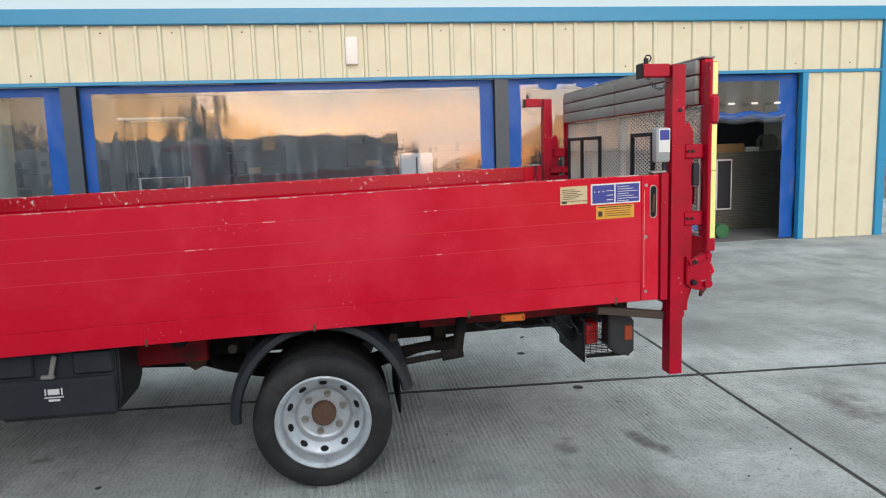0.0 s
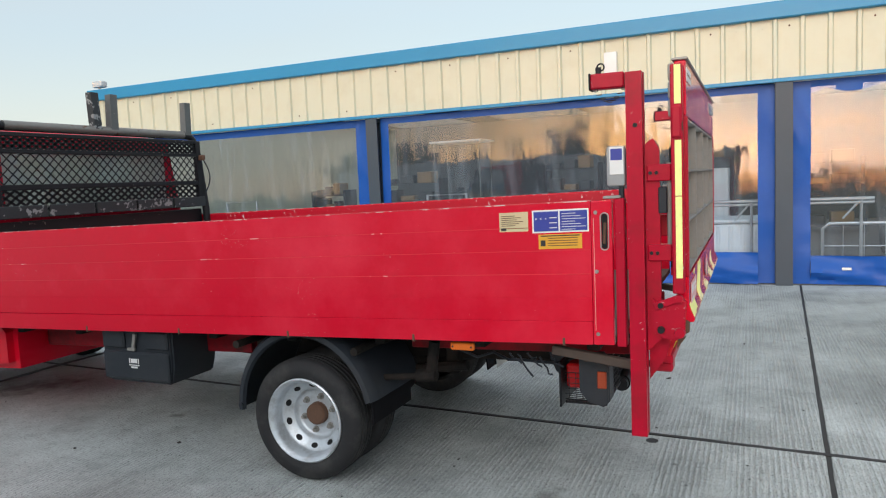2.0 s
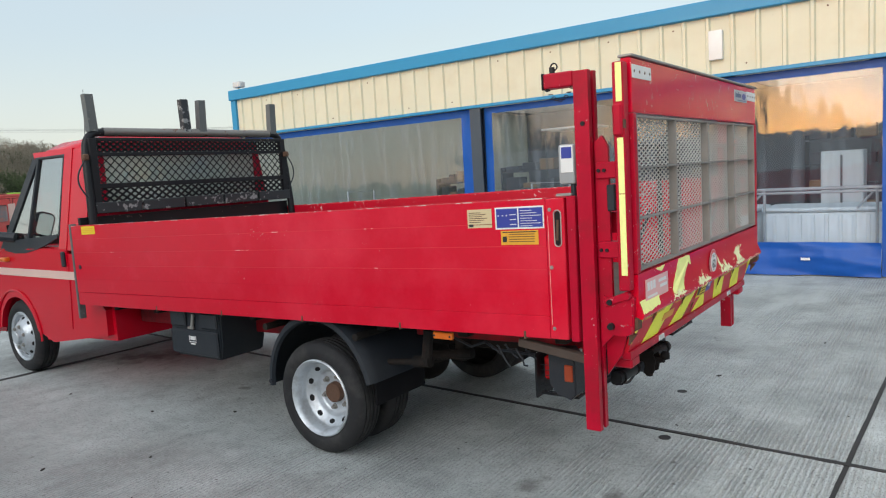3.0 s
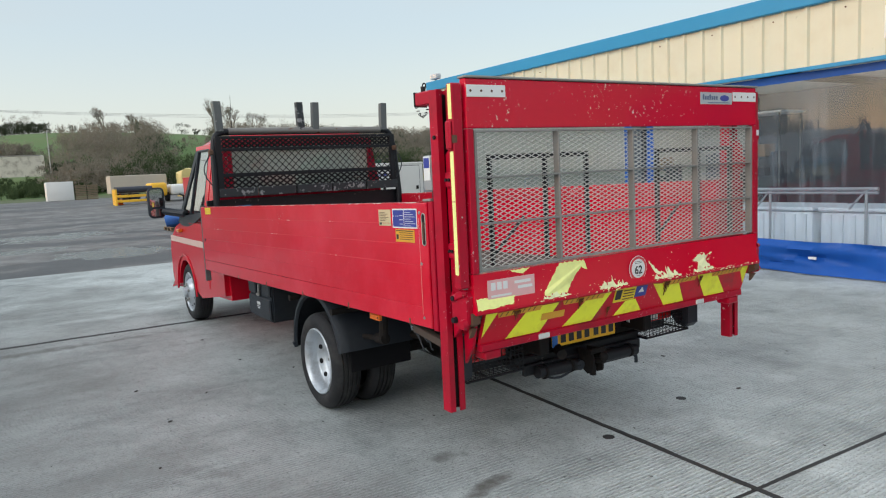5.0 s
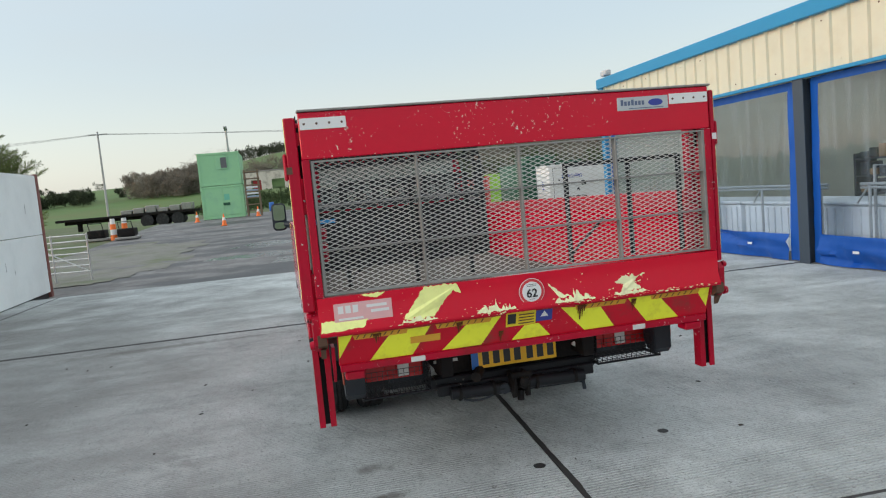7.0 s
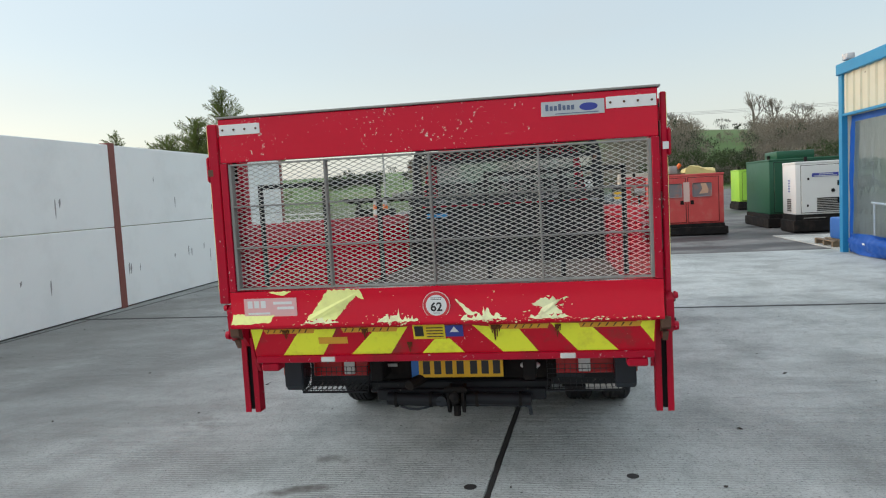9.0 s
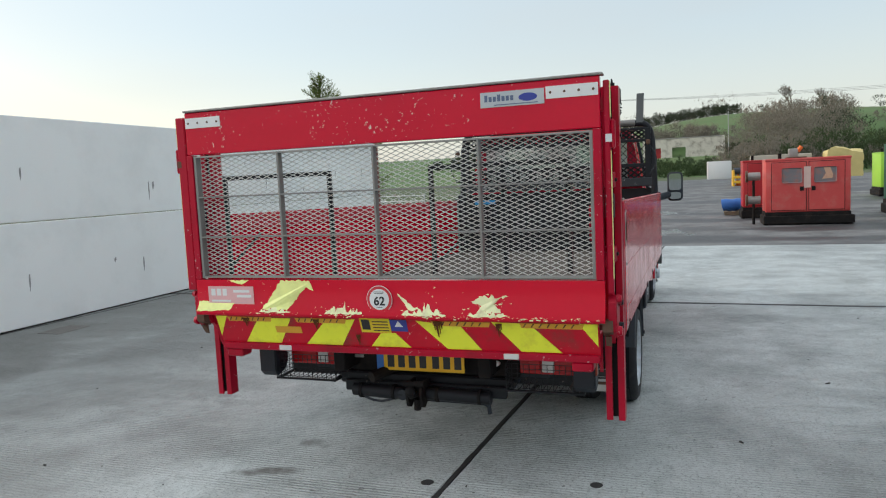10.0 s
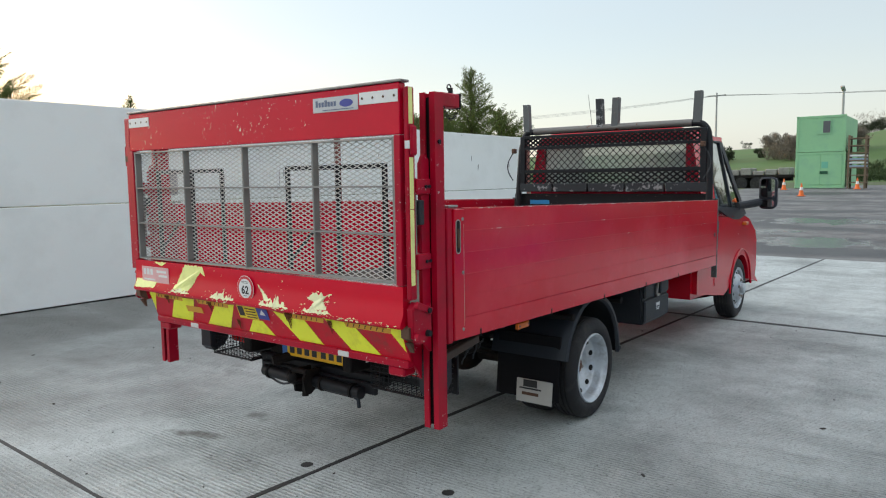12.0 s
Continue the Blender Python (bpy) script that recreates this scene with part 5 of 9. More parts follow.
for s in (1, -1):
    def yy(z, out=0.0):
        return YC - s * (half(z) + out)
    bm = B(); loft(bm, [[(-4.42 - 0.05, yy(1.18), 1.18), (-4.42 + 0.07, yy(1.18), 1.18), (-4.42 + 0.07, yy(1.18, -0.06), 1.18), (-4.42 - 0.05, yy(1.18, -0.06), 1.18)], [(-3.86 - 0.05, yy(2.02), 2.02), (-3.86 + 0.06, yy(2.02), 2.02), (-3.86 + 0.06, yy(2.02, -0.06), 2.02), (-3.86 - 0.05, yy(2.02, -0.06), 2.02)]]); plain("windscreen_pillar", bm, PLASTIC)
    bm = B(); loft(bm, [[(-3.34, yy(1.18), 1.18), (-2.90, yy(1.18), 1.18), (-2.90, yy(1.18, -0.06), 1.18), (-3.34, yy(1.18, -0.06), 1.18)], [(-3.34, yy(2.03), 2.03), (-2.90, yy(2.03), 2.03), (-2.90, yy(2.03, -0.06), 2.03), (-3.34, yy(2.03, -0.06), 2.03)]]); plain("rear_pillar", bm, RED_CAB)
    # door: skin, window, trim, handle
    bm = B()
    skin = [(-3.24, 0.50), (-3.60, 0.50)] + [(FX + 0.50 * math.cos(a), FZ + 0.50 * math.sin(a)) for a in (0.45, 0.75, 1.05)] + [(-4.02, 0.88), (-4.08, 1.14), (-3.9, 1.19), (-3.20, 1.19), (-3.20, 0.92)]
    prism(bm, skin, "y", YC - s * (CW + 0.006), YC - s * (CW - 0.02), 0.004); door = plain("cab_door", bm, RED_CAB, label="red cab door with black window trim")
    def pane(pts, out, thick):
        b2 = B()
        loft(b2, [[(x, yy(z, out), z) for x, z in pts], [(x, yy(z, out - thick), z) for x, z in pts]])
        return b2
    g = plain("side_window", pane([(-3.34, 1.30), (-4.34, 1.22), (-3.86, 1.99), (-3.34, 1.99)], -0.012, 0.006), DOORGLASS, door); g.visible_shadow = False
    plain("window_trim", pane([(-3.36, 1.285), (-3.55, 1.225), (-3.75, 1.175), (-3.95, 1.145), (-4.15, 1.14), (-4.36, 1.165), (-4.36, 1.25), (-3.70, 1.29), (-3.36, 1.315)], 0.010, 0.02), PLASTIC, door)
    plain("door_frame", pane([(-3.32, 1.20), (-3.20, 1.19), (-3.20, 2.04), (-3.92, 2.04), (-3.88, 1.985), (-3.34, 1.985)], 0.006, 0.03), RED_CAB, door)
    plain("window_seal", pane([(-3.352, 1.30), (-3.332, 1.30), (-3.332, 1.995), (-3.86, 1.995), (-3.86, 1.978), (-3.352, 1.978)], 0.008, 0.02), PLASTIC, door)
    plain("window_divider", pane([(-3.93, 1.24), (-3.90, 1.24), (-3.80, 1.98), (-3.83, 1.98)], 0.006, 0.02), PLASTIC, door)
    bm = B(); sbox(bm, s, yy(0.9), -3.27, -3.22, -0.03, 0.0, 1.04, 1.17, 0.01); plain("door_handle", bm, PLASTIC, door)
    # wheel arch lip, repeater, mirror
    bm = B(); tube(bm, [(FX + 0.45 * math.cos(a), YC - s * (CW + 0.006), FZ + 0.45 * math.sin(a)) for a in [math.pi * k / 16 for k in range(17)]], 0.011, 8); plain("arch_lip", bm, RED_CAB, cab)
    bm = B(); sbox(bm, s, yy(1.1), -4.42, -4.30, -0.05, 0.01, 1.06, 1.10, 0.012); plain("side_repeater", bm, AMBER, cab, "amber side repeater lamp")
    bm = B(); tube(bm, [(-4.16, yy(1.28), 1.285), (-4.26, yy(1.28, 0.08), 1.30), (-4.38, yy(1.28, 0.22), 1.33)], 0.045, 10); mir = plain("door_mirror", bm, PLASTIC, label="black two-part door mirror")
    my = yy(1.28, 0.27)

    def rounded(cz, w, h, r, grow=0.0):
        """Corners of an upright rounded panel about the mirror's middle."""
        pts = []
        for k, (sy, sz) in enumerate(((1, 1), (-1, 1), (-1, -1), (1, -1))):
            for j in range(5):
                a = math.pi / 2 * (k + j / 4)
                pts.append((my + sy * (w / 2 - r) + (r + grow) * math.cos(a), cz + sz * (h / 2 - r) + (r + grow) * math.sin(a)))
        return pts
    bm = B()
    loft(bm, [[(x, y, z) for y, z in rounded(1.425, w, h, 0.055)] for x, w, h in ((-4.47, 0.11, 0.25), (-4.45, 0.155, 0.31), (-4.41, 0.18, 0.35), (-4.345, 0.185, 0.36), (-4.335, 0.175, 0.35))])
    plain("mirror_shell", bm, PLASTIC, mir, smooth=60)
    for cz, w, h, text in ((1.482, 0.145, 0.205, "silvered mirror glass"), (1.312, 0.14, 0.085, "small wide-angle mirror glass")):
        bm = B()
        loft(bm, [[(x + 0.05 * s * (y - my), y, z) for y, z in rounded(cz, w, h, 0.035)] for x in (-4.338, -4.328)])
        plain("mirror_glass", bm, MIRROR, mir, text, smooth=30)
bm = B()
box(bm, -2.93, -2.89, YC - 0.93, YC + 0.93, 1.19, 1.50); box(bm, -2.93, -2.89, YC - 0.84, YC + 0.84, 1.985, 2.06)
for s, w in ((-1, 0.76), (1, 0.80)):
    loft(bm, [[(-2.93, YC + s * w, z), (-2.89, YC + s * w, z), (-2.89, YC + s * (half(z) - 0.01), z), (-2.93, YC + s * (half(z) - 0.01), z)] for z in (1.50, 1.985)])
# the darker red here stands in for the guard's shade on this panel
plain("cab_back", bm, RED_WORN, smooth=0)
bm = B(); box(bm, -2.915, -2.909, YC - 0.76, YC + 0.80, 1.50, 1.985); g = plain("rear_window", bm, REARGLASS); g.visible_shadow = False
bm = B(); loft(bm, [[(-4.44, YC - 0.90, 1.19), (-4.44, YC + 0.90, 1.19), (-3.88, YC + 0.76, 2.0), (-3.88, YC - 0.76, 2.0)], [(-4.45, YC - 0.90, 1.19), (-4.45, YC + 0.90, 1.19), (-3.89, YC + 0.76, 2.0), (-3.89, YC - 0.76, 2.0)]]); g = plain("windscreen", bm, GLASS); g.visible_shadow = False
for y in (YC - 0.52, YC + 0.28, YC + 0.62):
    bm = B(); box(bm, -3.28, -3.10, y - 0.21, y + 0.21, 0.95, 1.50, 0.06, 3); box(bm, -3.25, -3.13, y - 0.13, y + 0.13, 1.52, 1.76, 0.055, 3); plain("cab_seat", bm, SEAT)
bm = B(); box(bm, -4.42, -4.0, YC - 0.88, YC + 0.88, 1.06, 1.28, 0.05, 2); plain("dashboard", bm, SEAT)
bm = B(); sbox(bm, 1, YC - CW, -4.92, -2.72, -0.0085, -0.004, 0.93, 1.0, 0.001); plain("side_stripe", bm, STRIPE, label="faded pale tape stripe", smooth=0)
bm = B(); box(bm, -3.40, -3.22, YC - 0.12, YC + 0.26, 2.135, 2.205, 0.03, 3); plain("roof_beacon", bm, AMBER, label="low amber roof beacon")
bm = B(); rod(bm, (-3.62, YC - 0.52, 2.10), (-3.52, YC - 0.54, 2.58), 0.004, 0.002, 6); plain("aerial", bm, PLASTIC)


# wheels
def tyre_profile(s):
    p = [(0.230, 0.022), (0.248, 0.004), (0.274, -0.002), (0.304, 0.002), (0.327, 0.016), (0.338, 0.032)]
    for h in (0.052, 0.084, 0.116, 0.148):
        p += [(0.342, h - 0.006), (0.333, h - 0.004), (0.333, h + 0.004), (0.342, h + 0.006)]
    p += [(0.338, 0.168), (0.327, 0.184), (0.304, 0.198), (0.250, 0.196), (0.230, 0.178)]
    return [(r, s * h) for r, h in p]


def wheel(name, x, y, z, s, dish, text):
    """A tyre and steel rim whose outer face lies at y; dish: how deep the disc sits."""
    bm = B(); lathe(bm, tyre_profile(s), (x, y, z), "y", 56); w = plain(name, bm, RUBBER, label=text)
    k = dish / 0.165
    # rolled lip, barrel, a pierced cone sloping inwards, and the hub plate at the bottom of it
    prof = [(0.236, 0.024), (0.236, 0.008), (0.229, 0.003), (0.223, 0.010), (0.214, 0.016), (0.208, 0.030), (0.203, 0.046), (0.200, 0.082), (0.196, 0.091), (0.188, 0.096), (0.150, 0.121), (0.143, 0.130), (0.136, 0.146), (0.128, 0.155), (0.118, 0.158), (0.062, 0.158), (0.0, 0.158)]
    prof = [(r, h if r > 0.21 else h * k) for r, h in prof]
    face, ring_h = 0.158 * k, 0.1062 * k
    if dish < 0.1:
        # front wheels carry the same disc the other way round, so that it bulges outwards
        prof = prof[:6] + [(0.203, 0.040), (0.196, 0.044), (0.184, 0.034), (0.160, 0.016), (0.140, -0.004), (0.124, -0.020), (0.112, -0.026), (0.0, -0.026)]
        face, ring_h = -0.026, 0.026
    bm = B(); lathe(bm, [(r, s * h) for r, h in prof], (x, y, z), "y", 56); rim = plain("rim", bm, RIM, w, "silver painted steel rim", smooth=40)
    for i in range(10):
        a = 2 * math.pi * (i + 0.45) / 10
        bm = B()
        def spot(rr, off, lift):
            return (x + rr * math.cos(a) - off * math.sin(a), y + s * (ring_h - lift + (0.75 if dish < 0.1 else -0.658) * (rr - 0.1725)), z + rr * math.sin(a) + off * math.cos(a))
        ring = [(0.1725 + 0.0125 * math.cos(t), 0.021 * math.sin(t)) for t in [2 * math.pi * j / 14 for j in range(14)]]
        loft(bm, [[spot(r, o, 0.003) for r, o in ring], [spot(r, o, -0.01) for r, o in ring]])
        part("vent_hole", bm, BLACK_GAP, rim, smooth=0)
    for i in range(6):
        a = 2 * math.pi * i / 6 + 0.3
        bm = B(); px, pz = x + 0.100 * math.cos(a), z + 0.100 * math.sin(a)
        rod(bm, (px, y + s * face, pz), (px, y + s * (face - 0.008), pz), 0.019, 0.018, 14)
        rod(bm, (px, y + s * (face - 0.006), pz), (px, y + s * (face - (0.028 if dish > 0.1 else 0.016)), pz), 0.013, 0.011, 6); part("wheel_nut", bm, GALV, rim, smooth=0)
    bm = B(); lathe(bm, [(r, s * h) for r, h in ((0.0, face - 0.044), (0.050, face - 0.042), (0.060, face - 0.034), (0.064, face + 0.002))], (x, y, z), "y", 24); part("hub_cap", bm, RUST if dish > 0.1 else RIM, rim)
    return w


RX, RZ = -0.200, 0.340
for s, y0 in SIDES:
    wheel("rear_wheel", RX, y0 + s * 0.062, RZ, s, 0.165, "worn black rear tyre on silver rim")
    bm = B(); lathe(bm, tyre_profile(s), (RX, y0 + s * 0.335, RZ), "y", 40); inner = plain("inner_rear_tyre", bm, RUBBER)
    bm = B(); lathe(bm, [(0.236, s * 0.03), (0.2, s * 0.06), (0.1, s * 0.10), (0.0, s * 0.10)], (RX, y0 + s * 0.335, RZ), "y", 24); part("rim", bm, CHASSIS, inner)
    w = wheel("front_wheel", FX, YC - s * (CW - 0.015), FZ, s, 0.075, "front tyre with pale wheel trim")
    # mudguard: a bent plastic sheet with a rolled rim
    bm = B()
    angs = [radians(182 - 170 * k / 22) for k in range(23)]
    cx, cz = RX + 0.008, 0.385
    def arc(r, d):
        return [(cx + r * math.cos(a), y0 + s * d, cz + r * math.sin(a) * (1.06 if math.sin(a) > 0 else 1)) for a in angs]
    strips = [arc(0.395, 0.075), arc(0.405, 0.055), arc(0.432, 0.06), arc(0.452, 0.095), arc(0.455, 0.135), arc(0.455, 0.60), arc(0.445, 0.60), arc(0.443, 0.12), arc(0.427, 0.095)]
    vs = [[bm.verts.new(p) for p in st] for st in strips]
    for a, b in zip(vs, vs[1:] + vs[:1]):
        for i in range(len(angs) - 1):
            bm.faces.new((a[i], a[i + 1], b[i + 1], b[i]))
    mg = plain("mudguard", bm, PLASTIC, label="scuffed black plastic mudguard")
    bm = B(); sbox(bm, s, y0, RX - 0.012, RX + 0.012, 0.062, 0.60, 0.835, 0.853, 0.004); plain("guard_seam", bm, PLASTIC, mg)
    bm = B(); rod(bm, (RX - 0.405, y0 + s * 0.085, 0.40), (RX - 0.405, y0 + s * 0.048, 0.40), 0.014, n=10); plain("guard_bolt", bm, PLASTIC, mg)
    for x in (RX - 0.40, RX + 0.36):
        bm = B(); rod(bm, (x, y0 + s * 0.04, 0.75), (x, y0 + s * 0.62, 0.75), 0.022, n=10); plain("guard_stay", bm, CHASSIS, mg)
    bm = B(); obox(bm, (RX + (0.385 if s > 0 else 0.44), y0 + s * (0.38 if s > 0 else 0.325), 0.455 if s > 0 else 0.42), (0.012, 0.46, 0.26 if s > 0 else 0.42), (0, 0 if s > 0 else -6, 0), 0.004); fl = plain("mud_flap", bm, FLAP)
    if s < 0:
        bm = B(); obox(bm, (RX + 0.472, y0 + s * 0.262, 0.262), (0.004, 0.26, 0.15), (0, -6, 0)); plain("flap_plate", bm, FADED_PLATE, fl, "pale plate with worn print")
        for k, (w, h) in enumerate(((0.2, 0.014), (0.12, 0.02), (0.16, 0.01), (0.10, 0.045))):
            bm = B(); obox(bm, (RX + 0.4755 - 0.004 * (k - 1.5) / 4, y0 + s * 0.29, 0.209 + 0.034 * k), (0.002, w, h), (0, -6, 0)); plain("print_bar", bm, INK if k != 1 else RUST, fl, smooth=0)
bm = B(); rod(bm, (RX, YL + 0.4, RZ), (RX, YR - 0.4, RZ), 0.065, n=14); bmesh.ops.create_uvsphere(bm, u_segments=16, v_segments=10, radius=0.17, matrix=Matrix.Translation((RX, YC, RZ))); plain("rear_axle", bm, CHASSIS)
bm = B(); rod(bm, (RX, YC, RZ + 0.02), (-3.2, YC, 0.52), 0.04, n=12); plain("prop_shaft", bm, CHASSIS)
for y in (YC - 0.47, YC + 0.47):
    bm = B()
    for k in range(4):
        tube(bm, [(RX - 0.72 + 0.1 * k + (1.36 - 0.2 * k) * i / 8, y, 0.40 + 0.028 * k * 0.5 + 0.14 * ((i / 4 - 1) ** 2) * (1 - k * 0.18)) for i in range(9)], 0.018, 6)
    plain("leaf_spring", bm, CHASSIS)
    bm = B(); prism(bm, [(-0.98, 0.70), (-0.80, 0.70), (-0.84, 0.52), (-0.90, 0.49), (-0.95, 0.53)], "y", y - 0.05, y + 0.05); plain("spring_hanger", bm, RUST)
    bm = B(); box(bm, 0.42, 0.50, y - 0.05, y + 0.05, 0.50, 0.72, 0.01); plain("spring_shackle", bm, CHASSIS)
    bm = B(); rod(bm, (0.10, y - 0.06, 0.50), (0.56, y - 0.06, 0.56), 0.03, n=10); plain("damper", bm, CHASSIS)
bm = B(); rod(bm, (0.55, YC + 0.05, 0.58), (1.15, YC - 0.1, 0.60), 0.09, n=16); rod(bm, (1.15, YC - 0.1, 0.60), (1.45, YC - 0.25, 0.56), 0.03, n=10); plain("silencer", bm, CHASSIS)
for s, y0 in SIDES:
    # curved spray plate ahead of the rear lamp, with torn cable ends under it
    bm = B()
    arc = [(1.08 + 0.15 * (1 - math.cos(a)), 0.80 - 0.26 * math.sin(a)) for a in [math.pi / 2 * k / 8 for k in range(9)]]
    prism(bm, arc + [(1.27, 0.62), (1.27, 0.80)], "y", y0 + s * 0.42, y0 + s * 0.66, 0.008); spray = plain("spray_plate", bm, PLASTIC)
    rnd = random.Random(11 + s)
    bm = B()
    for k in range(5):
        x = 0.95 + 0.05 * k
        tube(bm, [(x + 0.012 * j + rnd.uniform(-0.012, 0.012), y0 + s * 0.2, 0.75 - 0.010 * j * (1 + k % 2) + rnd.uniform(-0.01, 0.01)) for j in range(6)], 0.005, 5)
    plain("frayed_cable", bm, PLASTIC, spray)
bm = B(); rod(bm, (0.16, YL + 0.24, 0.56), (0.52, YL + 0.24, 0.60), 0.018, n=10); rod(bm, (0.42, YL + 0.24, 0.59), (0.53, YL + 0.24, 0.602), 0.034, n=12); rod(bm, (0.50, YL + 0.24, 0.60), (0.53, YL + 0.24, 0.78), 0.03, n=10); plain("check_link", bm, CHASSIS)
bm = B(); tube(bm, [(0.62 + 0.09 * k, YL + 0.35 + 0.04 * math.sin(k), 0.72 - 0.05 * abs(math.sin(k * 1.4))) for k in range(9)], 0.008, 6); plain("loose_cable", bm, PLASTIC)
bm = B(); obox(bm, (1.38, YL + 0.075, 0.79), (0.36, 0.04, 0.04), (0, 8, 0), 0.004); plain("lift_brace", bm, surface("rusty_brace", (0.07, 0.05, 0.04), 0.8, 0, 0.4, 40, 9, 0.3))
bm = B(); obox(bm, (1.38, YR - 0.075, 0.79), (0.36, 0.04, 0.04), (0, 8, 0), 0.004); plain("lift_brace", bm, surface("rusty_brace", (0.07, 0.05, 0.04), 0.8, 0, 0.4, 40, 9, 0.3))
for s, y0 in SIDES:
    bm = B(); sbox(bm, s, y0, 0.70, 0.82, 0.05, 0.075, 0.79, 0.826, 0.005); mk = plain("side_marker", bm, AMBER, label="orange side marker lamp")
    for x in (0.712, 0.808):
        bm = B(); rod(bm, (x, y0 + s * 0.05, 0.808), (x, y0 + s * 0.046, 0.808), 0.005, n=8); plain("screw", bm, INK, mk)
    # tool box
    TX = -1.41
    bm = B()
    loft(bm, [[(x, y0 + s * d, z) for x, z in ((TX - 0.285, 0.79), (TX + 0.285, 0.79), (TX + 0.285, 0.56), (TX + 0.255, 0.46), (TX - 0.255, 0.46), (TX - 0.285, 0.56))] for d in (0.09, 0.46)])
    bmesh.ops.bevel(bm, geom=list(bm.edges), offset=0.012, segments=2, affect="EDGES"); tb = plain("tool_box", bm, PLASTIC, label="black plastic tool box with drop front")
    bm = B()
    sbox(bm, s, y0, TX - 0.265, TX + 0.265, 0.068, 0.092, 0.48, 0.655, 0.01); sbox(bm, s, y0, TX - 0.265, TX - 0.085, 0.07, 0.092, 0.672, 0.785, 0.01); sbox(bm, s, y0, TX + 0.085, TX + 0.265, 0.07, 0.092, 0.672, 0.785, 0.01)
    plain("box_front", bm, PLASTIC, tb)
    bm = B(); obox(bm, (TX, y0 + s * 0.075, 0.72), (0.022, 0.02, 0.10), (0, 14 * s, 0), 0.004); obox(bm, (TX - 0.025, y0 + s * 0.075, 0.67), (0.06, 0.02, 0.02), (0, 0, 0), 0.004); plain("box_latch", bm, GALV, tb)
    for k, (w, h, dz) in enumerate(((0.006, 0.032, 0.0), (0.006, 0.032, 0.0), (0.05, 0.026, 0.0), (0.085, 0.005, -0.026), (0.05, 0.010, -0.040))):
        cx = TX - 0.005 + (-0.036 if k == 0 else 0.036 if k == 1 else 0)
        bm = B(); sbox(bm, s, y0, cx - w / 2, cx + w / 2, 0.0655, 0.0675, 0.60 + dz - h / 2, 0.60 + dz + h / 2); plain("print_bar", bm, WHITE, tb, smooth=0)
    # rear lamp in its wire cage
    bm = B(); prism(bm, [(1.30, 0.76), (1.40, 0.77), (1.44, 0.72), (1.44, 0.56), (1.41, 0.53), (1.34, 0.55), (1.30, 0.60)], "y", y0 + s * 0.16, y0 + s * 0.27, 0.006); lampb = plain("tail_lamp_housing", bm, PLASTIC)
    bm = B(); sbox(bm, s, y0, 1.385, 1.428, 0.152, 0.20, 0.62, 0.70, 0.004); plain("side_lens", bm, surface("dull_orange_lens", (0.32, 0.05, 0.015), 0.4), lampb)

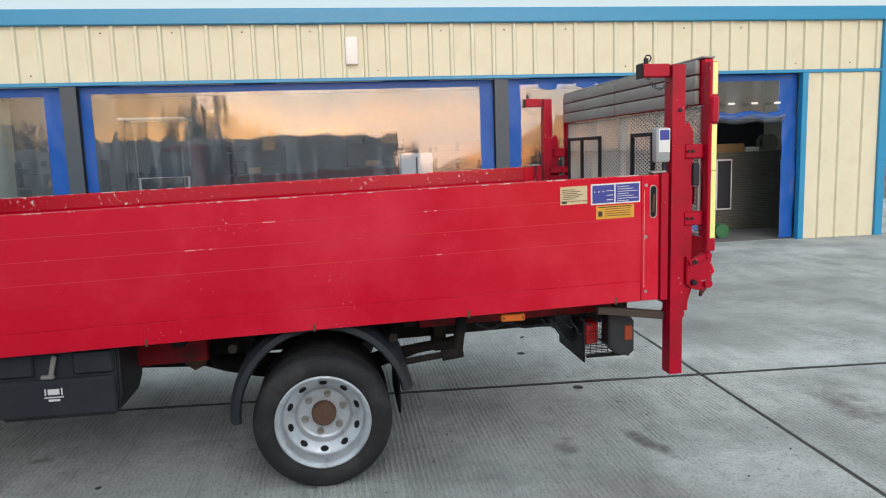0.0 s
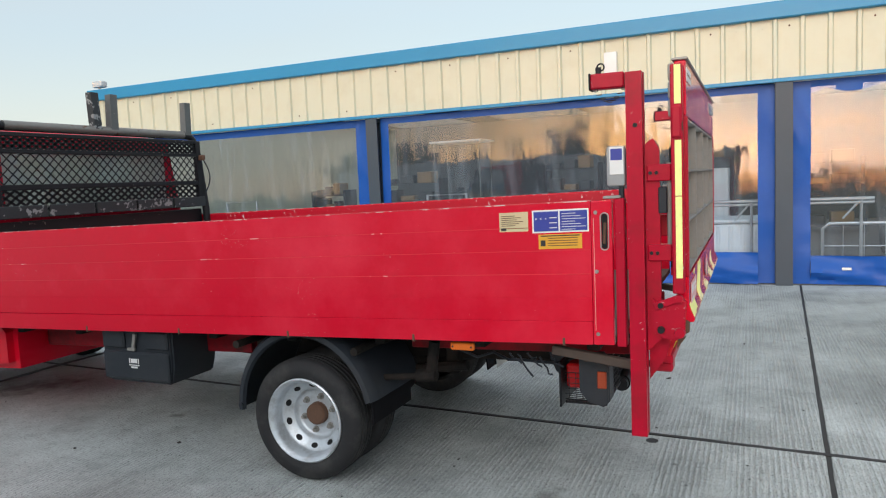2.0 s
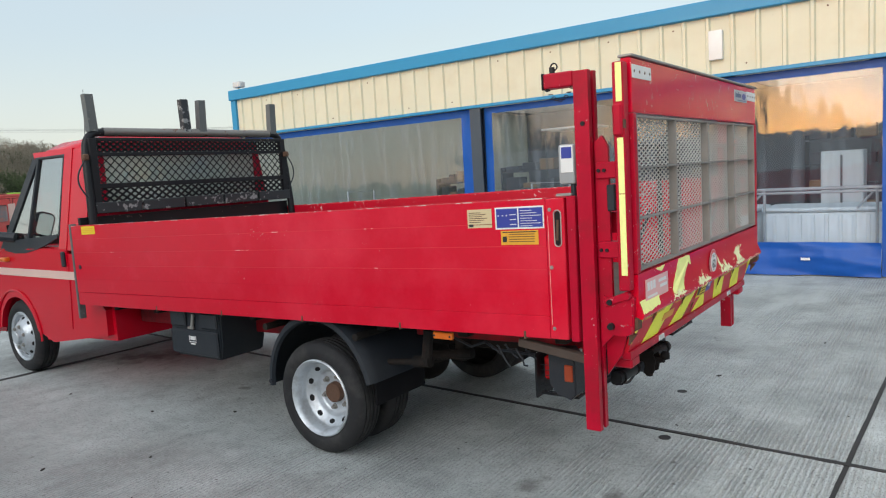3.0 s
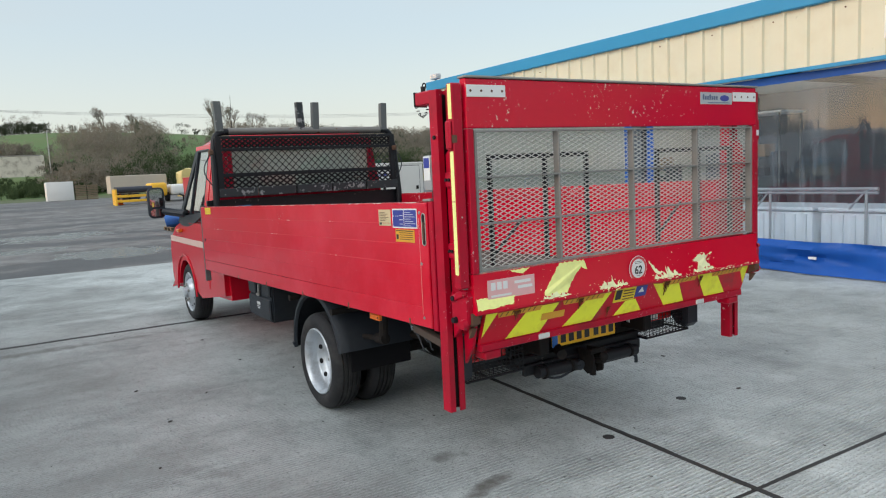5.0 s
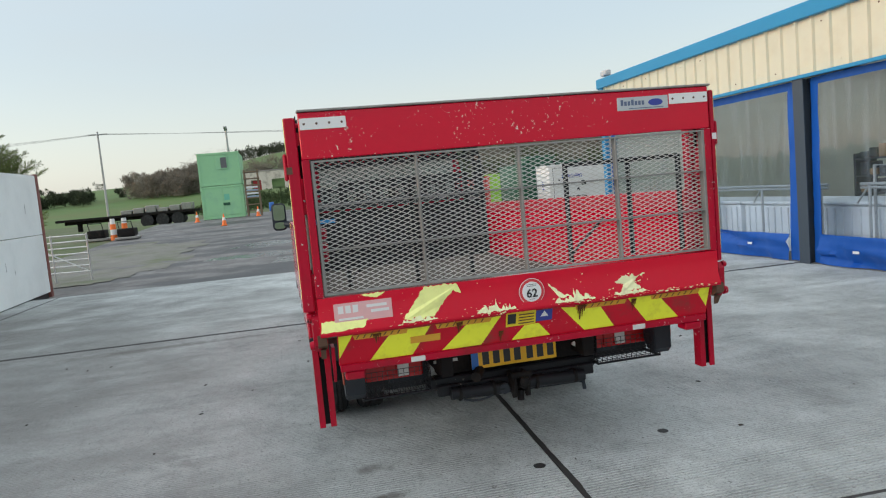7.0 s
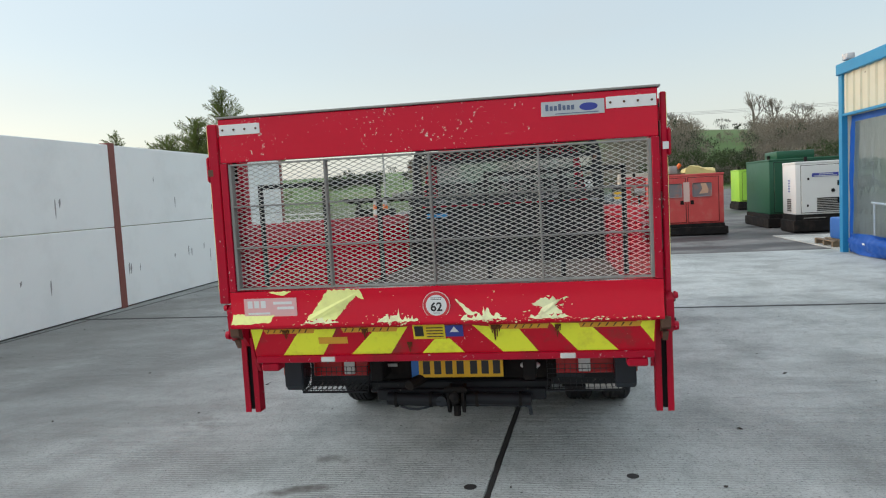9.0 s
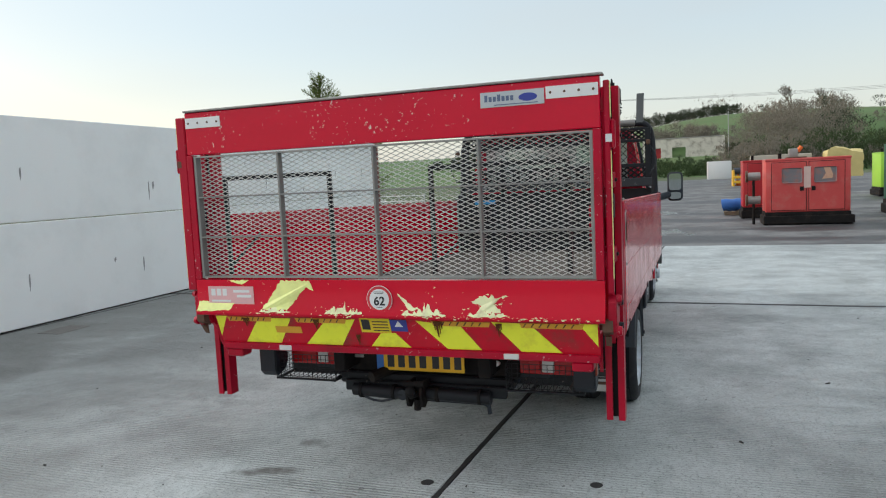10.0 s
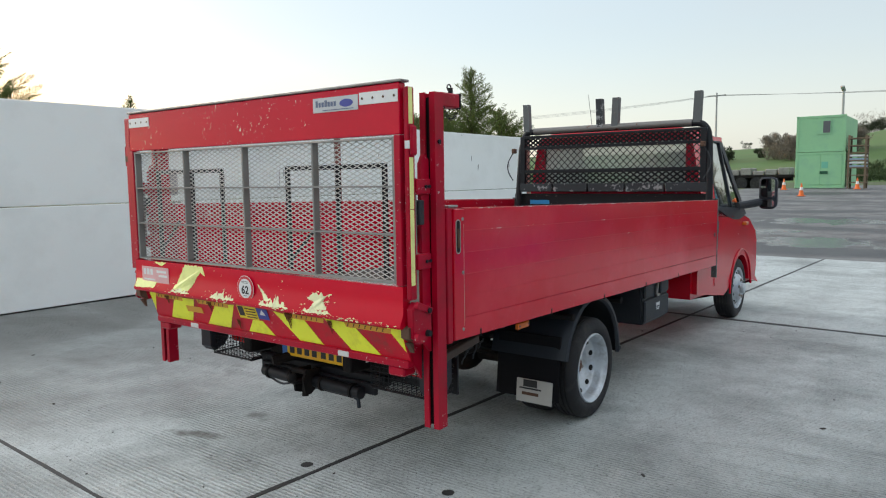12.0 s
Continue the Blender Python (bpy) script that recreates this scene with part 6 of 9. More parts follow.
# ---- tail lift ----
for s, y0 in SIDES:
    # channel post open to the rear, with an arm at the top
    prof = [(1.628, 0.0), (1.562, 0.0), (1.562, 0.086), (1.628, 0.086), (1.628, 0.056), (1.619, 0.056), (1.619, 0.077), (1.572, 0.077), (1.572, 0.010), (1.619, 0.010), (1.619, 0.030), (1.628, 0.030)]
    bm = B(); prism(bm, [(x, y0 + s * d) for x, d in prof], "z", 0.47, 2.02); post = plain("lift_post", bm, RED_WORN, label="red channel post with chipped paint")
    # black sheet inside the open channel paints the shade in its slot
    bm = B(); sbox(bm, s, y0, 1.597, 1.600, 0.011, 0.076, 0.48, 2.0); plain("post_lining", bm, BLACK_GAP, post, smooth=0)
    bm = B(); sbox(bm, s, y0, 1.415, 1.556, 0.012, 0.08, 1.962, 2.026, 0.006); plain("post_arm", bm, RED_WORN, post)
    bm = B(); sbox(bm, s, y0, 1.409, 1.416, 0.008, 0.084, 1.958, 2.03, 0.003); plain("arm_cap", bm, BLACK_STEEL, post)
    bm = B(); rod(bm, (1.445, y0 + s * 0.045, 2.02), (1.445, y0 + s * 0.045, 2.055), 0.012, n=10); tube(bm, [(1.455 + 0.015 * math.cos(a), y0 + s * 0.045, 2.055 + 0.015 * math.sin(a)) for a in [2 * math.pi * k / 14 for k in range(14)]], 0.0035, 6, True); plain("ring_pin", bm, BLACK_STEEL, post)
    bm = B()
    for k in range(9):
        f = k / 8
        c = Vector((1.44 + 0.115 * f, y0 + s * 0.005, 1.955 - 0.05 * math.sin(math.pi * f)))
        tube(bm, [c + Vector((0.010 * math.cos(a), 0.005 * math.sin(a) * (k % 2), 0.005 * math.sin(a) * (1 - k % 2))) for a in [2 * math.pi * i / 8 for i in range(8)]], 0.0022, 5, True)
    plain("chain", bm, BLACK_STEEL, post)
    bm = B(); rod(bm, (1.60, y0, 1.80), (1.60, y0 - s * 0.008, 1.80), 0.01, n=8); plain("bolt", bm, BLACK_STEEL, post)
    # sliding carriage with lugs, pin rods and rams
    bm = B(); prism(bm, [(1.632, 0.84), (1.69, 0.90), (1.69, 1.70), (1.665, 1.745), (1.632, 1.72)], "y", y0 + s * 0.035, y0 + s * 0.055); car = plain("carriage", bm, RED_WORN)
    for z in (1.60, 1.265):
        bm = B(); sbox(bm, s, y0, 1.640, 1.738, 0.018, 0.075, z - 0.035, z + 0.035, 0.005); plain("carriage_lug", bm, RED_WORN, car)
        for x in (1.655, 1.68):
            bm = B(); rod(bm, (x, y0 + s * 0.018, z), (x, y0 + s * 0.010, z), 0.008, n=6); plain("bolt", bm, BLACK_STEEL, car)
    bm = B(); rod(bm, (1.728, y0 + s * 0.045, 1.23), (1.728, y0 + s * 0.045, 1.64), 0.011, n=10); plain("pin_rod", bm, GALV, car)
    bm = B(); sbox(bm, s, y0, 1.685, 1.72, 0.02, 0.06, 1.43, 1.54, 0.004); plain("stop_block", bm, PLASTIC, car)
    bm = B(); sbox(bm, s, y0, 1.60, 1.74, 0.10, 0.13, 1.33, 1.42, 0.004); sbox(bm, s, y0, 1.60, 1.74, 0.10, 0.13, 1.44, 1.49, 0.004); plain("cross_member_end", bm, RED_WORN, car)
    # pivot castings at the platform's foot
    bm = B(); prism(bm, [(1.655, 1.07), (1.69, 1.05), (1.76, 1.09), (1.79, 1.06), (1.785, 0.93), (1.75, 0.895), (1.70, 0.90), (1.655, 0.93)], "y", y0 + s * 0.012, y0 + s * 0.05, 0.004); plain("pivot_casting", bm, RED_WORN, car)
    for x, z, r in ((1.765, 1.075, 0.018), (1.69, 1.045, 0.014), (1.765, 0.93, 0.024), (1.69, 0.94, 0.016)):
        bm = B(); rod(bm, (x, y0 + s * 0.012, z), (x, y0 - s * 0.008, z), r, r * 0.85, 14); plain("pivot_pin", bm, BLACK_STEEL if r < 0.017 else RED_WORN, car)
    bm = B(); obox(bm, (1.72, y0 + s * 0.005, 1.06), (0.12, 0.012, 0.03), (0, -22, 0), 0.003); plain("link_arm", bm, RED_WORN, car)
    bm = B(); prism(bm, [(1.745, 0.90), (1.80, 0.93), (1.80, 0.975), (1.77, 0.985)], "y", y0 + s * 0.03, y0 + s * 0.075); prism(bm, [(1.755, 0.905), (1.785, 0.905), (1.75, 0.855)], "y", y0 + s * 0.04, y0 + s * 0.065); plain("hook_beak", bm, RUST, car)
    bm = B(); prism(bm, [(1.630, 0.70), (1.630, 0.90), (1.725, 0.90), (1.700, 0.80)], "y", y0 + s * 0.095, y0 + s * 0.11); plain("skirt_gusset", bm, RED_WORN, car)

# control box on the near post
bm = B(); box(bm, 1.478, 1.555, YL - 0.002, YL + 0.05, 1.55, 1.72, 0.012, 2); cbx = plain("control_box", bm, surface("grey_plastic_box", (0.34, 0.35, 0.36), 0.45, 0, 0.12, 60, 5, 0.05), label="grey control box with a pale label")
bm = B(); box(bm, 1.492, 1.550, YL - 0.005, YL - 0.002, 1.60, 1.715, 0.001); plain("box_label", bm, WHITE, cbx, smooth=0)
bm = B(); box(bm, 1.497, 1.545, YL - 0.0062, YL - 0.005, 1.66, 1.708); plain("print_bar", bm, NAVY, cbx, smooth=0)
bm = B(); rod(bm, (1.535, YL + 0.025, 1.44), (1.535, YL + 0.025, 1.55), 0.012, n=10); plain("conduit", bm, PLASTIC, cbx)

# platform, standing upright
Y0, Y1 = 3.345, 5.52
plat = None
bm = B(); box(bm, 1.752, 1.797, Y0 + 0.002, Y1 - 0.002, 1.828, 2.05, 0.004); plat = plain("platform_top_rail", bm, surface("chipped_glossy_red", (0.60, 0.002, 0.028), 0.16, 0, 0.14, 30, 3, 0.02, 8, wear=(0.66, 0.54, 0.52), wear_scale=62, wear_amount=0.034, rough_vary=0.12, spec=0.32), label="deep red top rail with many paint chips")
bm = B(); box(bm, 1.742, 1.805, Y0 - 0.002, Y1 + 0.012, 2.052, 2.063, 0.003); plain("top_lip", bm, GALV, plat, "dull grey metal lip")
LOWER = surface("bottom_rail_red", (0.62, 0.002, 0.024), 0.2, 0, 0.1, 30, 2, 0.03, 40, wear=(0.78, 0.72, 0.45), wear_scale=45, wear_amount=-0.01, spec=0.25, coat=0.12, rough_vary=0.2)
bm = B(); prism(bm, [(1.752, 1.16), (1.800, 1.16), (1.800, 1.04), (1.822, 0.988), (1.821, 0.978), (1.815, 0.971), (1.752, 0.971)], "y", Y0, Y1); low = plain("platform_bottom_rail", bm, LOWER, label="red bottom rail with peeling yellow film")
for s, y, inn in ((1, 3.281, 0.052), (-1, Y1 + 0.034, 0.024)):
    e = Y0 if s > 0 else Y1
    bm = B(); sbox(bm, s, e, 1.752, 1.8015, 0.0, 0.036, 1.162, 1.826, 0.003); plain("platform_edge", bm, RED_WORN, plat)
    bm = B(); sbox(bm, s, y, 1.742, 1.788, -0.003, inn, 1.10, 2.03, 0.005); sr = plain("platform_side_rail", bm, RED_WORN)
    for z0, z1 in ((1.165, 1.50), (1.503, 1.728), (1.872, 2.026)):
        bm = B(); sbox(bm, s, y, 1.757, 1.783, -0.0052, -0.002, z0, z1, 0.0008); plain("reflective_strip", bm, PALE_YELLOW, sr, "lime-yellow reflective strip", smooth=0)
    for z in (1.25, 1.60, 1.93):
        bm = B(); sbox(bm, s, y, 1.748, 1.775, inn - 0.004, abs(e - y) + 0.004, z - 0.03, z + 0.03, 0.002); plain("flange_bracket", bm, RED_WORN, sr)
    bm = B(); sbox(bm, s, y, 1.745, 1.785, -0.022, -0.003, 1.735, 1.865, 0.008); plain("catch_plate", bm, RED_WORN, sr)
    bm = B(); sbox(bm, s, y, 1.7855, 1.7885, -0.010, 0.018, 1.765, 1.80, 0.001); plain("worn_patch", bm, RUST if s > 0 else WHITE, sr, smooth=0)
MESHBAR = surface("dull_grey_steel_bar", (0.25, 0.24, 0.225), 0.55, 0.25, 0.3, 60, 6, 0.1, 80)
ZM0, ZM1, YM0, YM1 = 1.168, 1.82, Y0 + 0.040, Y1 - 0.036
bm = B(); diamonds(bm, YM0, YM1, ZM0, ZM1, 0.053, 0.0225, 1.7575, 0.0033, 0.0045); plain("expanded_mesh", bm, surface("grey_expanded_steel", (0.64, 0.63, 0.59), 0.4, 0.1, 0.25, 60, 5, 0.0), plat, "grey expanded steel mesh", smooth=0)
for y in (YM0 + 0.008, 3.898, 4.43, 4.962, YM1 - 0.008):
    w = 0.0055 if y not in (YM0 + 0.008, YM1 - 0.008) else 0.008
    bm = B(); box(bm, 1.757, 1.797, y - w, y + w, ZM0, ZM1, 0.002); plain("mesh_upright", bm, MESHBAR, plat)
for z in (ZM0 + 0.006, ZM1 - 0.004):
    bm = B(); box(bm, 1.757, 1.796, YM0, YM1, z - 0.004, z + 0.004); plain("mesh_frame_bar", bm, GALV, plat)
for z in (1.388, 1.602):
    bm = B(); box(bm, 1.757, 1.796, YM0, YM1, z - 0.004, z + 0.004, 0.001); plain("mesh_cross_bar", bm, MESHBAR, plat)
# inner face: ramp slats and folded stands
for k in range(3):
    for a, b in ((Y0 + 0.04, YC - 0.004), (YC + 0.004, Y1 - 0.04)):
        bm = B(); box(bm, 1.722, 1.748, a, b, 1.832 + 0.074 * k, 1.900 + 0.074 * k, 0.006, 2); plain("ramp_slat", bm, surface("weathered_ramp_metal", (0.32, 0.31, 0.29), 0.55, 0.2, 0.3, 60, 3, 0.1) if (k == 0 and a < 4) else bpy.data.materials["weathered_ramp_metal"], plat)
for ya, yb in ((3.52, 4.15), (4.70, 5.36)):
    bm = B()
    for y in (ya, (ya + yb) / 2 + 0.03, yb):
        box(bm, 1.712, 1.732, y - 0.011, y + 0.011, 1.18, 1.705, 0.002)
    box(bm, 1.712, 1.732, ya - 0.011, yb + 0.011, 1.685, 1.708, 0.002)
    bar(bm, (1.722, ya, 1.22), (1.722, ya + 0.2, 1.40), 0.012, 0.012)
    plain("folding_stand", bm, BLACK_STEEL, plat)
# riveted pale plates and dealer plate
for y0, y1 in ((Y0 + 0.008, 3.572), (5.285, Y1 - 0.008)):
    bm = B(); box(bm, 1.797, 1.8005, y0, y1, 1.968, 2.022, 0.001); pp = plain("reflector_plate", bm, WHITE, plat, "pale riveted plate", smooth=0)
    for k in range(4):
        y = y0 + 0.02 + (y1 - y0 - 0.04) * k / 3
        bm = B(); rod(bm, (1.8, y, 1.995), (1.8025, y, 1.995), 0.006, n=8); plain("rivet", bm, RUST, plat)
bm = B(); box(bm, 1.797, 1.8, 4.985, 5.278, 1.95, 2.018, 0.001); plain("dealer_plate", bm, surface("silver_plate", (0.5, 0.52, 0.54), 0.35, 0.3, 0.08, 60, 5, 0.0), plat, "silver plate with a blue oval", smooth=0)
bm = B(); prism(bm, [(5.205 + 0.042 * math.cos(a), 1.985 + 0.018 * math.sin(a)) for a in [2 * math.pi * k / 24 for k in range(24)]], "x", 1.8, 1.8012); plain("plate_oval", bm, NAVY, plat, smooth=0)
bm = B()
for k in range(7):
    box(bm, 1.8, 1.8012, 5.005 + 0.02 * k, 5.019 + 0.02 * k, 1.975, 1.975 + (0.03 if k in (0, 3) else 0.022))
box(bm, 1.8, 1.8012, 5.05, 5.25, 1.957, 1.961)
plain("plate_print", bm, surface("blue_grey_print", (0.10, 0.13, 0.22), 0.5), plat, smooth=0)


def low_face(z):
    """Where the bottom rail's rear face lies: its lower third cants outwards."""
    return 1.800 + 0.423 * min(max(1.04 - z, 0.0), 0.052)


def film(name, pts, x, material, parent, skew=0.0, jag=0.0, seed=0):
    """A flat piece of film on the rear faces; jag tears its edge."""
    rnd = random.Random(seed)
    out = []
    for (y0, z0), (y1, z1) in zip(pts, pts[1:] + pts[:1]):
        n = max(1, int(math.hypot(y1 - y0, z1 - z0) / 0.012)) if jag else 1
        for i in range(n):
            f = i / n
            j = jag if i else 0
            out.append((y0 + (y1 - y0) * f + rnd.uniform(-j, j) * 0.6, z0 + (z1 - z0) * f + rnd.uniform(-j, j)))
    bm = B()
    lo, hi = [], []
    for y, z in out:
        dx = skew * (0.955 - z) if skew else 1.800 - low_face(z)
        lo.append(bm.verts.new((x - dx, y, z)))
        hi.append(bm.verts.new((x - dx + 0.0012, y, z)))
    bm.faces.new(hi)
    n = len(out)
    for i in range(n):
        bm.faces.new((lo[i], lo[(i + 1) % n], hi[(i + 1) % n], hi[i]))
    return plain(name, bm, material, parent, smooth=0)


XB = 1.8005
TORN = surface("torn_film_backing", (0.88, 0.87, 0.52), 0.6, 0, 0.15, 40, 9, 0.1, 80, dirt=(0.4, 0.28, 0.15), dirt_amount=0.6, dirt_scale=14)
film("yellow_film", [(3.545, 1.158), (3.68, 1.158), (3.635, 1.135), (3.60, 1.142)], XB, PALE_YELLOW, low, jag=0.003, seed=1)
film("yellow_film", [(Y0 + 0.01, 1.045), (3.59, 1.045), (3.555, 0.998), (Y0 + 0.004, 0.992)], XB, PALE_YELLOW, low, jag=0.004, seed=2)
film("yellow_film", [(3.872, 1.158), (4.035, 1.158), (4.062, 1.105), (4.02, 1.125), (3.905, 1.005), (3.76, 1.01)], XB, PALE_YELLOW, low, jag=0.006, seed=3)
for k, (a, b, h) in enumerate(((3.74, 3.93, 0.02), (4.13, 4.34, 0.045), (4.55, 4.78, 0.04), (4.88, 5.08, 0.03))):
    rnd = random.Random(40 + k)
    peak = rnd.uniform(0.35, 0.65)
    pts = [(a, 0.994)] + [(a + (b - a) * i / 24 + rnd.uniform(-0.004, 0.004), 0.998 + h * (rnd.random() ** 1.6 * (1 - abs(i / 24 - peak)) + (0.5 if abs(i / 24 - peak) < 0.07 else 0))) for i in range(1, 24)] + [(b, 0.994)]
    pts += [(b - (b - a) * i / 8, 0.990 + rnd.uniform(-0.002, 0.004)) for i in range(1, 8)]
    film("torn_film", pts, XB + 0.0012, TORN, low, jag=0.005, seed=60 + k)
film("torn_film", [(4.525, 1.095), (4.56, 1.07), (4.60, 1.035), (4.64, 1.02), (4.60, 1.012), (4.57, 1.03)], XB, TORN, low, jag=0.006, seed=9)
film("torn_film", [(4.90, 1.06), (4.96, 1.085), (5.08, 1.085), (5.03, 1.068), (5.01, 1.05), (5.045, 1.01), (4.93, 1.012), (4.95, 1.04)], XB, TORN, low, jag=0.010, seed=11)
rnd = random.Random(77)
bm = B()
for k in range(240):
    y = rnd.choice((4.23, 4.6, 4.66, 4.97, 4.99, 5.02, 3.8, 4.15)) + rnd.gauss(0, 0.07) if k < 110 else rnd.choice((3.85, 4.2, 4.7, 4.85, 5.0, 5.2, 5.35)) + rnd.gauss(0, 0.08)
    z = min(1.10, 0.985 + abs(rnd.gauss(0, 0.028)) + (0.05 if 4.9 < y < 5.1 else 0)) if k < 110 else 0.985 + rnd.gauss(0, 0.005)
    y = min(max(y, Y0 + 0.03), Y1 - 0.03)
    r, n = 0.0008 + 0.0042 * rnd.random() ** 2.5, rnd.choice((4, 5, 6))
    vs = [(y + r * rnd.uniform(0.6, 3.2) * math.cos(6.283 * i / n), z + r * rnd.uniform(0.5, 1.2) * math.sin(6.283 * i / n)) for i in range(n)]
    x = low_face(z) + 0.001
    lo, hi = [bm.verts.new((x - 0.004, a, b)) for a, b in vs], [bm.verts.new((x, a, b)) for a, b in vs]
    bm.faces.new(hi)
    for i in range(n):
        bm.faces.new((lo[i], lo[(i + 1) % n], hi[(i + 1) % n], hi[i]))
tagged(plain("film_flakes", bm, TORN, low, smooth=0), "small flakes of torn yellow film", "", "", "stuff")
bm = B(); box(bm, 1.8025, 1.8042, 3.42, 3.705, 1.03, 1.125); st = plain("faded_sticker", bm, PINK_LABEL, low, "faded pink and white maker's sticker", smooth=0)
for ya, yb, za, zb in [(3.44 + 0.036 * k, 3.466 + 0.036 * k, 1.075, 1.112) for k in range(3)] + [(3.58, 3.68, 1.092, 1.106), (3.60, 3.69, 1.066, 1.080), (3.44, 3.56, 1.042, 1.052)]:
    bm = B(); box(bm, 1.8042, 1.8052, ya, yb, za, zb); plain("sticker_print", bm, WHITE, low, smooth=0)
# round sticker with its number
def disc(name, y, z, r, x, material, parent):
    bm = B(); prism(bm, [(y + r * math.cos(a), z + r * math.sin(a)) for a in [2 * math.pi * k / 32 for k in range(32)]], "x", x, x + 0.0012); return plain(name, bm, material, parent, smooth=0)


rs = disc("round_sticker", 4.432, 1.066, 0.069, 1.8085, WHITE, low)
rs["label"] = "round white sticker with red ring and number 62"
disc("sticker_ring", 4.432, 1.066, 0.066, 1.8097, surface("sticker_red", (0.6, 0.03, 0.04), 0.4), low)
disc("sticker_face", 4.432, 1.066, 0.052, 1.8109, WHITE, low)
cu = bpy.data.curves.new("number", "FONT")
cu.body, cu.size, cu.align_x, cu.align_y, cu.extrude, cu.offset = "62", 0.060, "CENTER", "CENTER", 0.0004, 0.0016
tmp = bpy.data.objects.new("number", cu)
me = bpy.data.meshes.new_from_object(tmp)
bpy.data.objects.remove(tmp)
me.materials.append(INK)
num = piece("sticker_number", me, low)
num.matrix_basis = Matrix.Translation((1.8126, 4.432, 1.056)) @ Euler((radians(90), 0, radians(90))).to_matrix().to_4x4()
for ya, yb, za in ((4.407, 4.457, 1.094), (4.403, 4.461, 1.102), (4.417, 4.447, 1.026)):
    bm = B(); box(bm, 1.8121, 1.8128, ya, yb, za, za + 0.0025); plain("sticker_print", bm, INK, low, smooth=0)

# hazard-striped skirt under the lip, leaning in
SK = 0.36
RUSTY_RUN = surface("rust_run_brown", (0.13, 0.055, 0.022), 0.95, 0, 0.4, 60, 9, 0.2, 80, spec=0.08)
def skx(z):
    return 1.768 - SK * (0.955 - z)


bm = B(); loft(bm, [[(skx(z) + d, y, z) for d, z in ((0, 0.965), (-0.02, 0.965), (-0.02, 0.80), (0, 0.80))] for y in (3.425, 5.485)]); skirt = plain("skirt", bm, surface("grimy_red", (0.58, 0.004, 0.024), 0.4, 0, 0.18, 30, 3, 0.05, 40, wear=(0.62, 0.5, 0.4), wear_scale=60, wear_amount=0.0, dirt=(0.10, 0.06, 0.04), dirt_amount=0.85, dirt_scale=5, spec=0.3), label="red skirt panel with yellow hazard chevrons")
bm = B(); box(bm, skx(0.80) - 0.03, skx(0.80) + 0.012, 3.43, 5.48, 0.765, 0.802, 0.004); plain("skirt_ledge", bm, RED_WORN, skirt)
for pts in ([(3.43, 0.958), (3.50, 0.958), (3.428, 0.838)], [(3.66, 0.905), (3.70, 0.95), (3.895, 0.952), (3.80, 0.806), (3.58, 0.806)], [(4.095, 0.942), (4.27, 0.955), (4.165, 0.806), (3.955, 0.806)],
            [(4.40, 0.882), (4.48, 0.884), (4.55, 0.806), (4.33, 0.806)], [(4.60, 0.955), (4.83, 0.93), (4.92, 0.806), (4.745, 0.806)], [(4.985, 0.957), (5.165, 0.953), (5.31, 0.806), (5.115, 0.806)], [(5.395, 0.957), (5.48, 0.957), (5.477, 0.845)]):
    film("hazard_stripe", pts, 1.7685, YELLOW, skirt, skew=SK)
for a, b in ((3.50, 3.78), (3.92, 4.22), (4.68, 4.98), (5.12, 5.42)):
    film("grip_tape", [(a, 0.955), (b, 0.955), (b - 0.01, 0.93), (a + 0.01, 0.93)], 1.7698, ORANGE_LABEL, skirt, skew=SK)
    bm = B()
    n = 7
    for k in range(n):
        y = a + 0.015 + (b - a - 0.04) * k / n
        pts = [(y, 0.934), (y + 0.006, 0.934), (y + 0.02, 0.953), (y + 0.012, 0.953)]
        hi = [bm.verts.new((1.7714 - SK * (0.955 - z), yy_, z)) for yy_, z in pts]
        bm.faces.new(hi)
    bmesh.ops.solidify(bm, geom=bm.faces[:], thickness=-0.0006)
    tagged(plain("tape_print", bm, RUST, skirt, smooth=0), "brown slanting dashes on grip tape", "", "", "stuff")
for y, z, w, h in ((4.715, 0.955, 0.022, 0.085), (4.045, 0.95, 0.016, 0.06), (5.02, 0.95, 0.014, 0.07), (3.62, 0.95, 0.02, 0.05), (4.27, 0.87, 0.012, 0.06)):
    for i, (dy, q, e) in enumerate(((-0.75, 0.20, 0.55), (-0.2, 0.30, 1.0), (0.35, 0.16, 0.8), (0.85, 0.22, 0.45))):
        c, t = y + dy * w, w * q
        film("rust_run", [(c - t * 1.6, z), (c + t * 1.6, z), (c + t * 0.8, z - h * e * 0.4), (c + t * 0.5, z - h * e), (c - t * 0.4, z - h * e * 0.95), (c - t * 0.9, z - h * e * 0.4)], 1.7738, RUSTY_RUN, skirt, skew=SK, jag=0.0015, seed=int(y * 100) + i)
film("caution_sticker", [(3.79, 0.905), (3.945, 0.905), (3.945, 0.868), (3.79, 0.868)], 1.7705, ORANGE_LABEL, skirt, skew=SK)
film("safety_sticker", [(4.296, 0.962), (4.46, 0.962), (4.46, 0.885), (4.296, 0.885)], 1.7712, YELLOW_LABEL, skirt, skew=SK)
film("pictogram", [(4.305, 0.955), (4.35, 0.955), (4.35, 0.90), (4.305, 0.90)], 1.7726, INK, skirt, skew=SK)
film("warning_sticker", [(4.462, 0.957), (4.552, 0.957), (4.552, 0.895), (4.462, 0.895)], 1.7716, NAVY, skirt, skew=SK)
film("warning_triangle", [(4.485, 0.92), (4.53, 0.92), (4.507, 0.951)], 1.773, WHITE, skirt, skew=SK)
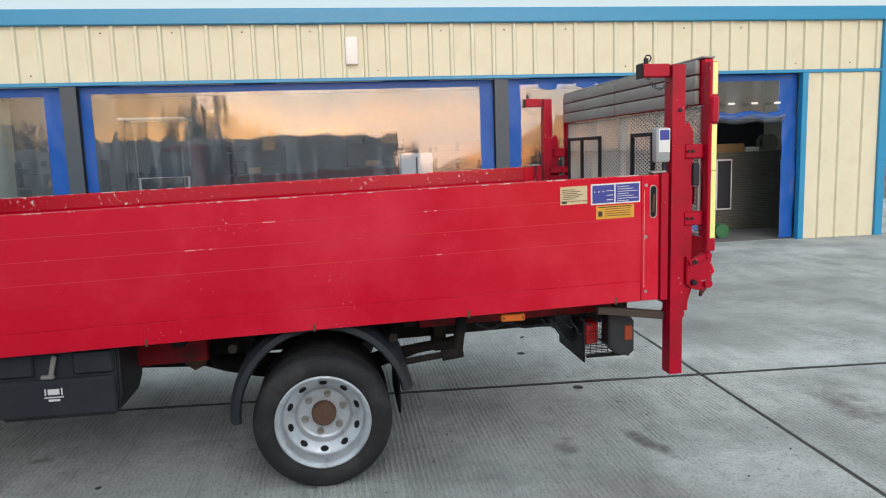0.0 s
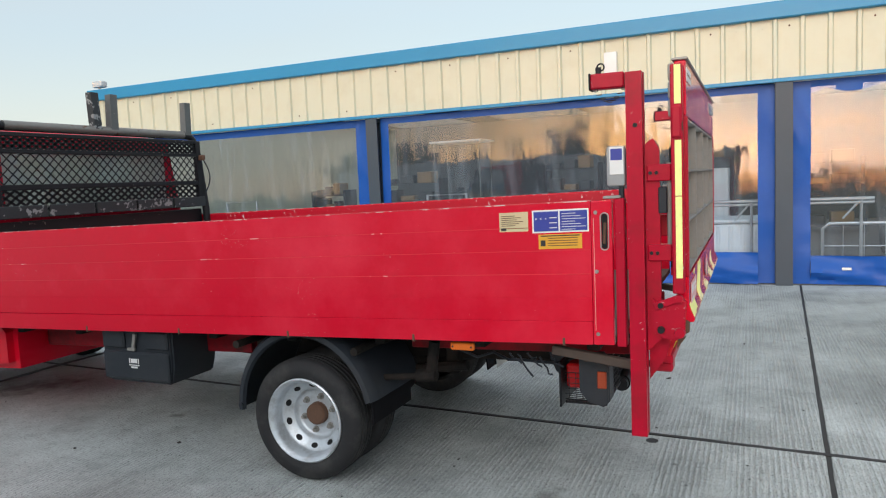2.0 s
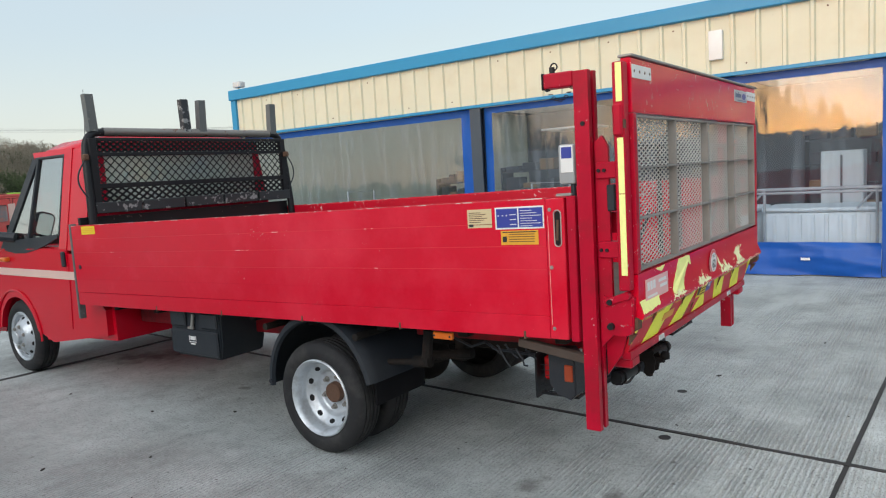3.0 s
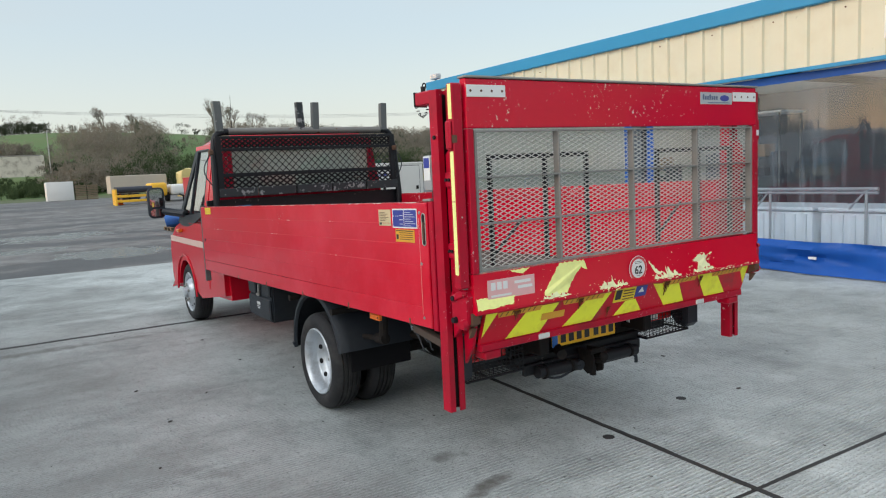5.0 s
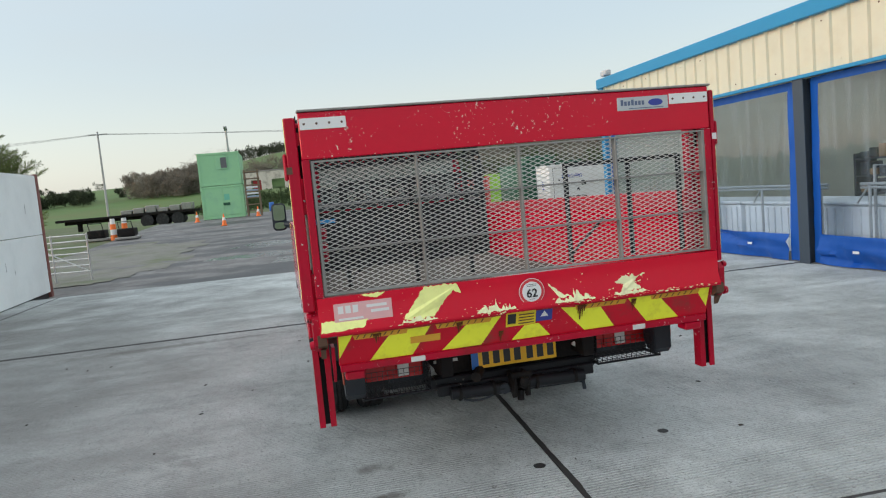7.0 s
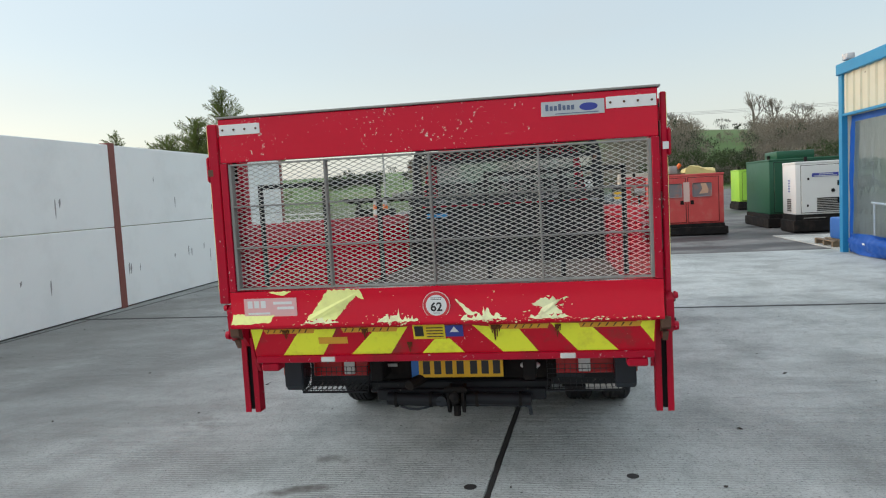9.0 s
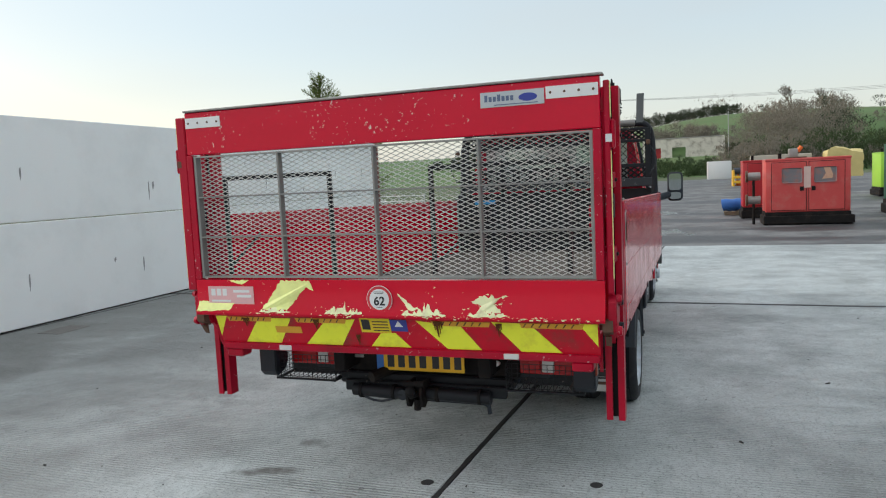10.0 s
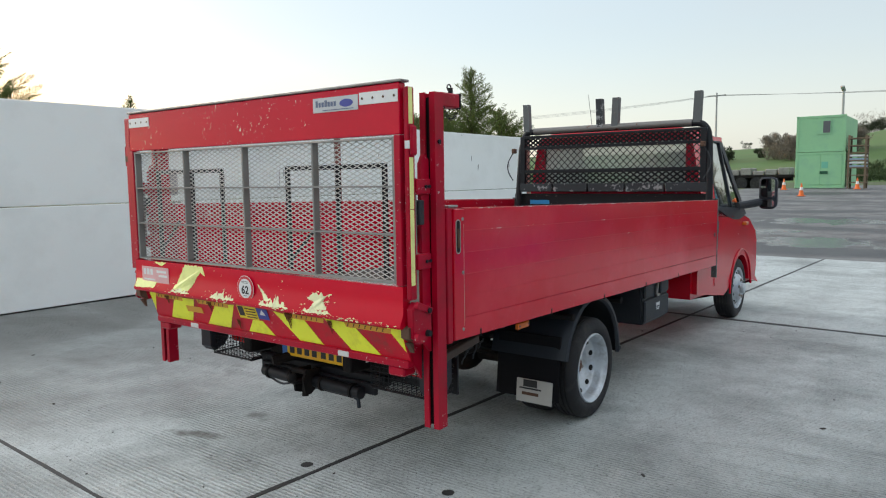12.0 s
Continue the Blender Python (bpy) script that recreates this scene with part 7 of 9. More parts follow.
for k in range(4):
    film("print_bar", [(4.365, 0.948 - 0.016 * k), (4.45, 0.948 - 0.016 * k), (4.45, 0.942 - 0.016 * k), (4.365, 0.942 - 0.016 * k)], 1.7726, RUST, skirt, skew=SK)
for y in (3.825, 5.065):
    bm = B(); box(bm, 1.705, 1.728, y - 0.038, y + 0.038, 0.768, 0.796, 0.004); plain("ledge_lamp", bm, CLEARLENS, skirt, "small clear ribbed flasher lamp")
for y in (3.50, 5.40):
    bm = B(); box(bm, 1.63, 1.72, y - 0.05, y + 0.05, 0.72, 0.765, 0.008); plain("ledge_bracket", bm, RED_WORN, skirt)

# underrun beam, tow hitch, number plate, lamp cages: all hung well in under the bed
def under(name, bm, material, parent=None, label="", smooth=35.0):
    bmesh.ops.translate(bm, vec=(-0.25, 0, -0.085), verts=bm.verts)
    return plain(name, bm, material, parent, label, smooth)


bm = B(); box(bm, 1.50, 1.58, 3.93, 4.97, 0.57, 0.64, 0.01); und = under("underrun_beam", bm, BLACK_STEEL)
bm = B(); box(bm, 1.46, 1.56, 4.0, 5.0, 0.64, 0.76, 0.01); under("tow_beam", bm, CHASSIS, und)
for y0, y1 in ((4.05, 4.36), (4.50, 4.86)):
    bm = B(); rod(bm, (1.64, y0, 0.555), (1.64, y1, 0.545), 0.036, n=16); under("hydraulic_tube", bm, BLACK_STEEL, und)
bm = B(); rod(bm, (1.64, 4.20, 0.52), (1.64, 4.82, 0.515), 0.010, n=8); tube(bm, [(1.65, 4.12 + 0.05 * k, 0.515 - 0.02 * math.sin(k * 0.9)) for k in range(8)], 0.007, 6); tube(bm, [(1.65, 4.80, 0.53), (1.655, 4.85, 0.51), (1.655, 4.855, 0.465)], 0.012, 6); under("hose", bm, PLASTIC, und)
bm = B(); box(bm, 1.62, 1.668, 4.425, 4.475, 0.52, 0.61, 0.012); rod(bm, (1.70, 4.45, 0.565), (1.77, 4.45, 0.575), 0.018, n=10); bmesh.ops.create_uvsphere(bm, u_segments=14, v_segments=10, radius=0.027, matrix=Matrix.Translation((1.775, 4.45, 0.60))); rod(bm, (1.68, 4.45, 0.47), (1.68, 4.45, 0.53), 0.02, n=10); under("tow_hitch", bm, CHASSIS, und)
bm = B(); box(bm, 1.585, 1.615, 3.98, 4.94, 0.535, 0.60, 0.006); under("cylinder_cradle", bm, BLACK_STEEL, und)
bm = B()
for y in (4.41, 4.49):
    prism(bm, [(1.60, 0.63), (1.71, 0.63), (1.735, 0.58), (1.72, 0.50), (1.68, 0.485), (1.60, 0.54)], "y", y - 0.007, y + 0.007)
rod(bm, (1.715, 4.39, 0.625), (1.715, 4.51, 0.625), 0.017, n=10)
under("hitch_jaw", bm, CHASSIS, und)
for y in (4.10, 4.30, 4.56, 4.80):
    bm = B(); rod(bm, (1.64, y - 0.008, 0.55), (1.64, y + 0.008, 0.55), 0.043, n=14); under("tube_clamp", bm, CHASSIS, und)
bm = B(); rod(bm, (1.64, 4.36, 0.545), (1.675, 4.36, 0.545), 0.030, n=16); under("trailer_socket", bm, PLASTIC, und)
bm = B(); box(bm, 1.612, 1.618, 4.19, 4.71, 0.668, 0.779, 0.002); npl = under("number_plate", bm, PLATE, label="yellow rear number plate", smooth=0)
bm = B(); box(bm, 1.618, 1.6195, 4.19, 4.232, 0.668, 0.779); under("plate_band", bm, surface("plate_blue", (0.03, 0.16, 0.5), 0.4), npl, smooth=0)
for k in range(7):
    y = 4.257 + 0.064 * k + (0.012 if k > 3 else 0)
    bm = B(); box(bm, 1.618, 1.6195, y, y + 0.040, 0.687, 0.762); under("plate_bar", bm, INK, npl, smooth=0)
bm = B(); prism(bm, [(4.86 + 0.055 * math.cos(a), 0.735 + 0.02 * math.sin(a)) for a in [2 * math.pi * k / 20 for k in range(20)]], "x", 1.62, 1.635); under("plate_lamp", bm, WHITE, npl)
bm = B(); box(bm, 1.618, 1.622, 3.97, 4.11, 0.735, 0.752); under("badge", bm, ALU, und, smooth=0)
for y0, y1, flip in ((3.55, 3.94, 1), (4.95, 5.36, -1)):
    bm = B(); box(bm, 1.46, 1.54, y0 + 0.03, y1 - 0.02, 0.66, 0.78, 0.01); tl = under("tail_lamp", bm, REDLENS, label="dark red tail lamp behind a wire cage")
    # black sheet added behind the lamps as the shade under the bed
    bm = B(); box(bm, 1.435, 1.447, y0 - 0.02, y1 + 0.02, 0.575, 0.80, 0.004); under("back_plate", bm, BLACK_STEEL, tl)
    ymid = (y0 + y1) / 2 + 0.03 * flip
    for dy, m in ((-0.045, REDLENS), (0.03, CLEARLENS)):
        bm = B(); box(bm, 1.54, 1.552, ymid + dy - 0.033, ymid + dy + 0.033, 0.675, 0.77, 0.004); under("lamp_lens", bm, m, tl)
    bm = B(); box(bm, 1.648, 1.66, y0, y1, 0.594, 0.606, 0.003); box(bm, 1.46, 1.66, y0, y0 + 0.012, 0.594, 0.606); box(bm, 1.46, 1.66, y1 - 0.012, y1, 0.594, 0.606); under("cage_base", bm, BLACK_STEEL, tl)
    bm = B()
    nv = 13
    for k in range(nv + 1):
        y = y0 + (y1 - y0) * k / nv
        bar(bm, (1.655, y, 0.60), (1.655, y, 0.745), 0.003, 0.003, up=(1, 0, 0)); bar(bm, (1.46, y, 0.602), (1.655, y, 0.602), 0.003, 0.003)
    for k in range(6):
        bar(bm, (1.655, y0, 0.615 + 0.026 * k), (1.655, y1, 0.615 + 0.026 * k), 0.003, 0.003)
        for y in (y0, y1):
            bar(bm, (1.46, y, 0.615 + 0.026 * k), (1.655, y, 0.615 + 0.026 * k), 0.003, 0.003); bar(bm, (1.48 + 0.033 * k, y, 0.60), (1.48 + 0.033 * k, y, 0.745), 0.003, 0.003, up=(1, 0, 0))
    tagged(under("wire_cage", bm, BLACK_STEEL, tl, smooth=0), "thin black welded wire mesh", "", "", "stuff")
bm = B(); tube(bm, [(1.64, 5.36 + 0.03 * math.sin(math.pi * k / 8), 0.71 - 0.009 * k) for k in range(9)], 0.0025, 6); under("loose_wire", bm, WHITE, und)

# ---- plant and stores across the yard ----
GENRED = surface("faded_red_plant_paint", (0.60, 0.07, 0.065), 0.5, 0, 0.2, 30, 2, 0.05, 40, dirt=(0.5, 0.20, 0.17), dirt_amount=0.6, dirt_scale=2)
GENRED2 = surface("deep_red_plant_paint", (0.42, 0.02, 0.025), 0.45, 0, 0.15, 30, 2, 0.05, 40)
LIME = surface("lime_green_paint", (0.32, 0.62, 0.06), 0.45, 0, 0.1, 30, 2, 0.05, 40)
DKGREEN = surface("dark_green_paint", (0.012, 0.09, 0.045), 0.4, 0, 0.15, 30, 2, 0.05, 40)
PALEWHITE = surface("off_white_plant_paint", (0.72, 0.72, 0.70), 0.45, 0, 0.06, 30, 2, 0.03, 40)
CABIN = surface("pale_green_cabin_paint", (0.30, 0.60, 0.33), 0.55, 0, 0.1, 30, 1.2, 0.05, 30, dirt=(0.22, 0.45, 0.30), dirt_amount=0.6, dirt_scale=1.2)
ORANGE = surface("orange_plastic", (0.85, 0.18, 0.03), 0.5, 0, 0.1, 30, 4, 0.02, 40)
YELLOWP = surface("yellow_plant_paint", (0.80, 0.45, 0.03), 0.5, 0, 0.12, 30, 3, 0.03, 40)
BLUEP = surface("blue_sheet", (0.03, 0.14, 0.45), 0.5, 0, 0.15, 30, 4, 0.2, 12)
TIMBER = surface("weathered_timber", (0.20, 0.15, 0.10), 0.85, 0, 0.25, 40, 3, 0.2, 40)
GREYDOOR = surface("grey_door_panel", (0.20, 0.18, 0.19), 0.5, 0, 0.25, 30, 3, 0.02, 40, dirt=(0.40, 0.15, 0.11), dirt_amount=0.9, dirt_scale=4)


def generator(place, wide, deep, high, paint, label, kind="generator", doors=2, slats=0, base=0.26, dark_panels=True):
    """A canopied set whose long face looks to +x. place: the middle of its front foot."""
    px, py, pz = place
    g = thing("generator", place, label, kind, "generator sets across the yard")
    def gp(name, bm, m, text="", smooth=35.0, par=None):
        bmesh.ops.translate(bm, vec=(px, py, pz), verts=bm.verts)
        return part(name, bm, m, par or g, text, smooth)
    w = wide / 2
    bm = B(); box(bm, -deep - 0.06, 0.06, -w - 0.06, w + 0.10, -0.08, base * 0.62, 0.02); gp("skid_base", bm, CHASSIS)
    bm = B(); box(bm, -deep - 0.01, 0.01, -w - 0.01, w + 0.01, base * 0.62, base, 0.01); gp("plinth", bm, CHASSIS)
    for y in (-w * 0.35, w * 0.35):
        bm = B(); box(bm, 0.055, 0.064, y - 0.11, y + 0.11, -0.03, 0.05); gp("fork_pocket", bm, BLACK_GAP, smooth=0)
    for y in (-w, w):
        bm = B(); box(bm, -deep, 0.0, y - 0.05, y + 0.05, -0.1, 0.04); gp("skid_foot", bm, CHASSIS)
    bm = B(); box(bm, -deep, 0.0, -w, w, base, high, 0.04, 2); body = gp("canopy", bm, paint)
    bm = B(); box(bm, -deep + 0.02, 0.015, -w - 0.012, w + 0.012, high - 0.05, high + 0.02, 0.015); gp("roof_cap", bm, paint)
    for k in range(doors):
        y0, y1 = -w + 0.12 + (2 * w - 0.24) * k / doors + 0.04, -w + 0.12 + (2 * w - 0.24) * (k + 1) / doors - 0.04
        bm = B(); box(bm, -0.01, 0.003, y0 - 0.016, y1 + 0.016, base + 0.044, high - 0.084); gp("door_gap", bm, BLACK_GAP, smooth=0)
        bm = B(); box(bm, -0.01, 0.014, y0, y1, base + 0.06, high - 0.1, 0.008); d = gp("door", bm, paint)
        if dark_panels:
            zc = base + (high - base) * 0.68
            bm = B(); box(bm, 0.014, 0.02, (y0 + 0.26 if k == 0 else y0 + 0.12), (y1 - 0.10 if k == 0 else y1 - 0.20), zc - 0.20, zc + 0.23, 0.03); gp("door_panel", bm, GREYDOOR, par=d)
        bm = B(); box(bm, 0.014, 0.032, (y1 - 0.16 if k == 0 else y0 + 0.06), (y1 - 0.06 if k == 0 else y0 + 0.16), base + (high - base) * 0.40, base + (high - base) * 0.48, 0.005); gp("latch", bm, CHASSIS, par=d)
    for k in range(slats):
        bm = B(); box(bm, 0.012, 0.028, -w * 0.55, -w * 0.05, base + 0.1 + 0.05 * k, base + 0.128 + 0.05 * k); gp("vent_slat", bm, CHASSIS, smooth=0)
    bm = B(); rod(bm, (-deep * 0.6, -w * 0.6, high), (-deep * 0.6, -w * 0.6, high + 0.18), 0.05, n=12); gp("exhaust", bm, CHASSIS)
    return g


g1 = generator((-17.5, 9.0, 0), 2.18, 1.05, 1.78, GENRED, "faded red generator set with grey door panels")
bm = B(); box(bm, -17.486, -17.482, 8.90, 9.08, 0.95, 1.55); part("decal_strip", bm, STRIPE, g1, smooth=0)
bm = B(); box(bm, -18.1, -17.85, 8.56, 8.80, 1.79, 2.08, 0.03, 2); ac = part("air_cleaner", bm, GALV, g1, "grey air cleaner on the roof")
bm = B(); rod(bm, (-17.95, 8.80, 2.0), (-17.95, 8.90, 2.13), 0.06, n=12); part("orange_cap", bm, ORANGE, ac)
bm = B(); box(bm, -18.2, -17.75, 8.50, 9.02, 1.80, 1.84, 0.01); part("roof_tray", bm, RUST, g1)
bm = B(); prism(bm, [(9.36, 1.18), (9.62, 1.20), (9.64, 1.30), (9.56, 1.52), (9.40, 1.50), (9.46, 1.34)], "x", -17.482, -17.476); part("torn_poster", bm, surface("torn_poster", (0.62, 0.36, 0.24), 0.7, 0, 0.3, 30, 6, 0.0), g1, "faded orange torn poster", smooth=0)
generator((-20.6, 8.35, 0), 1.7, 1.2, 1.80, GENRED2, "deep red pump set with open pipe ends", "pump", doors=1, dark_panels=False)
pp = thing("pipe_coupling", (-17.9, 7.86, 0), "pair of grey pipe couplings beside a red generator", "pipe coupling")
for z in (0.62, 1.32):
    bm = B(); rod(bm, (-17.9, 7.80, z), (-17.9, 7.45, z), 0.12, n=18); c = part("pipe", bm, GALV, pp)
    bm = B(); rod(bm, (-17.9, 7.46, z), (-17.9, 7.40, z), 0.17, n=18); part("flange", bm, RUST, pp)
bm = B(); rod(bm, (-17.9, 7.62, -0.1), (-17.9, 7.62, 1.3), 0.04); part("stand", bm, CHASSIS, pp)
generator((-30.0, 14.15, 0.2), 1.2, 1.6, 1.75, LIME, "bright lime-green generator set", doors=1, dark_panels=False)
dg = generator((-19.3, 13.05, 0), 2.3, 2.8, 2.12, DKGREEN, "tall dark green generator container", doors=2, dark_panels=False, base=0.35)
bm = B(); box(bm, -21.6, -20.2, 12.4, 13.6, 2.13, 2.42, 0.04, 2); part("roof_silencer", bm, DKGREEN, dg)
wg = generator((-16.9, 13.25, 0), 2.6, 1.2, 1.95, PALEWHITE, "off-white generator set with black vents", doors=1, slats=8, dark_panels=False, base=0.42)
bm = B(); box(bm, -16.884, -16.874, 12.40, 13.12, 1.51, 1.62, 0.003); ns = part("name_strip", bm, NAVY, wg, "blue strip with pale lettering", smooth=0)
bm = B()
for k in range(9):
    box(bm, -16.874, -16.871, 12.60 + 0.042 * k, 12.632 + 0.042 * k, 1.575, 1.60)
box(bm, -16.874, -16.871, 12.44, 13.08, 1.525, 1.545)
part("strip_print", bm, WHITE, ns, smooth=0)
for y, z in ((13.17, 1.31), (13.17, 0.80)):
    bm = B(); box(bm, -16.884, -16.862, y - 0.085, y + 0.085, z - 0.075, z + 0.075, 0.012); la = part("paddle_latch", bm, BLACK_GAP, wg, "black paddle latch")
    bm = B(); box(bm, -16.862, -16.85, y - 0.05, y + 0.05, z - 0.02, z + 0.03, 0.006); part("paddle", bm, CHASSIS, la)
bm = B(); rod(bm, (-16.884, 12.97, 1.10), (-16.865, 12.97, 1.10), 0.055, n=16); part("stop_button", bm, BLACK_GAP, wg)
for y, z in ((12.30, 1.46), (12.28, 0.68)):
    bm = B(); box(bm, -16.884, -16.87, y - 0.025, y + 0.025, z - 0.035, z + 0.035, 0.006); part("hinge", bm, CHASSIS, wg)
for k in range(7):
    bm = B(); box(bm, -17.62, -17.28, 11.93, 11.952, 0.52 + 0.055 * k, 0.55 + 0.055 * k); part("end_vent_slat", bm, CHASSIS, wg, smooth=0)
bm = B(); box(bm, -17.56, -17.30, 11.94, 11.952, 1.05, 1.5, 0.003); el = part("end_label", bm, WHITE, wg, smooth=0)
bm = B()
for k in range(5):
    box(bm, -17.52, -17.36, 11.936, 11.941, 1.09 + 0.08 * k, 1.13 + 0.08 * k)
part("label_print", bm, NAVY, el, smooth=0)
bm = B(); box(bm, -16.84, -16.83, 12.15, 12.75, 0.31, 0.335, 0.003); part("base_strip", bm, GALV, wg, smooth=0)


def pallet(place, label="weathered wooden pallet on the tarmac"):
    p = thing("pallet", place, label, "pallet", "pallets")
    x, y, z = place
    for k in range(5):
        bm = B(); box(bm, x - 0.6, x + 0.6, y - 0.5 + 0.225 * k, y - 0.4 + 0.225 * k, z + 0.12, z + 0.142); part("board", bm, TIMBER, p, smooth=0)
    for k in range(3):
        bm = B(); box(bm, x - 0.6 + 0.53 * k, x - 0.5 + 0.53 * k, y - 0.5, y + 0.5, z + 0.01, z + 0.12); part("bearer", bm, TIMBER, p, smooth=0)
    return p


pallet((-12.7, 11.75, -0.1))
dr = thing("blue_crate", (-12.7, 11.85, 0.05), "blue plastic crate standing on a pallet", "crate")
bm = B(); box(bm, -13.05, -12.4, 11.5, 12.2, 0.045, 0.55, 0.05, 2); part("body", bm, BLUEP, dr)
bm = B(); box(bm, -12.402, -12.394, 11.7, 12.0, 0.25, 0.42); part("label", bm, WHITE, dr, smooth=0)
pallet((-22.6, 7.5, -0.08))
bm = B(); tube(bm, [(-22.6 + 0.03 * math.sin(k), 6.95 + 0.11 * k, 0.27 + 0.02 * math.sin(k * 1.7)) for k in range(11)], 0.22, 14); single("tarpaulin_roll", bm, BLUEP, "rolled blue tarpaulin lying on a pallet", "tarpaulin")


def cabin(place, w, d, h, label):
    """A steel site cabin: ribbed sides, corner posts, its end towards +x."""
    x, y, z = place
    c = thing("site_cabin", place, label, "site cabin", "stacked site cabins")
    bm = B(); box(bm, x - d, x, y - w / 2, y + w / 2, z + 0.08, z + h - 0.08); part("wall", bm, CABIN, c, smooth=0)
    for yy_ in (y - w / 2 + 0.06, y + w / 2 - 0.06):
        bm = B(); box(bm, x - 0.14, x + 0.03, yy_ - 0.08, yy_ + 0.08, z + 0.003, z + h - 0.003, 0.01); part("corner_post", bm, CABIN, c)
    for zz in (z + 0.09, z + h - 0.09):
        bm = B(); box(bm, x - 0.05, x + 0.03, y - w / 2, y + w / 2, zz - 0.08, zz + 0.08, 0.01); part("end_rail", bm, CABIN, c)
        bm = B(); box(bm, x - d, x, y - w / 2 - 0.03, y - w / 2 + 0.03, zz - 0.08, zz + 0.08, 0.01); part("side_rail", bm, CABIN, c)
    for k in range(int(d / 0.4)):
        bm = B(); box(bm, x - d + 0.1 + 0.4 * k, x - d + 0.28 + 0.4 * k, y - w / 2 - 0.02, y - w / 2, z + 0.2, z + h - 0.2, 0.008); part("side_rib", bm, CABIN, c)
    return c


CXX, CYY = -51.5, -1.05
cz = rise(CXX, CYY)
c1 = cabin((CXX, CYY, cz), 3.1, 6.0, 2.52, "pale green steel site cabin at the foot of a stack")
c2 = cabin((CXX, CYY - 0.02, cz + 2.53), 3.05, 6.0, 2.52, "pale green site cabin stacked on another, with a window")
bm = B(); box(bm, CXX + 0.001, CXX + 0.05, CYY - 0.28, CYY + 0.62, cz + 3.75, cz + 4.75, 0.01); fr = part("window", bm, CABIN, c2)
bm = B(); box(bm, CXX + 0.05, CXX + 0.06, CYY + 0.12, CYY + 0.56, cz + 3.85, cz + 4.65); part("pane", bm, surface("grey_window", (0.10, 0.11, 0.12), 0.15), fr)
bm = B(); box(bm, CXX + 0.001, CXX + 0.03, CYY - 1.3, CYY + 0.02, cz + 0.25, cz + 2.3, 0.01); part("door", bm, CABIN, c1)
bm = B(); box(bm, CXX + 0.001, CXX + 0.03, CYY + 0.04, CYY + 1.35, cz + 0.25, cz + 2.3, 0.01); dd = part("door", bm, CABIN, c1)
bm = B(); box(bm, CXX + 0.03, CXX + 0.08, CYY + 0.0, CYY + 0.5, cz + 1.0, cz + 1.2, 0.01); part("lock_box", bm, DKGREEN, dd)
bm = B(); box(bm, CXX + 0.031, CXX + 0.036, CYY + 0.1, CYY + 0.5, cz + 1.4, cz + 1.85); part("faded_patch", bm, surface("teal_patch", (0.16, 0.5, 0.36), 0.6), dd, smooth=0)

rack = thing("timber_rack", (-51.5, 1.2, cz), "dark timber rack loaded with pale sheets beside the cabins", "rack")
for y in (0.7, 1.7):
    for x in (-52.6, -51.4):
        bm = B(); box(bm, x - 0.06, x + 0.06, y - 0.06, y + 0.06, cz - 0.1, cz + 3.6); part("post", bm, TIMBER, rack, smooth=0)
for k in range(7):
    bm = B(); box(bm, -52.7, -51.3, 0.6, 1.8, cz + 0.35 + 0.5 * k, cz + 0.42 + 0.5 * k); part("shelf", bm, TIMBER, rack, smooth=0)
for k in range(4):
    bm = B(); box(bm, -52.6, -51.35, 0.68, 1.72, cz + 1.43 + 0.24 * k, cz + 1.56 + 0.24 * k, 0.02)
    single("sheet_stack", bm, PALEPANEL if k % 2 else surface("blue_grey_sheet", (0.28, 0.38, 0.48), 0.5) , "stack of pale sheets lying on a timber rack", "sheets", "sheets on the rack")


def cone(place, base_m=None):
    x, y, z = place
    c = thing("traffic_cone", place, "orange traffic cone with a white band", "traffic cone", "traffic cones in the yard")
    bm = B(); box(bm, x - 0.2, x + 0.2, y - 0.2, y + 0.2, z, z + 0.04, 0.01); part("base", bm, ORANGE, c)
    bm = B(); rod(bm, (x, y, z + 0.035), (x, y, z + 0.75), 0.15, 0.03, 18); part("body", bm, ORANGE, c)
    bm = B(); rod(bm, (x, y, z + 0.34), (x, y, z + 0.52), 0.107, 0.077, 18); part("white_band", bm, WHITE, c)
    return c


for x, y in ((-41.0, -0.35), (-48.8, -2.8), (-49.5, 1.5), (-44.0, 8.7)):
    cone((x, y, rise(x, y) + 0.01))

# flatbed trailer left of the cabins
fz = rise(-58, -8)
tr = thing("flatbed_trailer", (-58, -9, fz), "long dark flatbed trailer loaded with grey blocks", "trailer")
bm = B(); box(bm, -59.2, -56.8, -14.5, -3.4, fz + 0.95, fz + 1.15, 0.02); part("deck", bm, CHASSIS, tr)
bm = B(); box(bm, -58.5, -57.5, -14.0, -4.0, fz + 0.7, fz + 0.95); part("chassis_beam", bm, CHASSIS, tr)
for y in (-5.2, -6.4, -7.6):
    bm = B(); rod(bm, (-56.75, y, fz + 0.5), (-59.2, y, fz + 0.5), 0.5, n=24); part("wheel", bm, RUBBER, tr)
for y in (-13.0,):
    bm = B(); box(bm, -58.2, -57.8, y - 0.15, y + 0.15, fz, fz + 0.7); part("leg", bm, CHASSIS, tr)
for k in range(6):
    y = -9.6 + 0.95 * k
    bm = B(); box(bm, -58.8, -57.0, y, y + 0.85, fz + 1.152, fz + 1.152 + 0.35 + 0.12 * (k % 3), 0.05); single("stone_block", bm, GALV, "dull grey block loaded on a flatbed trailer", "block", "blocks on the trailer")
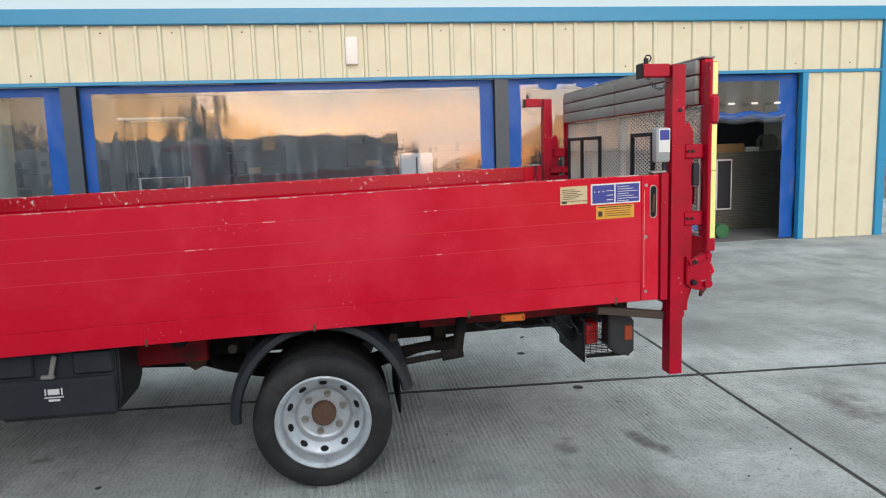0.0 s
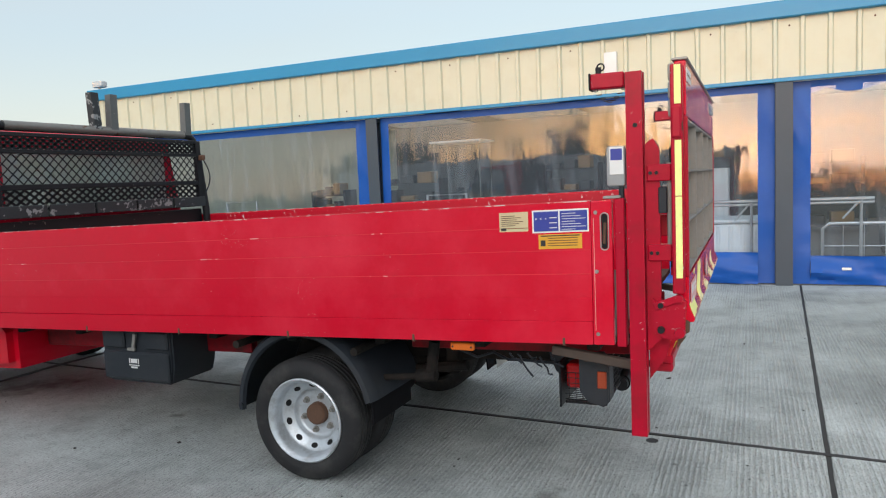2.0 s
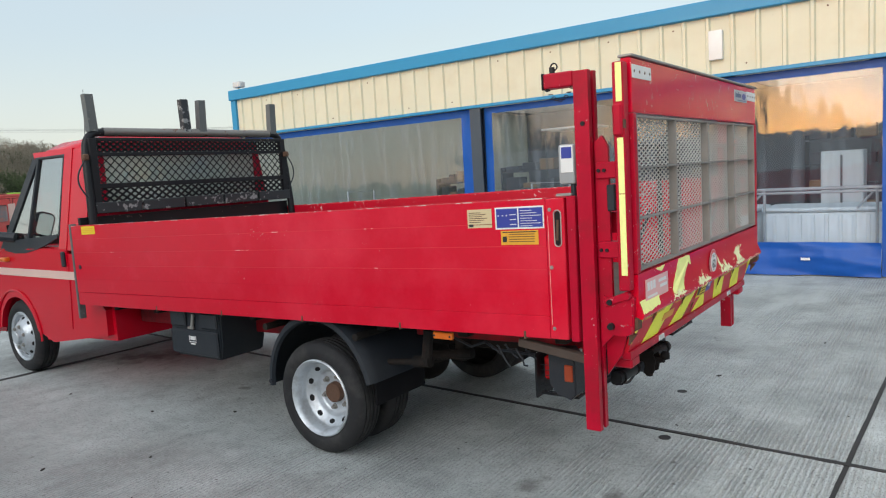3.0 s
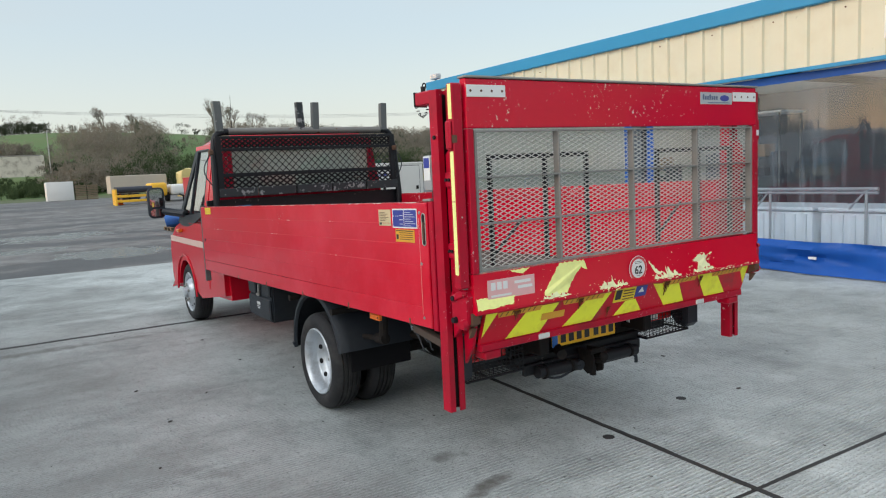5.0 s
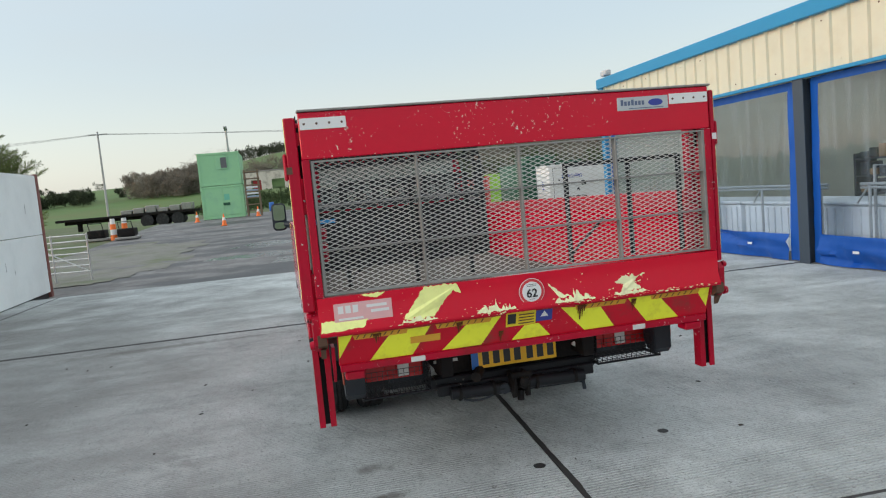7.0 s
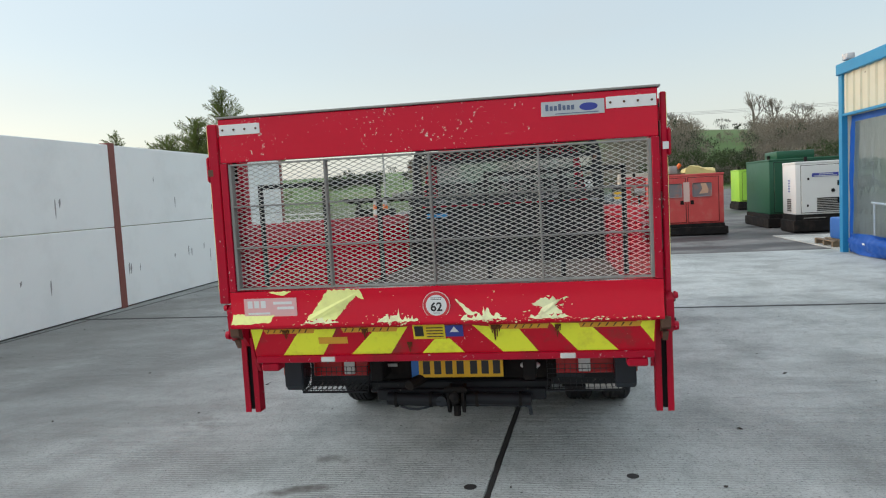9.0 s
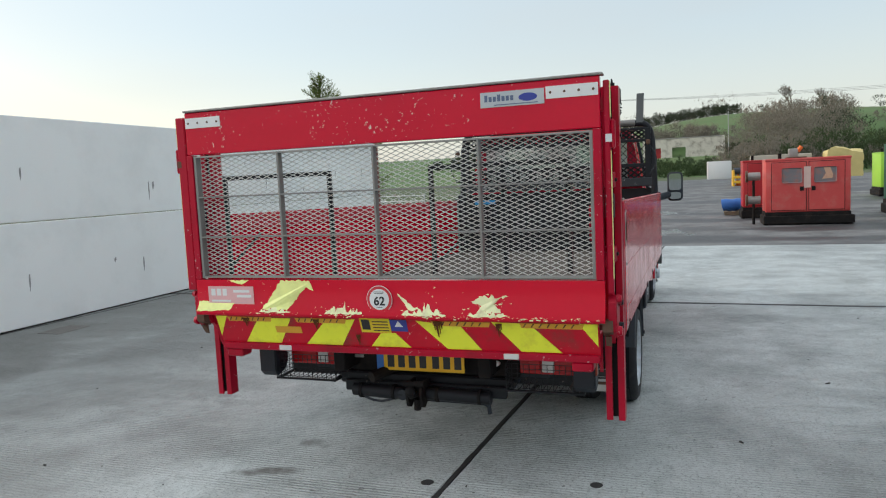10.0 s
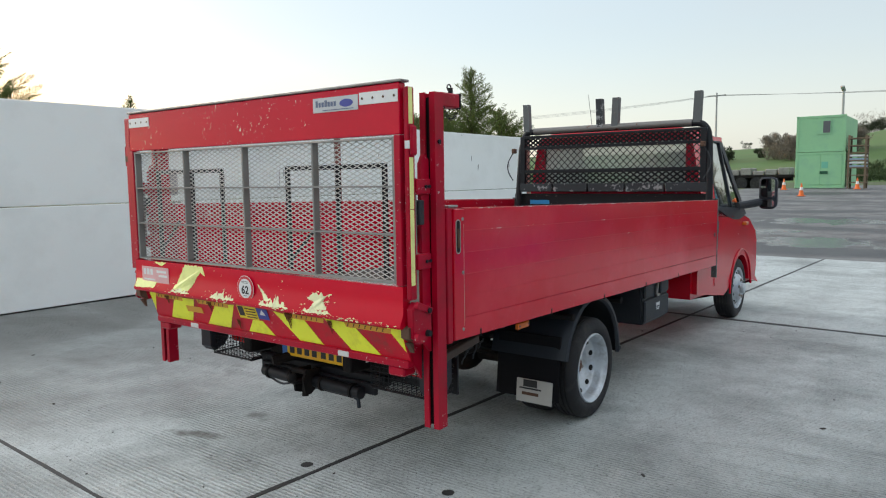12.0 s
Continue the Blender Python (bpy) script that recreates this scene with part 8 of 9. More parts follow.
# small plant near the verge
for x, y, n in ((-36.8, -5.2, 0), (-37.6, -6.9, 1)):
    z = rise(x, y)
    sp = thing("compactor", (x, y, z), "small dark compactor with a folded handle", "compactor", "small plant on the verge")
    bm = B(); box(bm, x - 0.5, x + 0.5, y - 0.45, y + 0.45, z + 0.18, z + 0.62, 0.06, 2); part("engine", bm, CHASSIS, sp)
    bm = B(); box(bm, x - 0.55, x + 0.55, y - 0.6, y + 0.6, z + 0.02, z + 0.16, 0.04, 2); part("plate", bm, GALV, sp)
    bm = B(); tube(bm, [(x + 0.2, y - 0.35, z + 0.5), (x + 0.6, y - 0.35, z + 1.0), (x + 0.6, y + 0.35, z + 1.0), (x + 0.2, y + 0.35, z + 0.5)], 0.025, 8); part("handle", bm, BLACK_STEEL, sp)
for k, y in enumerate((-6.0, -5.4)):
    z = rise(-37.2, y)
    bl = thing("safety_bollard", (-37.2, y, z), "red and white plastic bollard", "bollard", "bollards on the verge")
    for i in range(4):
        bm = B(); rod(bm, (-37.2, y, z + 0.3 * i), (-37.2, y, z + 0.3 * i + 0.298), 0.2 - 0.02 * i, 0.185 - 0.02 * i, 16); part("band", bm, ORANGE if i % 2 == 0 else WHITE, bl)

# white tank, lorry body and orange kit before the hill
z = rise(-91, 9)
bm = B(); box(bm, -94.0, -91, 7.8, 10.65, z, z + 2.25, 0.06, 2); single("white_container", bm, PALEWHITE, "plain white storage container below the hill", "container")
for k in range(2):
    yk = 11.4 + 1.3 * k
    pz = rise(-91, yk)
    st = thing("pallet_stack", (-91, yk, pz), "tall stack of dark wooden pallets", "pallet stack", "pallet stacks below the hill")
    for i in range(9):
        bm = B(); box(bm, -92.2, -91.0, yk - 0.58, yk + 0.58, pz + 0.2 * i, pz + 0.14 + 0.2 * i); part("pallet", bm, TIMBER, st, smooth=0)
z = rise(-64, 13)
lb = thing("lorry_trailer", (-64, 13.4, z), "pale beige box trailer with dark wheels", "trailer")
bm = B(); box(bm, -66.5, -64.2, 11.0, 15.8, z + 0.75, z + 2.35, 0.05); part("box_body", bm, surface("beige_side", (0.50, 0.44, 0.36), 0.6), lb)
for y in (12.0, 13.0, 14.8):
    bm = B(); rod(bm, (-66.4, y, z + 0.42), (-64.25, y, z + 0.42), 0.42, n=20); part("wheel", bm, RUBBER, lb)
z = rise(-63, 16.5)
bm = B(); box(bm, -64.6, -62.4, 16.7, 19.4, z, z + 2.55)
bmesh.ops.subdivide_edges(bm, edges=bm.edges[:], cuts=9, use_grid_fill=True)
for v in bm.verts:
    up = min(1.0, max(0.0, (v.co.z - z - 0.2) / 1.2))
    v.co.z += up * (0.45 * noise.noise((v.co.x * 0.6, v.co.y * 0.75, 2.0)) - 0.35 * ((v.co.y - 17.6) / 1.8) ** 2)
    v.co += 0.16 * up * Vector(noise.noise_vector(v.co * 2.4))
single("tarped_load", bm, surface("faded_yellow_sheet", (0.62, 0.50, 0.20), 0.6, 0, 0.2, 12, 1.2, 0.3, 6), "load under a dull yellow sheet", "load")
z = rise(-44, 9)
ob = thing("orange_barrow_frame", (-44, 9.3, z), "orange steel frame holding dark pipes", "pipe frame")
for y in (8.4, 10.6):
    bm = B(); box(bm, -44.6, -43.4, y - 0.06, y + 0.06, z - 0.05, z + 1.0, 0.02); part("end_frame", bm, YELLOWP, ob)
for zz in (0.25, 0.55):
    bm = B(); box(bm, -43.5, -43.35, 8.4, 10.6, z + zz - 0.08, z + zz + 0.08, 0.02); part("rail", bm, YELLOWP, ob)
for k in range(3):
    bm = B(); rod(bm, (-44.4 + 0.4 * k, 8.45, z + 0.95), (-44.4 + 0.4 * k, 10.55, z + 0.95), 0.19, n=14); part("pipe", bm, DARKBOARD, ob)
for y, m, h, name, lab in ((11.3, YELLOWP, 1.25, "compressor", "yellow towed compressor with a round hood"), (12.6, PALEWHITE, 1.1, "water_bowser", "white water bowser with a rounded tank"), (13.9, GENRED2, 1.5, "towed_pump", "dark red towed pump set")):
    z = rise(-46, y)
    tw = thing(name, (-46, y, z), lab, name.replace("_", " "), "towed plant across the yard")
    bm = B(); box(bm, -47, -45.2, y - 0.55, y + 0.55, z + 0.35, z + h, 0.2, 3); part("hood", bm, m, tw)
    for dy in (-0.6, 0.6):
        bm = B(); rod(bm, (-46, y + dy - 0.08, z + 0.3), (-46, y + dy + 0.08, z + 0.3), 0.3, n=18); part("wheel", bm, RUBBER, tw)
    bm = B(); rod(bm, (-45.2, y, z + 0.4), (-44.2, y, z + 0.3), 0.05); part("drawbar", bm, CHASSIS, tw)
    bm = B(); rod(bm, (-44.3, y, z - 0.05), (-44.3, y, z + 0.32), 0.04); part("jockey_leg", bm, CHASSIS, tw)

# stone barn under the hill
STONE = surface("whitewashed_stone", (0.66, 0.61, 0.54), 0.9, 0, 0.15, 6, 1.2, 0.3, 8, dirt=(0.20, 0.16, 0.12), dirt_amount=0.85, dirt_scale=0.6)
z = 3.7
BFX, BL, BR = -170.0, -4.9, 13.2
barn = thing("stone_barn", (BFX - 3, 3.5, z), "long whitewashed stone barn with dark openings and red door", "barn")
bm = B()
for y0, y1 in ((BL, -3.1), (-0.8, 1.7), (4.7, BR)):
    box(bm, BFX - 0.5, BFX, y0, y1, z - 2.5, z + 5.1)
for y0, y1 in ((-3.1, -0.8), (1.7, 4.7)):
    box(bm, BFX - 0.5, BFX, y0, y1, z + 3.1, z + 5.1)
part("front_wall", bm, STONE, barn, smooth=0)
bm = B(); prism(bm, [(BFX - 0.5, z - 2.5), (BFX - 0.5, z + 5.1), (BFX - 4.5, z + 5.45), (BFX - 8.5, z + 5.1), (BFX - 8.5, z - 2.5)], "y", BR - 0.4, BR); part("end_wall", bm, STONE, barn, smooth=0)
bm = B(); prism(bm, [(BFX - 0.5, z - 2.5), (BFX - 0.5, z + 5.1), (BFX - 4.5, z + 5.45), (BFX - 8.5, z + 5.1), (BFX - 8.5, z - 2.5)], "y", BL, BL + 0.4); part("end_wall", bm, STONE, barn, smooth=0)
bm = B(); prism(bm, [(BFX + 0.1, z + 5.12), (BFX - 8.6, z + 5.12), (BFX - 4.5, z + 5.5)], "y", BL - 0.1, BR - 0.5); part("roof", bm, surface("old_roof_sheet", (0.12, 0.105, 0.085), 0.8), barn, smooth=0)
bm = B(); box(bm, BFX - 0.9, BFX - 0.6, -2.7, -0.8, z - 2, z + 3.0); part("red_door", bm, GENRED2, barn)
z = rise(-70, 2)
bm = B(); box(bm, -70.6, -70.0, 2.0, 2.55, z + 0.35, z + 1.3, 0.16, 3); single("blue_tank", bm, BLUEP, "upright blue plastic tank on the verge", "tank")
# drain grating at the foot of the wall
GRATING = surface("dusty_iron", (0.20, 0.19, 0.175), 0.8, 0.1, 0.3, 60, 9, 0.2, 80)
grate = thing("drain_grate", (-1.66, -1.53, 0), "rusty iron drain grating let into the concrete", "drain")
bm = B()
for x0, x1, y0, y1 in ((-1.90, -1.42, -1.70, -1.67), (-1.90, -1.42, -1.39, -1.36), (-1.90, -1.87, -1.67, -1.39), (-1.45, -1.42, -1.67, -1.39)):
    box(bm, x0, x1, y0, y1, -0.02, 0.007)
part("grate_frame", bm, GRATING, grate, smooth=0)
bm = B(); box(bm, -1.87, -1.45, -1.67, -1.39, -0.01, 0.0025); part("pit", bm, BLACK_GAP, grate, smooth=0)
for k in range(7):
    bm = B(); box(bm, -1.87, -1.45, -1.661 + 0.04 * k, -1.633 + 0.04 * k, -0.01, 0.006); part("grate_bar", bm, GRATING, grate, smooth=0)
# field gate by the end of the wall
gate = thing("field_gate", (-16, -3.2, 0), "galvanised tubular field gate", "gate")
ga, gb = Vector((-16.6, -4.1, -0.05)), Vector((-16.0, -2.1, -0.05))
for k in range(7):
    zz = 0.22 + 0.17 * k
    bm = B(); rod(bm, ga + Vector((0, 0, zz)), gb + Vector((0, 0, zz)), 0.02, n=8); part("bar", bm, PIPE, gate)
for f in (0.0, 0.5, 1.0):
    p = ga.lerp(gb, f)
    bm = B(); rod(bm, p + Vector((0, 0, -0.05)), p + Vector((0, 0, 1.28)), 0.025, n=8); part("upright", bm, PIPE, gate)
bm = B(); rod(bm, ga + Vector((0, 0, 1.24)), gb + Vector((0, 0, 0.2)), 0.018, n=8); part("brace", bm, PIPE, gate)

# poles, lamps and overhead lines
POLE = surface("grey_pole", (0.42, 0.42, 0.41), 0.8, 0, 0.2, 30, 2, 0.1)
def pole_at(x, y, h, lamp, label, name="street_lamp"):
    z = rise(x, y)
    p = thing(name, (x, y, z), label, name.replace("_", " "), "poles beyond the yard")
    bm = B(); rod(bm, (x, y, z - 0.3), (x, y, z + h), 0.13, 0.08, 12); part("column", bm, POLE, p)
    if lamp:
        bm = B(); obox(bm, (x + 0.35, y, z + h + 0.02), (0.8, 0.28, 0.14), (0, -18, 0), 0.03); part("lamp_head", bm, POLE, p)
    else:
        bm = B(); box(bm, x - 0.06, x + 0.06, y - 0.9, y + 0.9, z + h - 0.35, z + h - 0.22); part("crossarm", bm, POLE, p)
    return p


pole_at(-58.6, -0.7, 7.7, True, "grey lamp column with a tilted head")
pole_at(-160, 13.5, 9.0, True, "grey lamp column with a tilted head")
pole_at(-70.4, -13.5, 9.7, False, "wooden power pole with a crossarm", "power_pole")
pole_at(-72.5, 66, 9.7, False, "wooden power pole with a crossarm", "power_pole")
pole_at(-64.0, -74, 9.7, False, "wooden power pole with a crossarm", "power_pole")
wires = thing("power_line", (-56, 0, 8), "thin overhead power lines between poles", "power line")
for off, drop in ((-0.7, 1.1), (0.0, 1.25), (0.7, 1.4)):
    for (xa, ya), (xb, yb) in (((-70.4, -13.5), (-72.5, 66)), ((-70.4, -13.5), (-64, -74))):
        za, zb = rise(xa, ya) + 9.45, rise(xb, yb) + 9.45
        bm = B(); tube(bm, [(xa + (xb - xa) * k / 14 + off * 0.1, ya + off + (yb - ya) * k / 14, za + (zb - za) * k / 14 - 4 * drop * (k / 14) * (1 - k / 14)) for k in range(15)], 0.014, 4); part("wire", bm, POLE, wires)

# ---- trees ----
def leaf_material(name, base, vary=0.25):
    m = surface(name, base, 0.85, 0, 0.15, 2, 0.4, 0.0)
    n, l = m.node_tree.nodes, m.node_tree.links
    b = n["Principled BSDF"]
    geo, hs, mr = n.new("ShaderNodeNewGeometry"), n.new("ShaderNodeHueSaturation"), n.new("ShaderNodeMapRange")
    mr.inputs["To Min"].default_value, mr.inputs["To Max"].default_value = 1 - vary, 1 + vary
    l.new(geo.outputs["Random Per Island"], mr.inputs["Value"])
    l.new(mr.outputs["Result"], hs.inputs["Value"])
    l.new(b.inputs["Base Color"].links[0].from_socket, hs.inputs["Color"])
    l.new(hs.outputs["Color"], b.inputs["Base Color"])
    # thin leaves and twigs let half of the light through
    tl, mx = n.new("ShaderNodeBsdfTranslucent"), n.new("ShaderNodeMixShader")
    l.new(hs.outputs["Color"], tl.inputs["Color"])
    mx.inputs[0].default_value = 0.45
    l.new(b.outputs[0], mx.inputs[1])
    l.new(tl.outputs[0], mx.inputs[2])
    l.new(mx.outputs[0], n["Material Output"].inputs["Surface"])
    return m


TWIG = leaf_material("bare_brown_twigs", (0.225, 0.200, 0.160), 0.22)
TWIG_DARK = leaf_material("dark_evergreen_scrub", (0.05, 0.065, 0.035))
HEDGE = leaf_material("dull_green_hedge", (0.055, 0.085, 0.032), 0.3)
CONIFER = leaf_material("conifer_sprays", (0.13, 0.175, 0.05), 0.45)
BARK = surface("bark", (0.09, 0.07, 0.05), 0.9, 0, 0.3, 20, 4, 0.4, 30)


def woods(name, spots, material, label, size, count, seed, hill=True):
    """Many bare or bushy crowns as one mesh of small twig clumps on thin stems."""
    rnd = random.Random(seed)
    verts, faces = [], []
    if hill:
        # the wooded slope stands well back, beyond the bank
        spots = [(-127 + (x + 80) * 1.3, 4 + (y - 4) * 1.45, h * 1.2) for x, y, h in spots]
        size *= 1.4
    for x, y, h in spots:
        z = rise(x, y)
        k = len(verts)
        verts += [(x, y - 0.09, z - 0.4), (x, y + 0.09, z - 0.4), (x, y + rnd.uniform(-0.4, 0.4), z + h * 0.95)]
        faces.append((k, k + 1, k + 2))
        w = h * rnd.uniform(0.45, 0.85)
        lobes = [(rnd.uniform(-w, w) * 0.6, rnd.uniform(-w, w) * 0.8, h * rnd.uniform(0.45, 0.85), h * rnd.uniform(0.16, 0.30)) for _ in range(5)] + [(rnd.uniform(-w, w) * 0.5, rnd.uniform(-w, w) * 0.7, h * rnd.uniform(0.1, 0.3), h * 0.30) for _ in range(4)]
        for _ in range(count):
            lx, ly, lz, lr = rnd.choice(lobes)
            a, e, r = rnd.uniform(0, 6.28), rnd.uniform(-0.6, 1.4), lr * rnd.uniform(0.4, 1.15)
            c = Vector((x + lx + r * math.cos(a) * math.cos(e), y + ly + r * math.sin(a) * math.cos(e), max(z + 0.1, z + lz + r * math.sin(e))))
            d = Vector((rnd.gauss(0, 1), rnd.gauss(0, 1), rnd.gauss(1.2, 0.8))).normalized() * size * rnd.uniform(0.5, 1.6)
            s = Vector((rnd.gauss(0, 1), rnd.gauss(0, 1), rnd.gauss(0, 0.5))).normalized() * size * 0.17
            k = len(verts)
            verts += [tuple(c - s), tuple(c + s), tuple(c + d)]
            faces.append((k, k + 1, k + 2))
    me = bpy.data.meshes.new(name)
    me.from_pydata(verts, [], faces)
    me.materials.append(material)
    return tagged(new(name, me), label, "trees", kind="stuff")


rnd = random.Random(21)
belt = []
for _ in range(1500):
    x, y = rnd.uniform(-165, -80), rnd.uniform(5, 130)
    h = rnd.uniform(2.6, 4.6) + 1.6 * (x < -115)
    # a green field breaks the wood halfway up
    slant = (1.45 * (y - 4) - 1) / (132 - 1.3 * (x + 80))
    if 0.185 < slant < 0.262:
        if x < -106 and rnd.random() < 0.94:
            continue
        h *= 0.62
    if y > 8.5 + (-x - 80) * 0.13 + rnd.gauss(0, 1.5):
        belt.append((x, y, h))
woods("hillside_trees", belt, TWIG, "brown bare trees and scrub covering the hillside", 0.40, 300, 1)
crest = [(rnd.uniform(-235, -205), y + rnd.uniform(-3, 3), rnd.uniform(1.6, 3.6)) for y in range(-60, 150, 6) if rnd.random() < 0.7]
woods("crest_trees", crest, TWIG_DARK, "dark hedgerow clumps along the hill's crest", 0.36, 500, 2)
scrub = [(rnd.uniform(-98, -84), y + rnd.uniform(-1.5, 1.5), rnd.uniform(1.4, 3.2)) for y in [18 + 1.3 * k for k in range(80)]] + [(rnd.uniform(-150, -110), rnd.uniform(25, 120), rnd.uniform(4, 6.5)) for _ in range(40)] + [(rnd.uniform(-104, -84), rnd.uniform(28, 125), rnd.uniform(2.6, 4.4)) for _ in range(80)]
woods("dark_scrub", scrub, TWIG_DARK, "dark evergreen scrub below the wooded slope", 0.4, 420, 3)
left = [(rnd.uniform(-134, -116), rnd.uniform(-22, -9), rnd.uniform(3.0, 5.6)) for _ in range(26)]
woods("copse", left, TWIG, "dense brown copse on the lower hill", 0.36, 2200, 4)
woods("dark_copse", [(rnd.uniform(-140, -122), rnd.uniform(-44, -20), rnd.uniform(1.5, 3.2)) for _ in range(22)], TWIG_DARK, "dark evergreen bushes among the copse", 0.4, 900, 5)
hedge = random.Random(77)
woods("hill_hedge", [(-300 + hedge.uniform(-4, 4), -30 + 0.9 * k, hedge.uniform(3.2, 4.6) * (1.25 if 18 < k < 27 else 1.0)) for k in range(60)], TWIG_DARK, "dark overgrown hedge along the hill's shoulder", 0.6, 420, 31, False)
woods("shoulder_trees", [(-312 + hedge.uniform(-5, 5), y, hedge.uniform(6.5, 9)) for y in (-29, -26, -22, -19, 12, 15, 19)], TWIG, "thin bare trees standing above the hedge", 0.55, 260, 32, False)
woods("barn_scrub", [(hedge.uniform(-196, -182), hedge.uniform(-4, 14), hedge.uniform(3.6, 6.0)) for _ in range(22)], TWIG, "brown leafless trees crowding behind the barn", 0.42, 900, 33, False)
woods("bank_brambles", [(hedge.uniform(-152, -124), hedge.uniform(-12, 24), hedge.uniform(0.7, 1.5)) for _ in range(420)], HEDGE, "low green brambles covering the bank below the barn", 0.4, 90, 35, False)
woods("bank_scrub", [(hedge.uniform(-168, -156), 13.5 + 0.55 * k, hedge.uniform(2.0, 3.2)) for k in range(40)], TWIG_DARK, "dark bramble scrub along the foot of the slope", 0.36, 600, 34, False)
shade = random.Random(91)
woods("slope_shrubs", [(shade.uniform(-146, -126), shade.uniform(17, 92), shade.uniform(3.2, 6.4)) for _ in range(75)], HEDGE, "dark ivy-grown shrubs at the foot of the wooded slope", 0.5, 700, 36, False)
south = [(rnd.uniform(-140, 180), rnd.uniform(-112, -90), rnd.uniform(2.4, 4.6)) for _ in range(220)]
woods("south_trees", south, TWIG_DARK, "far line of dark trees beyond the wall", 0.6, 200, 6, False)
near_west = [(rnd.uniform(-70, -62), rnd.uniform(55, 120), rnd.uniform(5, 8)) for _ in range(60)]
woods("roadside_trees", near_west, TWIG, "brown roadside trees beyond the workshop", 0.7, 150, 8, False)


def conifer(x, y, h, spread, seed, label="ragged green conifer growing behind the wall", count=80):
    """A loose cypress: trunk, up-swept limbs, and flat drooping sprays."""
    rnd = random.Random(seed)
    t = thing("conifer", (x, y, -0.1), label, "tree", "conifers behind the wall")
    bm = B(); tube(bm, [(x + 0.05 * math.sin(k), y, -0.2 + h * k / 8) for k in range(9)], 0.09, 8)
    for v in bm.verts:
        f = 1 - 0.85 * max(0, v.co.z) / h
        v.co.x, v.co.y = x + (v.co.x - x) * f, y + (v.co.y - y) * f
    part("trunk", bm, BARK, t)
    limbs, verts, faces = B(), [], []

    def blade(p, d, w):
        n = len(verts)
        verts.extend((tuple(p - w * 0.4), tuple(p + d * 0.45 - w), tuple(p + d), tuple(p + d * 0.45 + w)))
        faces.append((n, n + 1, n + 2, n + 3))

    def frond(p0, d0, ln, flat):
        """A feathered limb: side sprays in one loose plane, shorter to the tip, each with scale leaves."""
        if y > -4.5 and p0.y + d0.y * ln * 1.25 > -2.4 and p0.z + d0.z * ln < 2.88:
            return
        tip = p0 + d0 * ln + Vector((0, 0, -0.06 * ln + 0.10 * ln * rnd.random()))
        mid = p0.lerp(tip, 0.5) + Vector((0, 0, 0.08 * ln * rnd.uniform(-0.5, 1)))
        tube(limbs, [p0, mid, tip], 0.006, 4)
        n = max(6, int(ln / 0.035))
        for i in range(n):
            s = (i + 0.8) / n
            p = p0.lerp(mid, s * 2) if s < 0.5 else mid.lerp(tip, s * 2 - 1)
            sl = (0.05 + 0.33 * ln * (1 - s) ** 0.75 * min(1, 3.0 * s + 0.25)) * rnd.uniform(0.6, 1.2)
            for side in (-1, 1):
                q = (d0 * rnd.uniform(0.6, 1.0) + flat * side * rnd.uniform(0.7, 1.0) + Vector((rnd.gauss(0, 0.15), rnd.gauss(0, 0.15), rnd.gauss(0.05, 0.22)))).normalized()
                m = max(2, int(sl / 0.028))
                for j in range(m):
                    c = p + q * (sl * (j + 0.4) / m)
                    for sd in (-1, 1):
                        d = (q + flat * side * 0.2 + q.cross(d0).normalized() * rnd.gauss(0, 0.35) + q.cross(q.cross(d0)).normalized() * sd * rnd.uniform(0.3, 0.8)).normalized() * rnd.uniform(0.028, 0.06)
                        blade(c, d, d.cross(Vector((rnd.gauss(0, 1), rnd.gauss(0, 1), rnd.gauss(0, 1)))).normalized() * 0.0055)
                blade(p + q * sl * 0.5, q * sl * 0.62, q.cross(Vector((0, 0, 1))).normalized() * 0.008)

    for k in range(count):
        # most limbs leave the trunk in the bushy middle and sweep outwards and up
        f = 0.30 + 0.66 * ((k + rnd.random()) / count) ** 1.25
        ln = spread * 1.35 * (1.02 - f) ** 0.85 * rnd.uniform(0.45, 1.3) + 0.10
        a = rnd.uniform(0, 6.283)
        d0 = Vector((math.cos(a), math.sin(a), rnd.uniform(0.12, 0.75) + 0.35 * f)).normalized()
        frond(Vector((x, y, h * f)), d0, ln, d0.cross(Vector((rnd.gauss(0, 0.5), rnd.gauss(0, 0.5), 1))).normalized())
    for a in (0.3, 1.9):
        frond(Vector((x, y, h * 0.78)), Vector((0.04, 0.03, 1)).normalized(), h * 0.22, Vector((math.cos(a), math.sin(a), 0.2)).normalized())
    part("branchwork", limbs, BARK, t)
    me = bpy.data.meshes.new("sprays")
    me.from_pydata(verts, [], faces)
    me.materials.append(CONIFER)
    tagged(piece("sprays", me, t), "", "", "", "stuff")
    return t


conifer(-11.0, -2.85, 4.4, 1.35, 1, count=130)
conifer(-9.9, -3.0, 3.6, 1.5, 2, count=120)
conifer(-12.6, -3.0, 3.5, 1.7, 3, count=120)
conifer(-9.0, -3.2, 3.15, 1.2, 7)
conifer(-7.2, -3.2, 3.1, 0.6, 4, count=40)
conifer(-10.9, -18.8, 5.0, 0.9, 8, "distant conifer beyond the wall", 60)


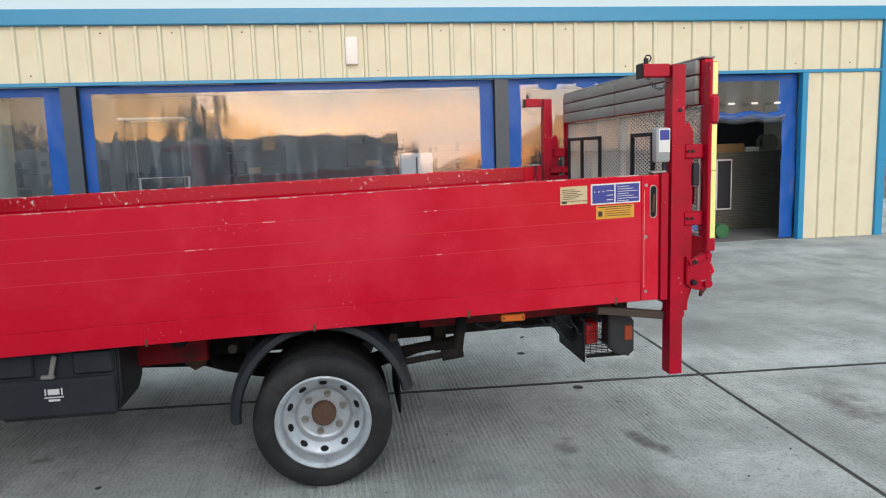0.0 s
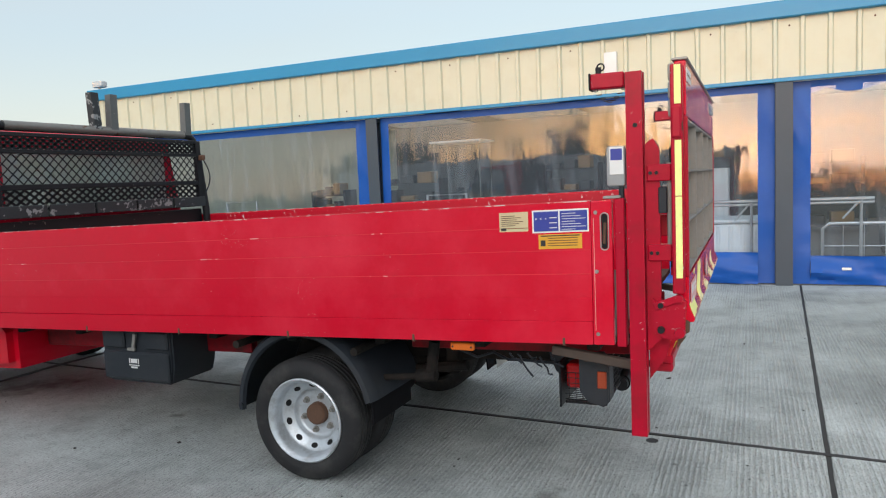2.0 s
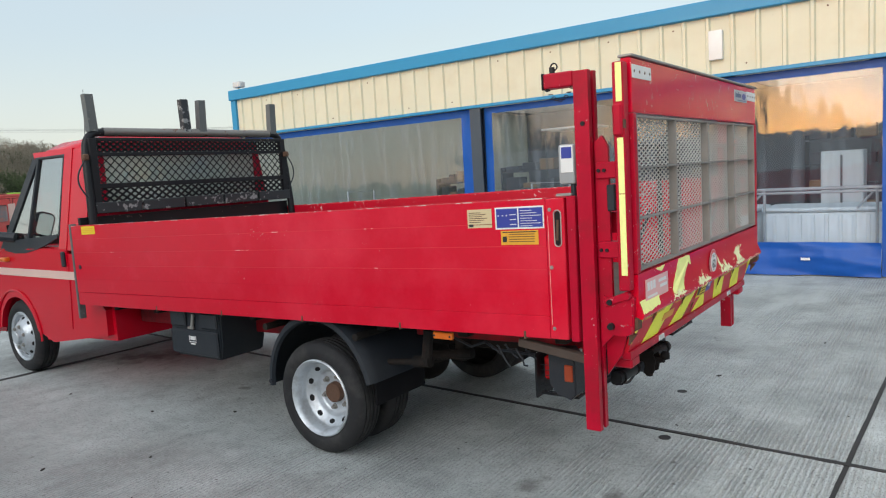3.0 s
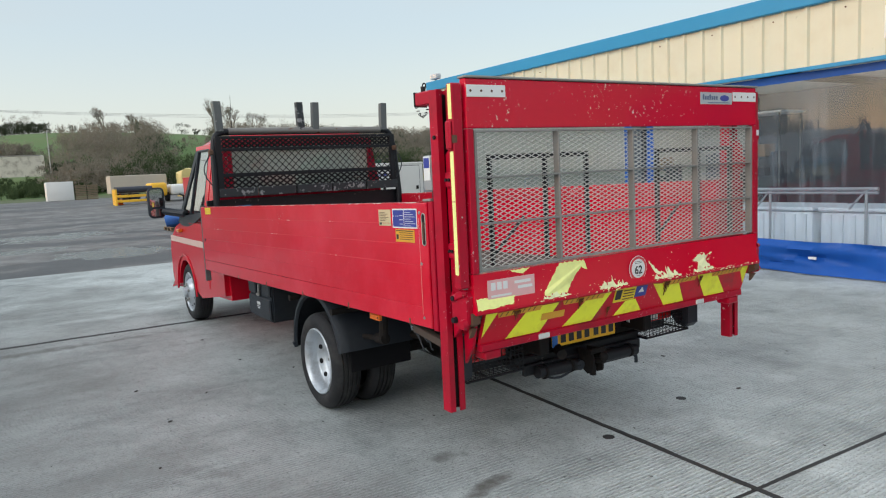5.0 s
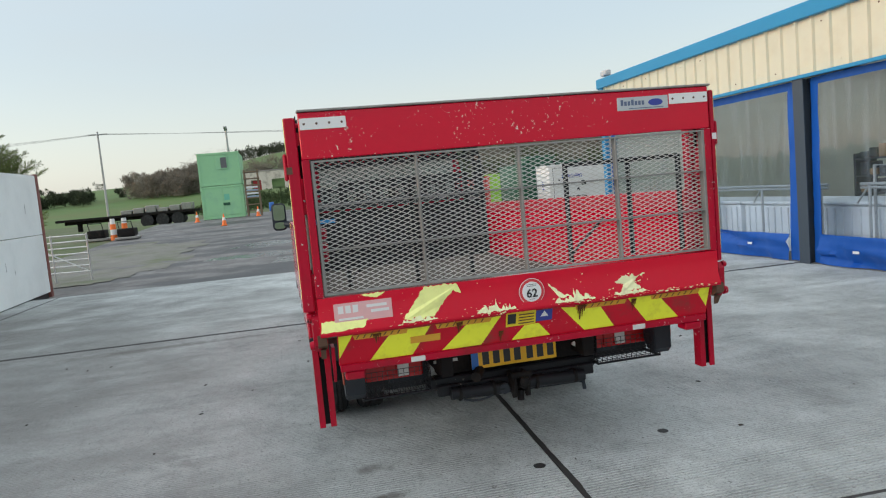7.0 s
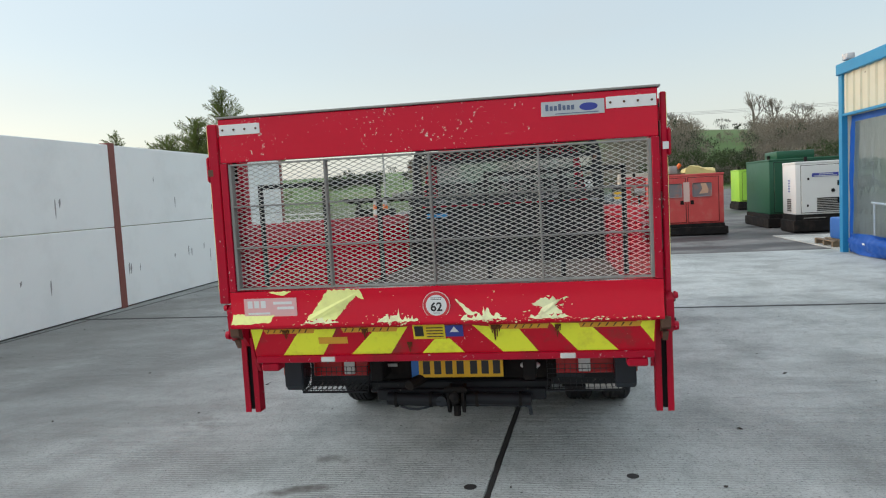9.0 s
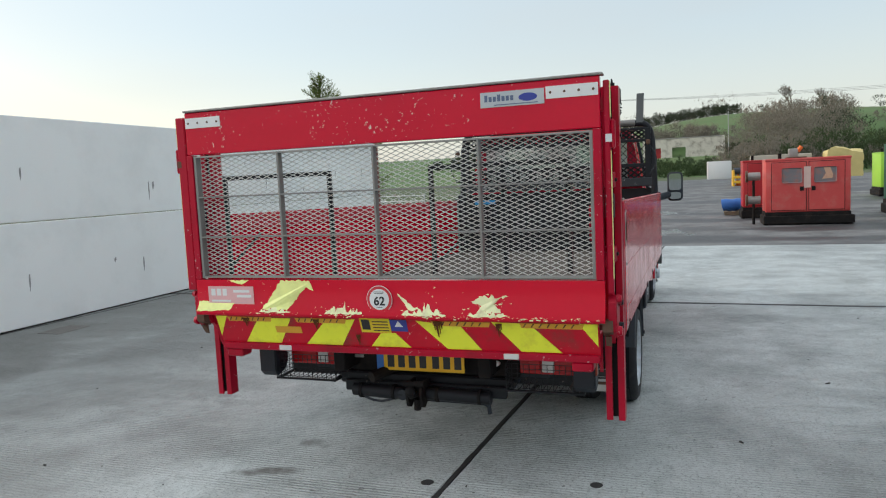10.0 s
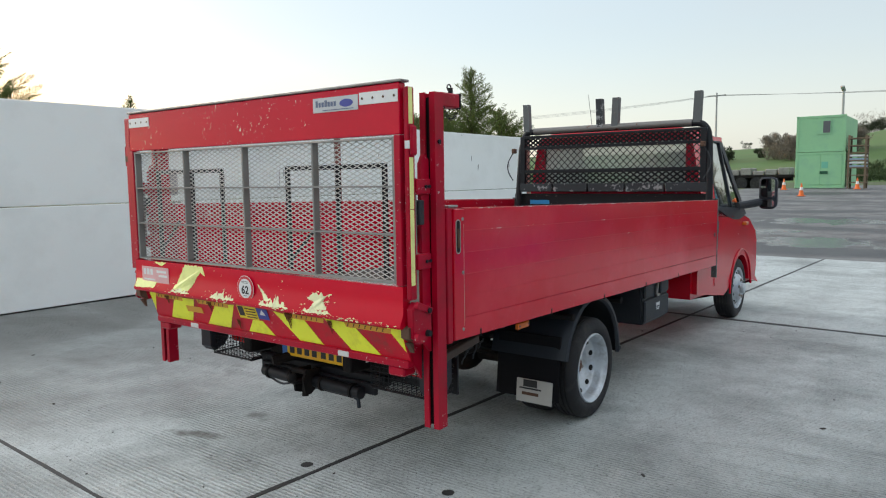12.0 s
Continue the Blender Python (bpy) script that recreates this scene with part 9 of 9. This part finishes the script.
def bare_tree(x, y, h, seed, label="tall leafless tree beyond the wall", group="trees beyond the wall", twig=0.012, bark=BARK, fine=TWIG_DARK):
    """A leafless tree: a forking trunk whose limbs rise and split down to thin twigs."""
    rnd = random.Random(seed)
    z = rise(x, y)
    t = thing("bare_tree", (x, y, z), label, "tree", group)
    verts, faces = [], []
    wood = B()

    def grow(p, d, ln, r, level):
        q = p + d * ln
        tube(wood, [p, p.lerp(q, 0.5) + Vector((rnd.gauss(0, 0.03), rnd.gauss(0, 0.03), 0)) * ln, q], r, 6 if level < 3 else 4)
        if level >= 5:
            for _ in range(5):
                e = (d + Vector((rnd.gauss(0, 0.6), rnd.gauss(0, 0.6), rnd.gauss(0.3, 0.4)))).normalized() * rnd.uniform(0.25, 0.6) * h / 8.6
                w = e.cross(Vector((rnd.gauss(0, 1), rnd.gauss(0, 1), rnd.gauss(0, 1)))).normalized() * twig
                n = len(verts)
                verts.extend((tuple(q - w), tuple(q + w), tuple(q + e)))
                faces.append((n, n + 1, n + 2))
            return
        for i in range(3 if level < 4 else 2):
            e = (d + Vector((rnd.gauss(0, 0.38), rnd.gauss(0, 0.38), rnd.uniform(0.0, 0.35)))).normalized()
            grow(p.lerp(q, rnd.uniform(0.75, 1.0)), e, ln * rnd.uniform(0.62, 0.85), r * 0.62, level + 1)

    grow(Vector((x, y, z - 0.2)), Vector((0, 0, 1)), h * 0.27, h * 0.022, 0)
    part("branchwork", wood, bark, t)
    me = bpy.data.meshes.new("twigs")
    me.from_pydata(verts, [], faces)
    me.materials.append(fine)
    tagged(piece("twigs", me, t), "", "", "", "stuff")
    return t


bare_tree(-10.4, -30, 8.6, 5)
for k, (x, y, h) in enumerate(((-250, 72.0, 15), (-252, 79.0, 14), (-246, 36.0, 12), (-248, 46.0, 10), (-250, 87.0, 13))):
    bare_tree(x, y, h, 60 + k, "thin bare tree along the top of the slope", "trees on the slope", 0.03, TWIG, TWIG)
conifer(-8.7, -25.5, 8.0, 2.4, 6, "bushy green conifer beyond the wall", 110)
